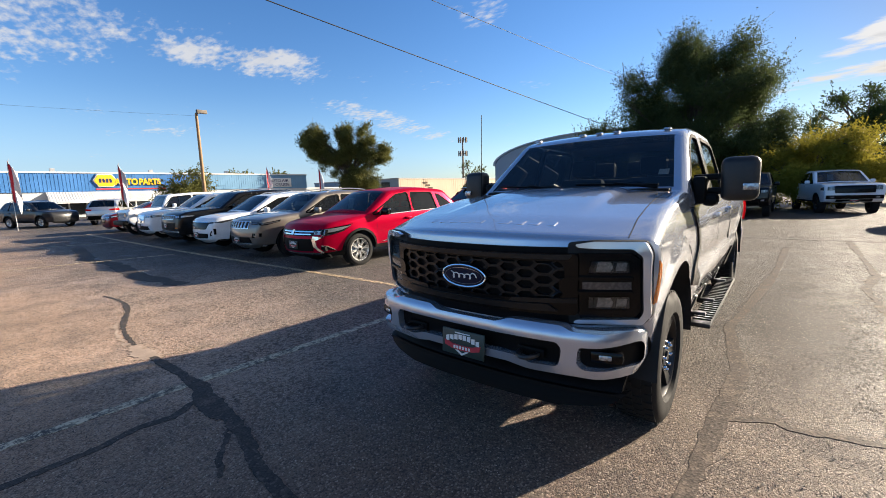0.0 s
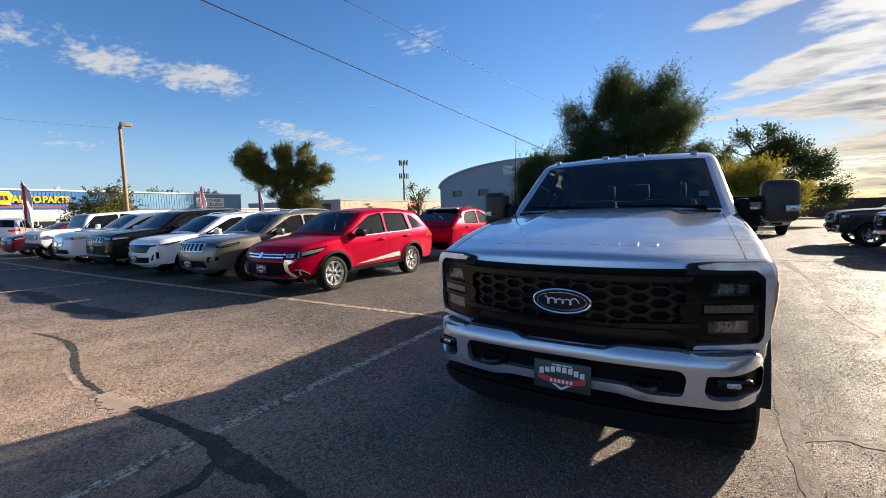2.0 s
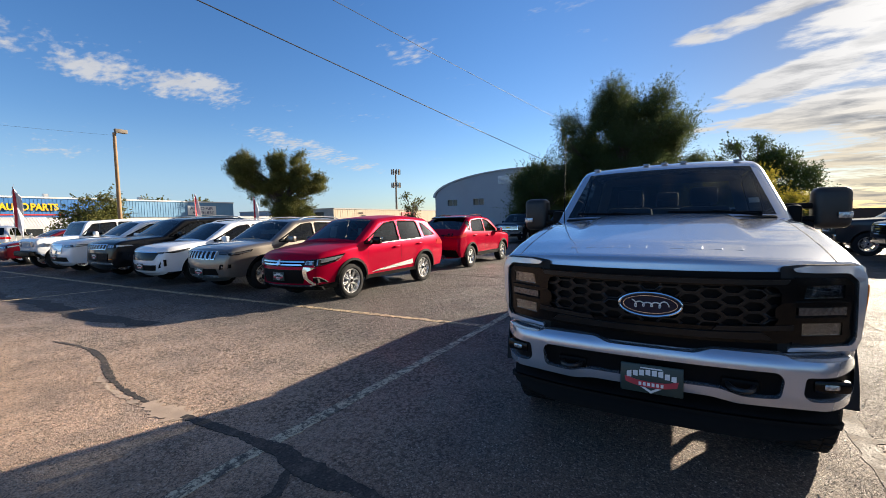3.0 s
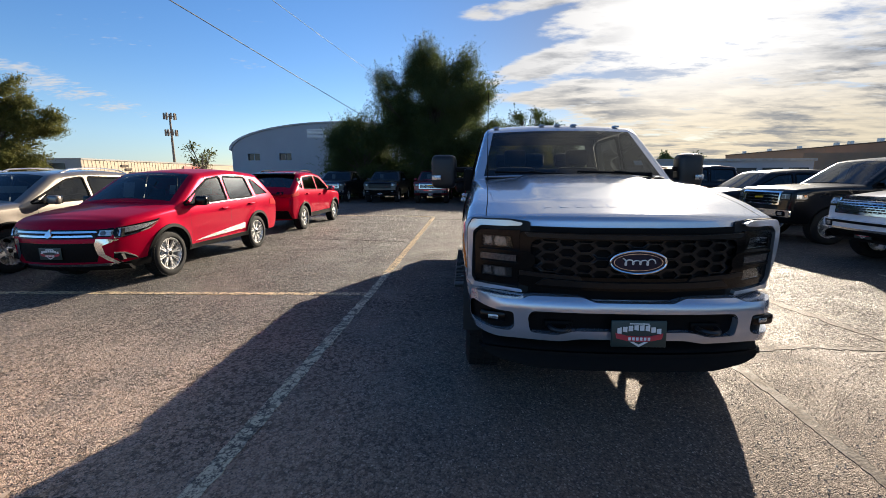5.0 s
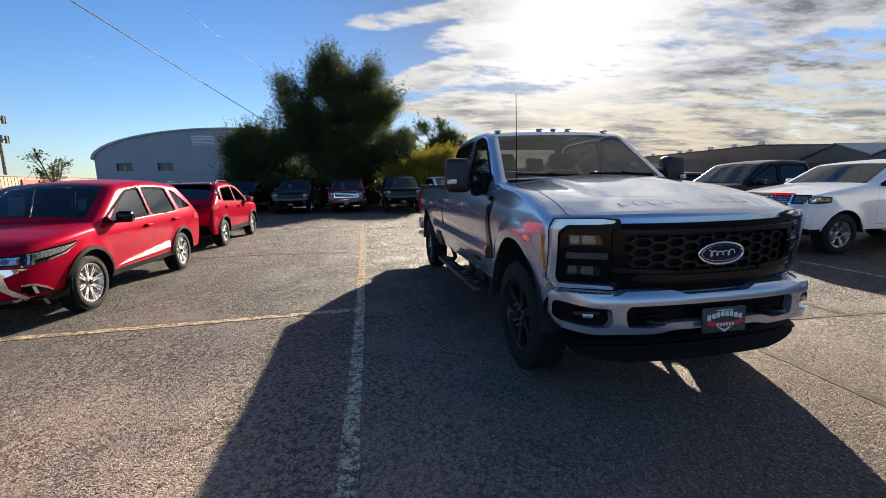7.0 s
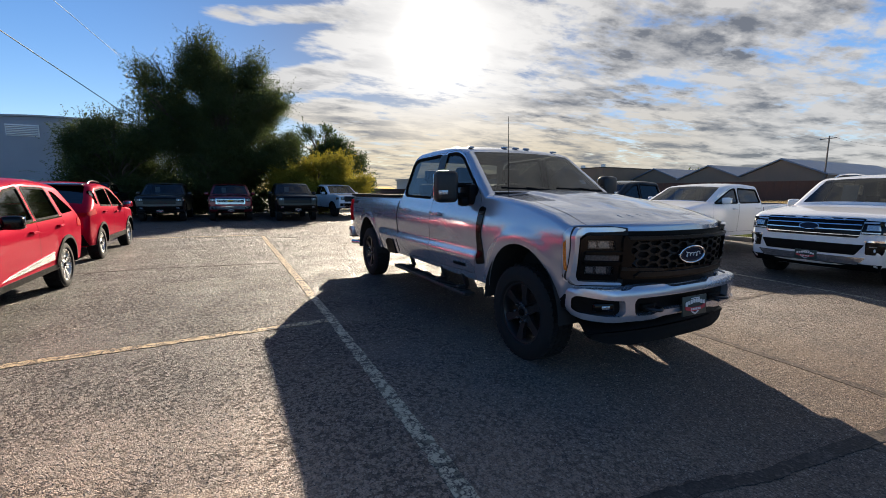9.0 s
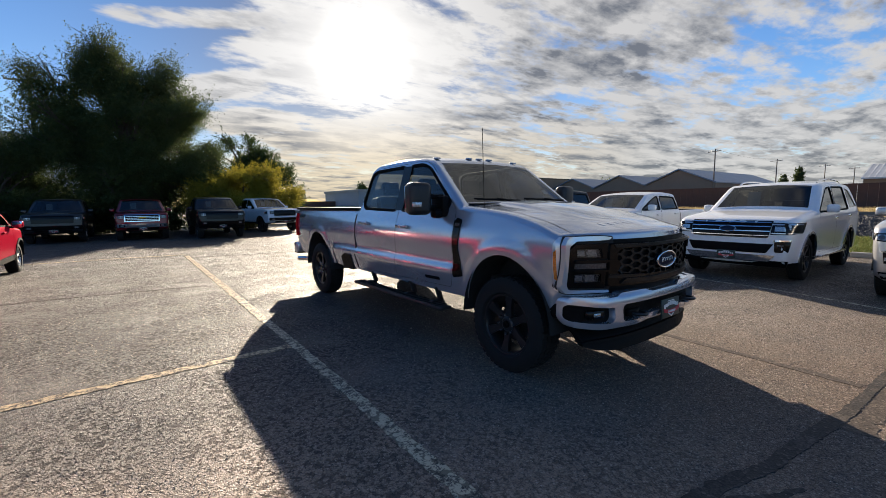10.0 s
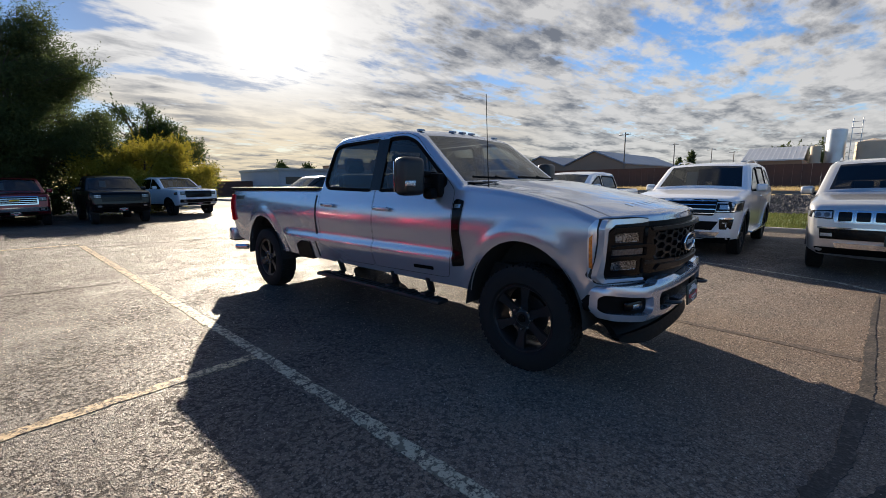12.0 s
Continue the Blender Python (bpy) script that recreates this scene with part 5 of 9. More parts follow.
rails = thing("railway_track", pose(24.3, 20, 0.66), "two dark steel rails on sleepers", "railway track", kind="structure")
for sx in (-0.72, 0.72):
    box_part("rail", (0.07, 170, 0.15), (sx, 0, 0.16), M["pole_grey"], rails)
bm = bmesh.new()
for i in range(120):
    add_box(bm, (2.5, 0.22, 0.14), (0, -40 + i * 0.7, 0.03))
part("sleepers", bm, M["pole_grey"], rails)

fence = thing("board_fence", pose(56, 10, 0.5), "long dark red-brown board fence beyond the railway", "fence", kind="structure")
bm = bmesh.new()
for i in range(150):
    add_box(bm, (0.05 + 0.03 * (i % 2), 0.78, 2.75), (0.03 * (i % 2), -60 + i * 0.8, 1.3))
part("fence_boards", bm, M["fence"], fence)


# ---- buildings ----
def prism(name, poly, a, b, material, parent, axis="y", label="", holes=()):
    """A solid with the outline poly, stretched from a to b: axis y: poly in (x, z); axis x: poly in (y, z)."""
    ix = 1 if axis == "y" else 0

    def at(c):
        def f(V):
            return np.stack([V[:, 0], 0 * V[:, 0] + c, V[:, 1]], 1) if axis == "y" else np.stack([0 * V[:, 0] + c, V[:, 0], V[:, 1]], 1)
        return f
    v, f = slab(poly, list(holes), 50, at(a), at(b))
    return part(name, weld(v, f), material, parent, label, smooth=False)


def ribs(parent, name, material, n, p0, d, size):
    bm = bmesh.new()
    for i in range(n):
        add_box(bm, size, tuple(p0[k] + d[k] * i for k in range(3)))
    return part(name, bm, material, parent, smooth=False)


# parts shop: blue band over a pale wall, ribbed awning over the shop front
shop = thing("parts_store", pose(-58, 0, -0.05), "long low store with blue metal band and white awning", "store")
rect = lambda a, b, c, d: [(a, c), (b, c), (b, d), (a, d)]
prism("wall", rect(-30, 36.5, 0, 2.7), 0, -14, M["pale_wall"], shop, "x", holes=())
prism("blue_band", rect(-30.05, 21.0, 2.7, 4.62), 0.12, -14.1, M["blue_wall"], shop, "x")
prism("pale_blue_band", rect(21.0, 36.55, 2.7, 4.62), 0.10, -14.1, M["pale_blue_wall"], shop, "x")
ribs(shop, "band_ribs", M["blue_wall"], 169, (0.125, -29.8, 3.66), (0, 0.30, 0), (0.03, 0.05, 1.9))
ribs(shop, "pale_band_ribs", M["pale_blue_wall"], 51, (0.105, 21.2, 3.66), (0, 0.30, 0), (0.03, 0.05, 1.9))
prism("roof_edge", rect(-30.1, 36.6, 4.62, 4.78), 0.2, -14.2, M["white_metal"], shop, "x")
aw = [(0.0, 2.75), (1.7, 1.62), (1.7, 1.52), (0.0, 2.6)]
prism("awning", aw, 6.9, 16.0, M["white_metal"], shop, "y")
bm = bmesh.new()
for i in range(40):
    add_box(bm, (2.06, 0.07, 0.05), (0.86, 7.05 + i * 0.227, 2.19), (0, 33.6, 0))
part("awning_ribs", bm, M["white_metal"], shop)
for i in range(6):
    w = box_part("shop_window", (0.06, 1.3, 1.25), (0.02, 7.8 + i * 1.46, 1.0), M["window_dark"], shop)
    box_part("window_frame", (0.10, 0.07, 1.35), (0.03, 7.1 + i * 1.46, 1.0), M["white_metal"], w)
for i in range(3):
    box_part("awning_post", (0.10, 0.10, 1.6), (1.6, 7.2 + i * 4.2, 0.8), M["white_metal"], shop)
box_part("red_stripe", (0.06, 6.6, 0.12), (0.17, 14.2, 2.95), M["sign_red"], shop)
for i in range(3):
    box_part("roof_vent", (0.5, 0.4, 0.55), (-3, 8 + i * 9.0, 5.0), M["galv"], shop)

hexa = thing("hexagon_sign", pose(-57.80, 11.8, 3.80), "yellow hexagonal sign with dark blue bars on a blue wall", "sign")
hx = lambda k: [(1.0 * k, 0), (0.62 * k, 0.62 * k), (-0.62 * k, 0.62 * k), (-1.0 * k, 0), (-0.62 * k, -0.62 * k), (0.62 * k, -0.62 * k)]
prism("panel", hx(0.98), 0.0, 0.10, M["sign_yellow"], hexa, "x")
prism("rim", hx(1.08), -0.04, 0.06, M["plate_white"], hexa, "x")
for i in range(4):
    box_part("letter_bar", (0.03, 0.19, 0.44), (0.11, -0.46 + i * 0.305, 0), M["sign_navy"], hexa, rot=(12 if i % 2 else 0, 0, 0))
words = thing("store_lettering", pose(-57.78, 12.62, 3.36), "raised yellow capital letters reading AUTO PARTS", "lettering")
for word, at in (("AUTO", 0.0), ("PARTS", 2.22)):
    me = text_mesh(word, 0.95, 0.05, 0.03)
    me.materials.append(M["sign_yellow"])
    ob = new("word", me)
    ob.parent = words
    ob.matrix_basis = pose(0.06, at, 0, 90, 0, 90) @ Matrix.Diagonal((0.80, 1, 1, 1))
sign2 = thing("wall_sign", pose(-57.85, 32.0, 3.5), "white board sign reading AUTO AIR & CRUISE", "sign")
box_part("board", (0.08, 3.8, 1.25), (0.05, 0, 0), M["plate_white"], sign2, bevel=0.01)
for line_txt, yy, zz in (("AUTO", -1.62, 0.10), ("AIR", 0.42, 0.10), ("&", -1.35, -0.48), ("CRUISE", -0.66, -0.48)):
    me = text_mesh(line_txt, 0.55, 0.01)
    me.materials.append(M["sign_navy"])
    ob = new("word", me)
    ob.parent = sign2
    ob.matrix_basis = pose(0.11, yy, zz, 90, 0, 90) @ Matrix.Diagonal((1.25, 1, 1, 1))
annex = thing("annex_building", pose(-63, 40, 0), "low white flat-roofed annex beside the blue store", "building")
prism("wall", rect(-4, 9, 0, 2.6), 0, -9, M["pale_wall"], annex, "x")
prism("roof", rect(-4.1, 9.1, 2.6, 2.8), 0.15, -9.1, M["white_metal"], annex, "x")

tan = thing("tan_building", pose(-53.5, 52, 0), "low tan metal-clad commercial building with a dark window", "building")
prism("wall", rect(0, 40, -0.1, 3.85), 0, -26, M["tan_wall"], tan, "x")
prism("end_wall", rect(-26.0, -0.02, -0.1, 3.9), -0.06, 0.1, M["gym_wall"], tan, "y")
prism("roof_edge", rect(-0.1, 40.1, 3.85, 4.05), 0.1, -26.1, M["concrete"], tan, "x")
ribs(tan, "wall_ribs", M["tan_wall"], 66, (0.02, 0.4, 1.9), (0, 0.6, 0), (0.02, 0.10, 3.8))
box_part("window", (2.2, 0.08, 1.0), (-3.4, -0.08, 2.9), M["window_dark"], tan)
box_part("sign_panel", (0.08, 5.0, 0.9), (0.1, 22, 3.0), M["sign_red"], tan)
for i in range(3):
    box_part("letter_bar", (0.05, 1.1, 0.32), (0.09, 6.8 + i * 0.7, 3.2 - i * 0.5), M["bark"], tan)

# hall with an arched roof
hall = thing("arched_hall", pose(-16.2, 43, 0), "grey hall with a low arched roof and small dark windows", "building")
half, eave, rise = 11.4, 4.25, 2.75
arc = [(half * math.cos(a), eave + rise * math.sin(a)) for a in np.linspace(0, math.pi, 25)]
prism("end_wall", [(half, -0.1)] + arc + [(-half, -0.1)], 0, 0.4, M["gym_wall"], hall, "y", holes=[rect(-9.7, -8.4, 3.25, 3.95), rect(-6.3, -5.0, 3.25, 3.95)])
roof = [(p[0] * 1.02, p[1] + 0.10) for p in arc] + [(p[0], p[1] - 0.02) for p in reversed(arc)]
prism("roof", roof, -0.15, 40, M["gym_roof"], hall, "y")
for sx in (-1, 1):
    prism("side_wall", rect(0.4, 40, -0.1, eave), sx * half, sx * (half - 0.3), M["gym_wall"], hall, "x")
for sx in (-9.05, -5.65):
    w = box_part("hall_window", (1.28, 0.06, 0.68), (sx, 0.22, 3.6), M["window_dark"], hall)
    box_part("mullion", (0.06, 0.08, 0.68), (sx, 0.18, 3.6), M["gym_roof"], w)
v = box_part("louvre", (1.9, 0.10, 0.85), (-2.2, -0.03, 5.9), M["galv"], hall)
for i in range(6):
    box_part("louvre_blade", (1.8, 0.08, 0.03), (-2.2, -0.10, 5.56 + i * 0.13), M["gym_wall"], v, rot=(35, 0, 0))
box_part("door", (1.0, 0.08, 2.1), (-0.2, -0.03, 1.1), M["blue_wall"], hall)

# sheds with gable ends in a row, flat-roofed building beside them
for i, yy in enumerate((32.0, 42.5, 53.0)):
    shed = thing("gable_shed", pose(64 + 0.8 * i, yy, 0.4), "tan metal storage shed with a shallow blue-grey gable roof", "shed", "row of sheds")
    w, hE, hP = 5.2, 3.7 - 0.25 * (i > 0), 5.9 - 0.35 * (i > 0)
    prism("wall", [(-w, 0), (w, 0), (w, hE), (0, hP), (-w, hE)], 0, 30, M["shed_wall"], shed, "x")
    prism("roof", [(-w - 0.2, hE + 0.02), (0, hP + 0.05), (w + 0.2, hE + 0.02), (w + 0.2, hE + 0.2), (0, hP + 0.25), (-w - 0.2, hE + 0.2)], -0.3, 30.2, M["shed_roof"], shed, "x")
for yy, xx, ln, hh in ((68, 58, 20, 6.3), (97, 62, 34, 6.6)):
    flat = thing("flat_warehouse", pose(xx, yy, 0), "long brown flat-roofed warehouse with roof vents", "warehouse", "warehouses")
    prism("wall", rect(-ln / 2, ln / 2, 0, hh), 0, 22, M["brown_wall"], flat, "x")
    prism("roof_edge", rect(-ln / 2 - 0.1, ln / 2 + 0.1, hh, hh + 0.18), -0.1, 22.1, M["bark"], flat, "x")
    box_part("loading_door", (0.1, 2.6, 2.6), (-0.04, ln * 0.2, 3.0), M["pale_wall"], flat)
    for i in range(4):
        box_part("roof_vent", (0.6, 0.6, 0.7), (2, -ln * 0.4 + i * ln * 0.26, hh + 0.5), M["galv"], flat)
low = thing("low_warehouse", pose(43, 70, 0), "low dark flat-roofed building far off", "warehouse")
prism("wall", rect(-8, 10, 0, 4.6), 0, 12, M["brown_wall"], low, "x")
grey = thing("grey_office", pose(19, 52, 0), "long low grey flat-roofed building far off", "building")
prism("wall", rect(0, 18, 0, 3.2), 0, 12, M["gym_wall"], grey, "y")
prism("roof_edge", rect(-0.2, 18.2, 3.2, 3.5), -0.2, 12, M["concrete"], grey, "y")
for i in range(6):
    box_part("window", (2.2, 0.08, 0.9), (1.9 + i * 2.9, -0.02, 2.0), M["window_dark"], grey)
backfence = thing("back_fence", pose(12, 60, 0), "low dark board fence far beyond the lot", "fence", kind="structure")
prism("boards", rect(-12, 40, 0, 2.0), 0, 0.15, M["fence"], backfence, "y")
metal = thing("ribbed_roof_building", pose(75, 8.5, 0.4), "building with a pale ribbed metal roof", "building")
prism("wall", rect(-2.5, 4.5, -0.5, 3.9), 0, 12, M["brown_wall"], metal, "x")
prism("roof", [(-0.4, 3.8), (6, 5.9), (12.4, 3.8), (12.4, 4.0), (6, 6.1), (-0.4, 4.0)], -2.7, 4.7, M["galv"], metal, "y")
bm = bmesh.new()
for i in range(13):
    add_box(bm, (6.75, 0.16, 0.10), (2.8, -2.6 + i * 0.6, 5.02), (0, -18.2, 0))
part("roof_ribs", bm, M["white_metal"], metal)


def tank(x, y, r, h, material, label):
    t = thing("storage_silo", pose(x, y, -0.06), label, "silo", "silos")
    v, f = lathe([(0, 0.001), (0, r), (h, r), (h + 0.12 * r, r * 0.5), (h + 0.25 * r, 0.001)], 28)
    ob = mesh_ob("shell", v, f, M[material], t)
    ob.matrix_basis = pose(0, 0, 0, 0, -90, 0)
    for i in range(1, 5):
        v, f = lathe([(0, r), (0.0, r + 0.03), (0.08, r + 0.03), (0.08, r)], 28)
        b = mesh_ob("band", v, f, M[material], t)
        b.matrix_basis = pose(0, 0, h * i / 5, 0, -90, 0)
    return t


tank(80, 2.75, 1.12, 8.6, "galv", "tall galvanised steel storage silo")
tank(77, 4.75, 0.62, 6.2, "tan_wall", "small tan storage tank")
tank(81, -1.2, 1.9, 6.7, "tan_wall", "wide tan storage tank")
tower = thing("access_ladder", pose(80, 0.7, 0.4), "steel ladder frame beside the silos", "ladder")
bm = bmesh.new()
for sy in (-0.5, 0.5):
    add_rod(bm, (0, sy, 0), (0, sy, 9.6), 0.05)
for i in range(11):
    add_rod(bm, (0, -0.7, 0.6 + i * 0.85), (0, 0.7, 0.6 + i * 0.85), 0.04)
part("frame", bm, M["galv"], tower)


# ---- poles, wires, tower, flags ----
def utility_pole(x, y, h, arm_turn=0, label="weathered wooden utility pole with a crossarm", lean=0, material="pole_grey", arms=1):
    p = thing("utility_pole", pose(x, y, 0, 0, lean, 0), label, "utility pole", "utility poles")
    bm = bmesh.new()
    add_rod(bm, (0, 0, -0.2), (0, 0, h), 0.12, 0.08, 10)
    part("pole", bm, M[material], p)
    for k in range(arms):
        a = box_part("crossarm", (2.1, 0.08, 0.09), (0, 0.1, h - 0.35 - 0.8 * k), M[material], p, rot=(0, 0, arm_turn))
        for sx in (-1, -0.45, 0.45, 1):
            bm = bmesh.new()
            add_rod(bm, (sx * math.cos(radians(arm_turn)), 0.1 + sx * math.sin(radians(arm_turn)), h - 0.3 - 0.8 * k), (sx * math.cos(radians(arm_turn)), 0.1 + sx * math.sin(radians(arm_turn)), h - 0.12 - 0.8 * k), 0.04, 0.02, 6)
            part("insulator", bm, M["galv"], a)
    return p


utility_pole(63.8, 27.0, 9.0, 70)
utility_pole(90.5, 27.0, 9.0, 70)
utility_pole(114.5, 25.2, 9.0, 70)
utility_pole(130.0, 23.2, 9.0, 70)
utility_pole(-9.4, 35.0, 9.2, 8)
utility_pole(-15.8, -25.0, 10.0, 8)

lp = thing("flood_light_pole", pose(-35.8, 13.6, 0), "tan wooden pole with a flood lamp on top", "light pole")
bm = bmesh.new()
add_rod(bm, (0, 0, -0.2), (0, 0, 8.1), 0.15, 0.10, 12)
part("pole", bm, M["pole_wood"], lp)
box_part("bracket", (0.5, 0.08, 0.08), (0.2, 0, 8.05), M["pole_grey"], lp)
box_part("lamp_head", (0.28, 0.75, 0.26), (0.25, 0.3, 8.2), M["pole_grey"], lp, bevel=0.03)


def wire(name, a, b, sag, r=0.016):
    a, b = Vector(a), Vector(b)
    n = 28
    pts = [a.lerp(b, i / n) - Vector((0, 0, 4 * sag * (i / n) * (1 - i / n))) for i in range(n + 1)]
    cu = bpy.data.curves.new(name, "CURVE")
    cu.dimensions, cu.bevel_depth, cu.bevel_resolution = "3D", r, 1
    sp = cu.splines.new("POLY")
    sp.points.add(n)
    for q, p in zip(sp.points, pts):
        q.co = (*p, 1)
    tmp = bpy.data.objects.new(name, cu)
    scene.collection.objects.link(tmp)
    me = bpy.data.meshes.new_from_object(tmp.evaluated_get(bpy.context.evaluated_depsgraph_get()))
    bpy.data.objects.remove(tmp)
    bpy.data.curves.remove(cu)
    me.materials.clear()
    me.materials.append(M["wire"])
    return tagged(new(name, me), "thin black overhead cable between poles", "overhead wire", "overhead wires")


wire("overhead_wire", (-7.66, 35.0, 4.3), (-16.97, -25, 10.9), 0.15, 0.016)
wire("overhead_wire", (-9.4, 35.0, 9.0), (-15.4, -25, 10.2), 0.3, 0.011)
wire("overhead_wire", (-35.8, 13.6, 7.9), (-36, -30, 7.2), 0.5, 0.006)
wire("overhead_wire", (63.8, 27.0, 9.0), (90.5, 27.0, 9.0), 0.5, 0.012)

cell = thing("cell_tower", pose(-78.6, 103.6, 0), "slim monopole cell tower with two rings of antennas", "cell tower")
bm = bmesh.new()
add_rod(bm, (0, 0, 0), (0, 0, 17.2), 0.38, 0.22, 10)
part("mast", bm, M["pole_grey"], cell)
for zz, rr in ((16.6, 1.3), (12.6, 1.3)):
    bm = bmesh.new()
    for i in range(9):
        a = 2 * math.pi * i / 9
        add_box(bm, (0.3, 0.3, 1.5), (rr * math.cos(a), rr * math.sin(a), zz), (0, 0, math.degrees(a)))
        add_rod(bm, (0, 0, zz), (rr * math.cos(a), rr * math.sin(a), zz), 0.06)
    part("antenna_ring", bm, M["pole_grey"], cell)


def feather_flag(x, y, h, seed, turn):
    """Teardrop banner on a thin pole; a red edge and a pale field with soft folds."""
    f = thing("feather_flag", pose(x, y, 0, 0, 0, turn), "tall red and white feather flag on a thin pole", "flag", "feather flags")
    bm = bmesh.new()
    add_rod(bm, (0, 0, 0), (0, 0, h * 0.9), 0.022, 0.016, 6)
    add_rod(bm, (0, 0, h * 0.9), (0.10, 0, h), 0.016, 0.010, 6)
    part("pole", bm, M["galv"], f)
    rng = random.Random(seed)
    ph = rng.random() * 6
    for nm, a, b, mt in (("red_band", 0.0, 0.34, "flag_red"), ("white_field", 0.34, 1.0, "flag_white")):
        V, F = [], []
        rows, cols = 16, 6
        for i in range(rows + 1):
            t = i / rows
            zz = h * (0.40 + 0.57 * t)
            width = 0.40 * (0.62 + 0.38 * math.sin(math.pi * (0.15 + 0.8 * (1 - t)))) * (1 if t < 0.9 else 1 - (t - 0.9) * 7)
            for j in range(cols + 1):
                u = a + (b - a) * j / cols
                V.append((0.02 + u * width, 0.16 * u * math.sin(ph + 8 * t + 5 * u), zz - 0.75 * u * u * (1 - 0.5 * t)))
        for i in range(rows):
            for j in range(cols):
                q = i * (cols + 1) + j
                F.append((q, q + 1, q + cols + 2, q + cols + 1))
        ob = mesh_ob(nm, V, F, M[mt], f)
        sol = ob.modifiers.new("cloth", "SOLIDIFY")
        sol.thickness = 0.004
    return f


feather_flag(-35, 2.8, 4.2, 1, 75)
feather_flag(-35, 8.0, 4.1, 2, 80)
feather_flag(-35, 18.4, 4.1, 3, 100)
feather_flag(-35, 23.6, 4.1, 4, 70)


# loose grit on the worn surfacing
def grit_mat():
    m, nt, b = mat_base("grit")
    ramp = nt.nodes.new("ShaderNodeValToRGB")
    g = nt.nodes.new("ShaderNodeNewGeometry")
    nt.links.new(g.outputs["Random Per Island"], ramp.inputs[0])
    el = ramp.color_ramp.elements
    el[0].position, el[0].color = 0.0, (0.045, 0.040, 0.036, 1)
    el[1].position, el[1].color = 1.0, (0.62, 0.52, 0.42, 1)
    for at, c in ((0.4, (0.11, 0.093, 0.078, 1)), (0.75, (0.26, 0.205, 0.155, 1))):
        ramp.color_ramp.elements.new(at).color = c
    nt.links.new(ramp.outputs[0], b.inputs["Base Color"])
    b.inputs["Roughness"].default_value = 0.55
    return m


stones("loose_gravel", 62000, (-9.0, -0.8, 5.0, 8.2), 0.0052, grit_mat(), "fine loose grit strewn over the asphalt", 77, lambda x: 0 * x + 0.0012)


# ---- trees and shrubs ----
def tube_path(pts, r0, r1, n=6):
    V, F = [], []
    k = len(pts)
    for i, p in enumerate(pts):
        d = (Vector(pts[min(i + 1, k - 1)]) - Vector(pts[max(i - 1, 0)])).normalized()
        q = d.to_track_quat("Z", "Y").to_matrix()
        r = r0 + (r1 - r0) * i / (k - 1)
        for j in range(n):
            a = 2 * math.pi * j / n
            V.append(tuple(Vector(p) + q @ Vector((r * math.cos(a), r * math.sin(a), 0))))
    for i in range(k - 1):
        for j in range(n):
            F.append((i * n + j, i * n + (j + 1) % n, (i + 1) * n + (j + 1) % n, (i + 1) * n + j))
    return np.array(V), F


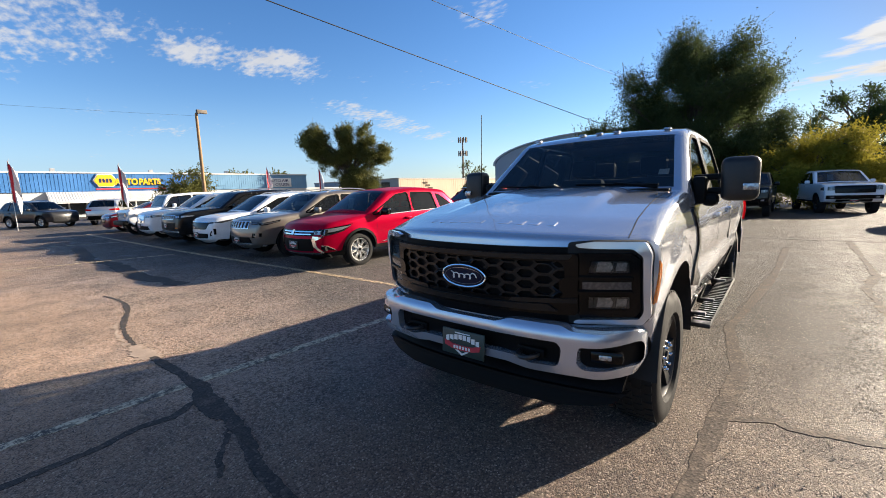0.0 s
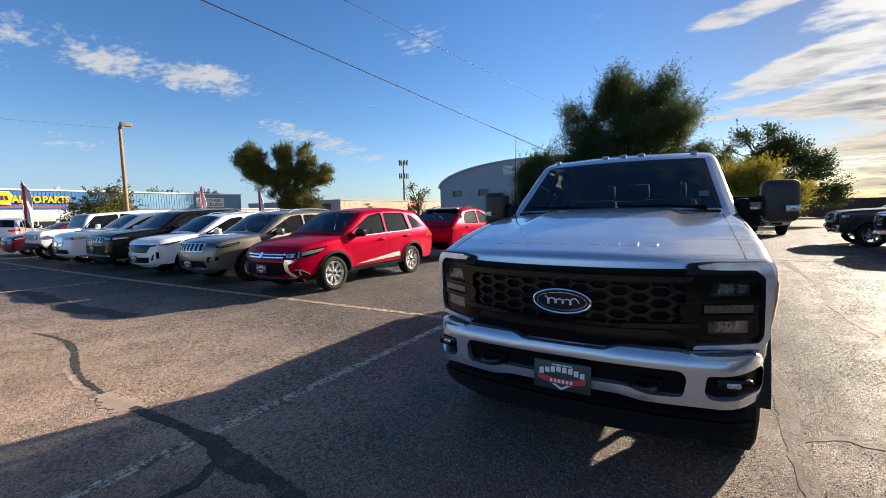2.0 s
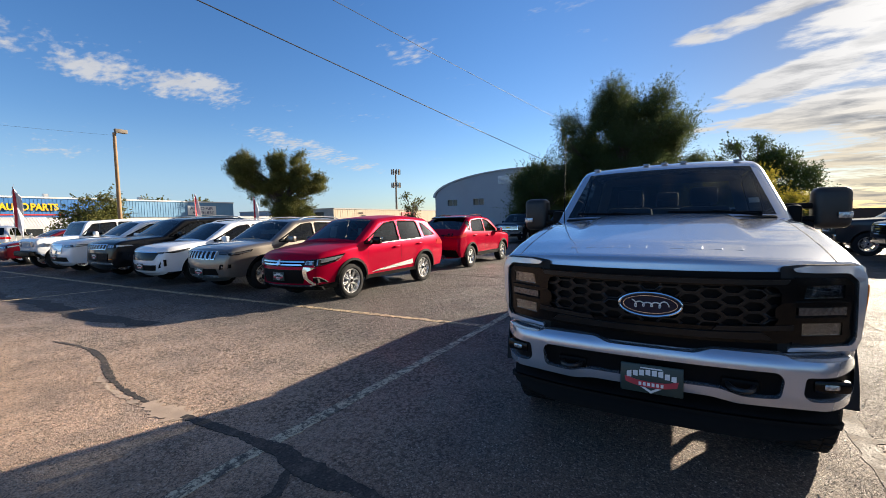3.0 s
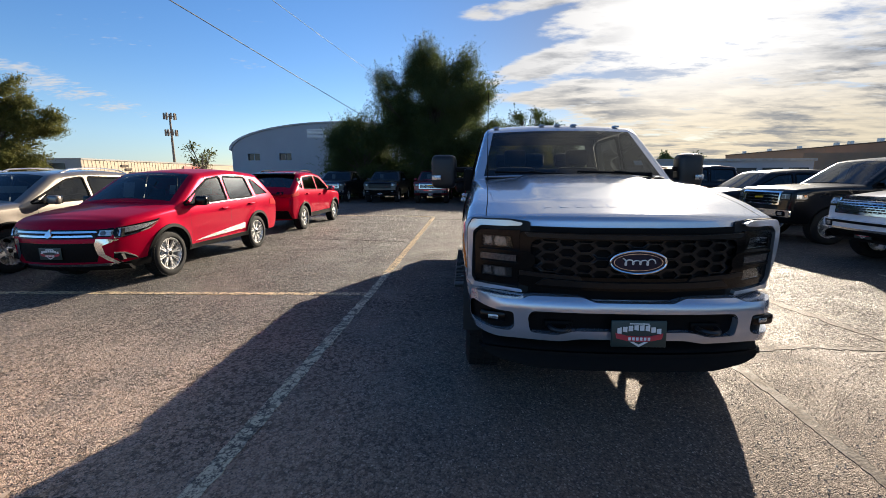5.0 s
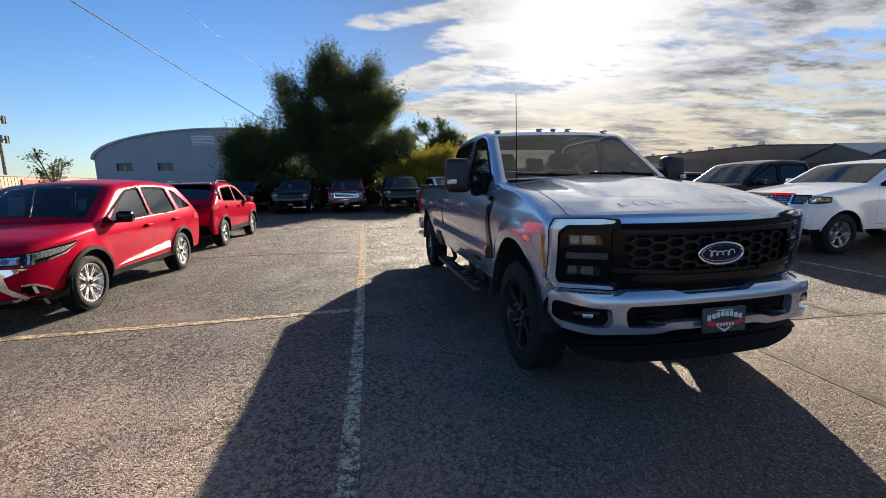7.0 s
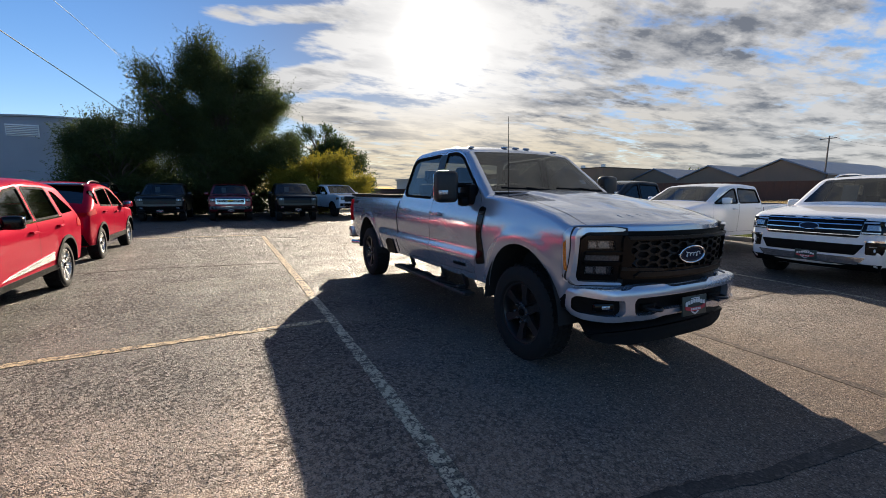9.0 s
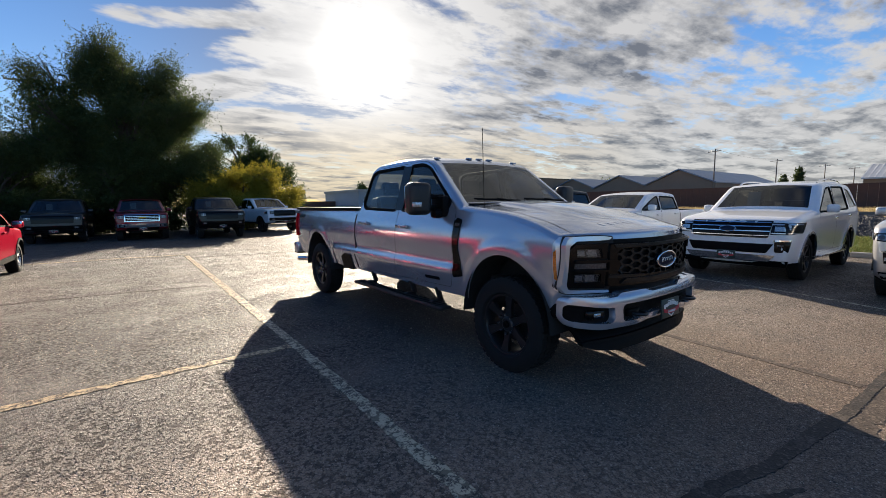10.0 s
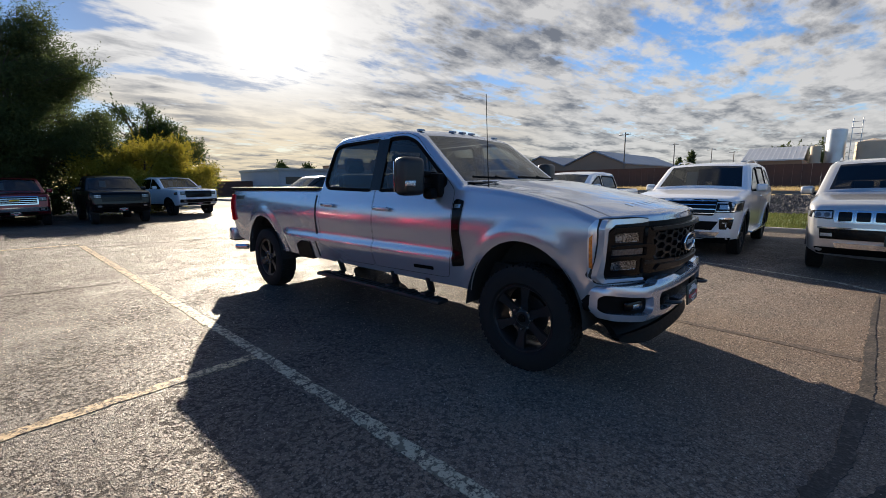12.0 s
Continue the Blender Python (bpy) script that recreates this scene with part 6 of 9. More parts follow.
def tree(name, x, y, blobs, leaves, leaf, material, label, seed, category="tree", trunk_r=0.28, clump=0.42, limbs=26, trunk_top=0.55, group="", shell=0.55, gaps=-0.06, rise=0.25):
    rng = np.random.default_rng(seed)
    root = thing(name, pose(x, y, -0.05), label, category, group)
    top = max(b[2] + b[5] for b in blobs)
    # break the crown into many smaller tufts
    tufts = []
    for b in blobs:
        tufts.append((b[0], b[1], b[2], b[3] * 0.72, b[4] * 0.72, b[5] * 0.72))
        k = max(6, int(9 * (b[3] * b[5]) ** 0.5 / 1.6))
        for _ in range(k):
            d0 = rng.normal(size=3)
            d0 /= np.linalg.norm(d0)
            f0 = rng.uniform(0.26, 0.46)
            tufts.append((b[0] + d0[0] * b[3] * 0.74, b[1] + d0[1] * b[4] * 0.74, b[2] + d0[2] * b[5] * 0.74, b[3] * f0, b[4] * f0, b[5] * f0 * 1.25))
    blobs = [q for q in tufts if q[2] + q[5] * 0.3 > 0.2]
    # clump centres near the skin of the crown, with gaps between them
    nc = max(30, leaves // 70)
    vol = np.array([b[3] * b[4] * b[5] for b in blobs])
    pick = rng.choice(len(blobs), nc * 2, p=vol / vol.sum())
    d = rng.normal(size=(nc * 2, 3))
    d /= np.linalg.norm(d, axis=1)[:, None]
    rad = shell + (1 - shell) * rng.random(nc * 2) ** 0.6
    rad *= 1 + 0.12 * rng.normal(size=nc * 2)
    bl = np.array(blobs)[pick]
    C = bl[:, :3] + d * rad[:, None] * bl[:, 3:6]
    keep = np.array([noise.noise(Vector(c) * 0.62 + Vector((seed, 0, 0))) for c in C]) > gaps
    C = C[keep & (C[:, 2] > 0.15)][:nc]
    # limbs
    tub = [tube_path([(0, 0, 0), (0.06, 0.03, top * trunk_top * 0.5), (-0.05, 0.05, top * trunk_top), (0.1, 0, top * 0.85)], trunk_r, trunk_r * 0.18, 9)]
    ends = C[rng.choice(len(C), min(limbs, len(C)), replace=False)]
    for e in ends:
        z0 = min(e[2] * 0.75, top * trunk_top) * rng.uniform(0.35, 1.0)
        a = np.array([0.0, 0.0, z0])
        m1 = a + (e - a) * 0.45 + np.array([0, 0, 0.12 * np.linalg.norm(e - a)]) + rng.normal(0, 0.15, 3)
        tub.append(tube_path([tuple(a), tuple(m1), tuple(e)], trunk_r * 0.36, 0.02, 6))
        for _ in range(3):
            t = e + rng.normal(0, clump * 1.6, 3)
            tub.append(tube_path([tuple(m1 * 0.4 + e * 0.6), tuple((e + t) / 2), tuple(t)], 0.03, 0.008, 4))
    mesh_ob("trunk", *join(*tub), M["bark"], root)
    # leaves: two thirds fill the clumps, the rest line twigs that stand out of the crown
    n = leaves
    twig = np.arange(n) // 26
    out_of = twig % 3 == 0
    nt = int(twig[-1]) + 1
    c = np.where(out_of[:, None], C[rng.integers(0, len(C), nt)][twig], C[rng.integers(0, len(C), n)])
    P = c + rng.normal(0, clump, (n, 3)) * np.array([1, 1, 0.62])
    way = c - np.array([0, 0, top * 0.40])
    way /= np.maximum(1e-6, np.linalg.norm(way, axis=1))[:, None]
    way[:, 2] += rise
    way += rng.normal(0, 0.55, (nt, 3))[twig]
    along = (rng.random(n) ** 0.8)[:, None] * (clump * rng.uniform(0.9, 2.1, nt))[twig][:, None]
    P = np.where(out_of[:, None], c + way * along + rng.normal(0, 0.16 * clump, (n, 3)) * (1.25 - along / (2.6 * clump)), P)
    a = rng.normal(size=(n, 3))
    a /= np.linalg.norm(a, axis=1)[:, None]
    b = np.cross(a, rng.normal(size=(n, 3)))
    b /= np.linalg.norm(b, axis=1)[:, None]
    s = leaf * rng.uniform(0.6, 1.35, n)[:, None]
    V = np.stack([P - a * s, P + b * s * 0.45, P + a * s, P - b * s * 0.45], 1)
    V[:, :, 2] = np.maximum(V[:, :, 2], 0.05)
    mesh_ob("crown", V.reshape(-1, 3), np.arange(4 * n).reshape(n, 4), material, root, smooth=False)
    return root


M["leaf_dark"] = leaf_mat("leaf_dark", (0.058, 0.082, 0.030), (0.120, 0.150, 0.054), 0.45)
M["leaf_mid"] = leaf_mat("leaf_mid", (0.045, 0.075, 0.022), (0.095, 0.125, 0.035), 0.32)
M["leaf_yellow"] = leaf_mat("leaf_yellow", (0.25, 0.22, 0.026), (0.40, 0.34, 0.05), 0.42)
M["leaf_olive"] = leaf_mat("leaf_olive", (0.095, 0.115, 0.034), (0.22, 0.20, 0.06), 0.4)

tree("large_tree", -5.0, 31.5, [(0.0, 0, 6.4, 3.4, 3.2, 2.6), (-2.5, -0.3, 8.0, 1.7, 1.8, 1.8), (-0.3, 0.2, 9.2, 1.7, 1.9, 2.0), (0.7, 0.2, 8.7, 1.5, 1.7, 1.7), (1.6, 0.2, 8.8, 1.5, 1.7, 1.7), (2.9, 0.2, 7.1, 1.6, 2.0, 1.9), (3.2, 0.2, 5.0, 1.6, 1.8, 1.8), (-3.0, -0.2, 6.0, 1.6, 1.9, 1.8), (-0.3, -0.8, 3.6, 3.8, 2.6, 2.1), (2.3, 0, 3.4, 2.2, 2.2, 1.8)],
     480000, 0.047, M["leaf_dark"], "large dark green leafy tree behind parked trucks", 3, trunk_r=0.36, limbs=70, clump=0.34, gaps=-0.10, shell=0.45, rise=0.25)
tree("spreading_tree", -10.6, 31.0, [(0.2, 0, 4.2, 2.0, 2.0, 1.9), (-1.4, 0, 3.2, 1.5, 1.6, 1.5), (1.5, -0.2, 5.2, 1.6, 1.7, 1.7), (0.6, 0, 1.6, 2.6, 1.8, 1.5)],
     190000, 0.048, M["leaf_dark"], "lower green leafy tree with upright shoots", 4, trunk_r=0.22, limbs=36, clump=0.32, gaps=-0.10, rise=0.5)
tree("undergrowth", -8.0, 32.5, [(0, 0, 1.6, 4.0, 1.2, 1.9), (5.0, 0.4, 1.7, 3.4, 1.2, 1.9), (-3.6, 0.2, 1.5, 2.2, 1.2, 1.6)], 42000, 0.11, M["leaf_dark"], "dense dark shrubs under the trees", 14, "shrub", trunk_r=0.10, limbs=16, shell=0.2)
tree("yellow_shrub", 0.9, 30.5, [(0, 0, 2.5, 2.5, 2.0, 1.85), (1.5, -0.2, 2.1, 1.8, 1.7, 1.7), (-1.8, 0.2, 2.2, 1.8, 1.7, 1.8), (0.2, -0.2, 1.1, 3.0, 1.9, 1.1)],
     150000, 0.050, M["leaf_yellow"], "rounded shrub with bright yellow autumn leaves", 5, "shrub", trunk_r=0.13, clump=0.26, limbs=22)
tree("open_tree", 3.7, 41.7, [(-0.6, 0, 5.9, 2.0, 2.0, 1.7), (-2.6, 0, 5.0, 1.3, 1.6, 1.4), (1.2, 0, 5.4, 1.6, 1.6, 1.5), (2.7, 0, 3.9, 1.4, 1.6, 1.3), (3.5, 0, 2.2, 1.1, 1.4, 1.3), (0.6, 0, 3.0, 2.6, 1.8, 1.4), (-2.2, 0, 2.8, 1.5, 1.6, 1.5)],
     80000, 0.070, M["leaf_mid"], "green tree with an open ragged crown", 6, trunk_r=0.25, limbs=46, clump=0.30, gaps=-0.04)
tree("street_tree", -54.3, 42.2, [(-2.9, -3.5, 9.5, 2.38, 2.38, 2.55), (-0.5, -0.1, 10.7, 1.67, 1.67, 2.02), (1.6, 2.4, 10.4, 1.67, 1.67, 1.94), (3.1, 4.2, 7.9, 1.41, 1.41, 2.02), (-0.8, -0.5, 8.0, 1.94, 1.94, 2.29), (1.4, 2.3, 6.7, 2.11, 2.11, 2.29), (-2.0, -2.1, 6.3, 1.76, 1.76, 1.94), (-0.1, 0.4, 4.1, 2.29, 2.29, 1.94), (1.6, 2.5, 3.7, 1.76, 1.76, 1.58)],
     190000, 0.095, M["leaf_olive"], "broad green street tree with several rounded crowns", 7, trunk_r=0.42, clump=0.40, limbs=44, shell=0.3, gaps=-0.16, rise=0.15)
tree("store_tree", -44, 15.0, [(0, 0, 2.7, 1.6, 2.3, 1.5), (0, 1.0, 3.2, 1.2, 1.4, 1.2), (0, -0.6, 1.5, 1.6, 2.6, 1.3)], 11000, 0.10, M["leaf_olive"], "small ragged green tree in front of the store", 8, trunk_r=0.12, clump=0.38, limbs=24)
tree("thin_tree", -33, 46, [(0, 0, 3.2, 2.6, 2.0, 1.9)], 1500, 0.12, M["leaf_olive"], "small thin-leaved tree with bare twigs", 9, trunk_r=0.15, clump=0.3, limbs=40)
for k, (tx, ty, hh) in enumerate(((28.0, 69.5, 5.6), (32.0, 67.5, 5.0))):
    tree("far_tree", tx, ty, [(0, 0, hh * 0.6, 1.5, 1.5, hh * 0.36)], 7000, 0.15, M["leaf_mid"], "small round tree far off", 20 + k, trunk_r=0.12, limbs=8, group="far trees", clump=0.3, shell=0.2, gaps=-0.2)
for k, (tx, ty, r, hh) in enumerate(((108, 30.5, 0.55, 7.2), (110, 28.5, 0.6, 8.0), (112, 12, 4.5, 8.6), (110, 6, 4.0, 8.4), (104, 72, 4.0, 8.2))):
    tree("far_tree", tx, ty, [(0, 0, hh * 0.58, r, r, hh * 0.42)], 6000, 0.20, M["leaf_dark"], "dark tree far behind the sheds", 30 + k, trunk_r=0.15, limbs=8, group="far trees", clump=0.28 if r < 1 else 0.6, shell=0.2, gaps=-0.3)
for k in range(5):
    tree("far_tree", -76 - 3 * (k % 2), 26 + 4.0 * k, [(0, 0, 4.3, 2.6, 2.8, 1.3)], 7000, 0.16, M["leaf_olive"], "tree line showing over the store roof", 50 + k, trunk_r=0.15, limbs=6, group="far trees", clump=0.4, shell=0.2)


# ---- the silver pickup ----
def hero_hood(y, u):
    """Raised middle of the bonnet with a valley to either side."""
    smooth = lambda q: np.clip(q, 0, 1) ** 2 * (3 - 2 * np.clip(q, 0, 1))
    k = smooth((y - 0.62) / 0.70) * smooth((1.68 - y) / 0.12)
    a = np.abs(u)
    return k * (0.030 * smooth((0.64 - a) / 0.12))


HERO = dict(
    L=6.72, W=2.03, R=0.43, hubs=(1.05, 5.50), arch=0.525, archz=0.64, sill=0.585, belt=(1.36, 1.40), tumble=0.275, tuck=0.0, round=(0.016, 1.12, 0.10), barrel=0.022, crease=0.82, flare=0.018, lip=0.075, r=0.055,
    taper=(0.03, 0.55, 0.02, 0.5), bow=(0.0, 0.03, 0.02), plan=(0.29, 0.45, 1.15, 2.4), step=0.045, grip=1.2, paint="silver", rim_mat="black_alloy", rim=0.275, tw=0.275, spokes=6, fat=0.045, lugs=8, inset=0.03,
    outline=[(0.50, 0.70), (0.455, 0.80, 0.02), (0.438, 1.222, 0.012), (0.452, 1.272, 0.018), (0.67, 1.352, 0.06), (1.0, 1.430, 0.16), (1.33, 1.474, 0.16), (1.66, 1.502, 0.02),
             (1.70, 1.50, 0.01), (2.36, 2.02, 0.10), (2.62, 2.07, 0.15), (3.1, 2.085, 0.2), (3.68, 2.06, 0.12), (3.82, 1.99, 0.08), (3.97, 1.47, 0.02), (4.03, 1.465, 0.01), (6.68, 1.465, 0.03), (6.72, 1.38, 0.03), (6.72, 0.70)],
    cowl=(1.70, 1.50), ws_top=(2.36, 2.02), rw_top=(3.82, 1.99), rw_bot=(3.97, 1.47), nose=1.25, tail_top=1.46, cab_end=3.96,
    open_bed=(3.99, 6.67), bed_z=1.46,
    doors=[[(1.80, 0.66), (2.875, 0.64), (2.875, 1.45), (2.86, 2.02), (2.52, 2.03), (2.36, 1.975), (1.76, 1.46), (1.76, 0.80)],
           [(2.885, 0.64), (3.66, 0.625), (3.92, 0.80), (3.95, 1.40), (3.82, 1.95), (3.66, 2.005), (2.87, 2.02), (2.885, 1.45)]],
    windows=[[(1.93, 1.475), (2.825, 1.455), (2.80, 1.98), (2.54, 1.98), (2.37, 1.92), (1.88, 1.53)],
             [(2.945, 1.455), (3.78, 1.475), (3.86, 1.54), (3.77, 1.92), (3.66, 1.965), (2.93, 1.98)]],
    handles=[(2.70, 1.265), (3.70, 1.275)], front_glass="pane_mid", side_glass="pane_mid", back_glass="pane_mid", hood=hero_hood, rows=(1.00, 1.90), seat_top=1.86, no_mirror=True, win_r=0.06,
    u=tuple(np.linspace(-1, 1, 81)),
)
truck, TB = build_car("pickup_truck", pose(-1.295, 2.10, 0, 0, 0, 1.1), HERO, "silver crew-cab heavy-duty pickup with black wheels and grille", "pickup truck")


def hero_front():
    B, root = TB, truck
    # dark backing of the grille between the lamps
    feature(root, "grille_backing", B, "front", rounded([(-0.93, 0.80), (0.93, 0.80), (0.93, 1.235), (-0.93, 1.235)], 0.03), "black_plastic", 0.012, 0.05, 0.06)
    # thick black surround, a bar below the badge, and a mesh of hexagons
    outer = [(-0.66, 0.865), (0.66, 0.865), (0.665, 1.205), (-0.665, 1.205)]
    inner = [(-0.56, 0.945), (0.56, 0.945), (0.60, 1.00), (0.60, 1.135), (0.57, 1.165), (-0.57, 1.165), (-0.60, 1.135), (-0.60, 1.00)]
    g = feature(root, "grille", B, "front", outer, "black_gloss", 0.055, 0.05, 0.06, holes=[rounded(inner, 0.02)], rnd=0.03)[0]
    hexes = []
    for c in range(-6, 7):
        for r in range(4):
            cx, cz = c * 0.0975, 0.962 + r * 0.0625 + (0.03125 if c % 2 else 0)
            if cz > 1.155:
                continue
            o = [(cx + 0.065 * math.cos(a), cz + 0.0361 * math.sin(a)) for a in np.arange(6) * math.pi / 3]
            i = [(cx + 0.050 * math.cos(a), cz + 0.0262 * math.sin(a)) for a in np.arange(6) * math.pi / 3]
            hexes.append(slab(o, [i], 0.2, B.front(0.038), B.front(0.0125), flip=True))
    part("mesh", weld(*join(*hexes), 0.0002), M["mesh_black"], g)
    lip = [(-0.57, 0.885), (0.57, 0.885), (0.52, 0.925), (0.20, 0.918), (-0.20, 0.918), (-0.52, 0.925)]
    feature(root, "grille_bar", B, "front", rounded(lip, 0.012), "mesh_black", 0.070, 0.05, 0.06, parent=g, label="gloss black lower bar")
    for sx in (-1, 1):
        step_bar = [(sx * 0.30, 0.925), (sx * 0.66, 0.935), (sx * 0.66, 0.962), (sx * 0.32, 0.950)]
        feature(root, "grille_step", B, "front", step_bar, "mesh_black", 0.062, 0.04, 0.06, parent=g)
    feature(root, "top_bar", B, "front", rounded([(-0.62, 1.175), (0.62, 1.175), (0.64, 1.20), (-0.64, 1.20)], 0.008), "mesh_black", 0.065, 0.04, 0.06, parent=g)
    # oval badge
    el = lambda a, b, n=32: [(a * math.cos(t), 1.043 + b * math.sin(t)) for t in np.linspace(0, 2 * math.pi, n, endpoint=False)]
    badge = feature(root, "badge", B, "front", el(0.150, 0.060), "blue_badge", 0.060, 0.05, 0.05, label="dark blue oval badge with a chrome rim")[0]
    ring = B.front(0.061)(np.array(el(0.158, 0.067, 48)))
    ring = [tuple(p) for p in ring]
    mesh_ob("badge_rim", *tube_path(ring + ring[:2], 0.0075, 0.0075, 8), M["chrome"], badge)
    feature(root, "badge_line", B, "front", el(0.139, 0.051), "chrome", 0.0625, 0.02, 0.05, holes=[el(0.1355, 0.0482)], parent=badge)
    # pale flowing ribbon across the emblem
    wave = [(-0.092 + 0.176 * t + 0.013 * math.sin(27 * t), 1.043 + (0.023 - 0.012 * math.sin(3.1 * t)) * math.cos(27 * t)) for t in np.linspace(0, 1, 72)]
    pts = [tuple(p) for p in B.front(0.0625)(np.array(wave))]
    mesh_ob("badge_ribbon", *tube_path(pts, 0.0036, 0.0036, 6), M["plate_white"], badge)
    # lamps: bright C-shaped bezel round a dark unit with two projectors
    for sx in (-1, 1):
        X = lambda pts: [(sx * a, b) for a, b in pts]
        ho = X([(0.645, 1.255), (0.66, 1.238), (0.74, 1.232), (0.900, 1.228), (0.944, 1.186), (0.950, 0.885), (0.928, 0.844), (0.645, 0.839), (0.635, 0.818), (0.945, 0.814), (0.977, 0.86), (0.980, 1.205), (0.950, 1.263), (0.72, 1.268)])
        v, f = slab(rounded(ho, 0.014), [], 0.03, B.front(0.052), B.front(-0.02), flip=True)
        lamp = part("headlamp", weld(v, f, 0.0004), M["drl"], root, "headlamp with a bright C-shaped bezel")
        gap = X([(0.60, 1.262), (0.60, 0.806), (0.946, 0.808), (0.980, 0.858), (0.983, 1.206), (0.952, 1.267), (0.72, 1.273)])
        v, f = slab(rounded(gap, 0.018), [], 0.03, B.front(0.012), B.front(-0.03), flip=True)
        mesh_ob("lamp_gap", v, f, M["under"], lamp)
        unit = X([(0.66, 0.852), (0.912, 0.856), (0.932, 0.89), (0.928, 1.168), (0.892, 1.202), (0.66, 1.208)])
        w1, w2 = X([(0.70, 1.098), (0.885, 1.098), (0.885, 1.166), (0.715, 1.166)]), X([(0.70, 0.90), (0.885, 0.90), (0.885, 0.968), (0.70, 0.968)])
        feature(root, "lamp_unit", B, "front", unit, "black_gloss", 0.035, 0.05, 0.04, holes=[w1, w2], parent=lamp)
        for wq in (w1, w2):
            zc = 1.132 if wq is w1 else 0.934
            feature(root, "reflector", B, "front", wq, "lamp", 0.010, 0.02, 0.02, parent=lamp, label="silvered reflector bowl")
            feature(root, "projector", B, "front", X([(0.735, zc - 0.026), (0.800, zc - 0.026), (0.812, zc), (0.800, zc + 0.026), (0.745, zc + 0.026)]), "lamp", 0.022, 0.02, 0.02, parent=lamp, label="clear projector lens")
            feature(root, "projector", B, "front", X([(0.822, zc - 0.022), (0.866, zc - 0.022), (0.872, zc + 0.022), (0.828, zc + 0.022)]), "lamp", 0.020, 0.02, 0.02, parent=lamp, label="clear projector lens")
            feature(root, "lens_cover", B, "front", inset(wq, 0.002), "lens_clear", 0.033, 0.004, 0.02, parent=lamp)
        brow = X([(0.575, 1.005), (0.60, 0.985), (0.905, 0.985), (0.905, 1.002), (0.66, 1.002), (0.66, 1.062), (0.905, 1.062), (0.905, 1.080), (0.61, 1.082), (0.575, 1.055)])
        feature(root, "lamp_brow", B, "front", rounded(brow, 0.012), "black_gloss", 0.06, 0.05, 0.05, parent=lamp)
        feature(root, "running_lamp", B, "front", X([(0.68, 1.012), (0.895, 1.012), (0.895, 1.052), (0.68, 1.052)]), "lamp_dark", 0.045, 0.03, 0.05, parent=lamp)
        am = [(0.474, 0.92), (0.494, 0.93), (0.494, 1.14), (0.474, 1.16)]
        v, f = slab(am, [], 0.04, B.side(0.011, sx), B.side(-0.03, sx), flip=sx < 0)
        mesh_ob("side_marker", v, f, M["amber"], lamp, "amber side marker")
        tr = [(0.452, 0.815), (0.506, 0.840), (0.506, 1.205), (0.466, 1.262), (0.452, 1.262)]
        v, f = slab(tr, [], 0.03, B.side(0.006, sx), B.side(-0.04, sx), flip=sx < 0)
        mesh_ob("bezel_side", v, f, M["drl"], lamp)


hero_front()


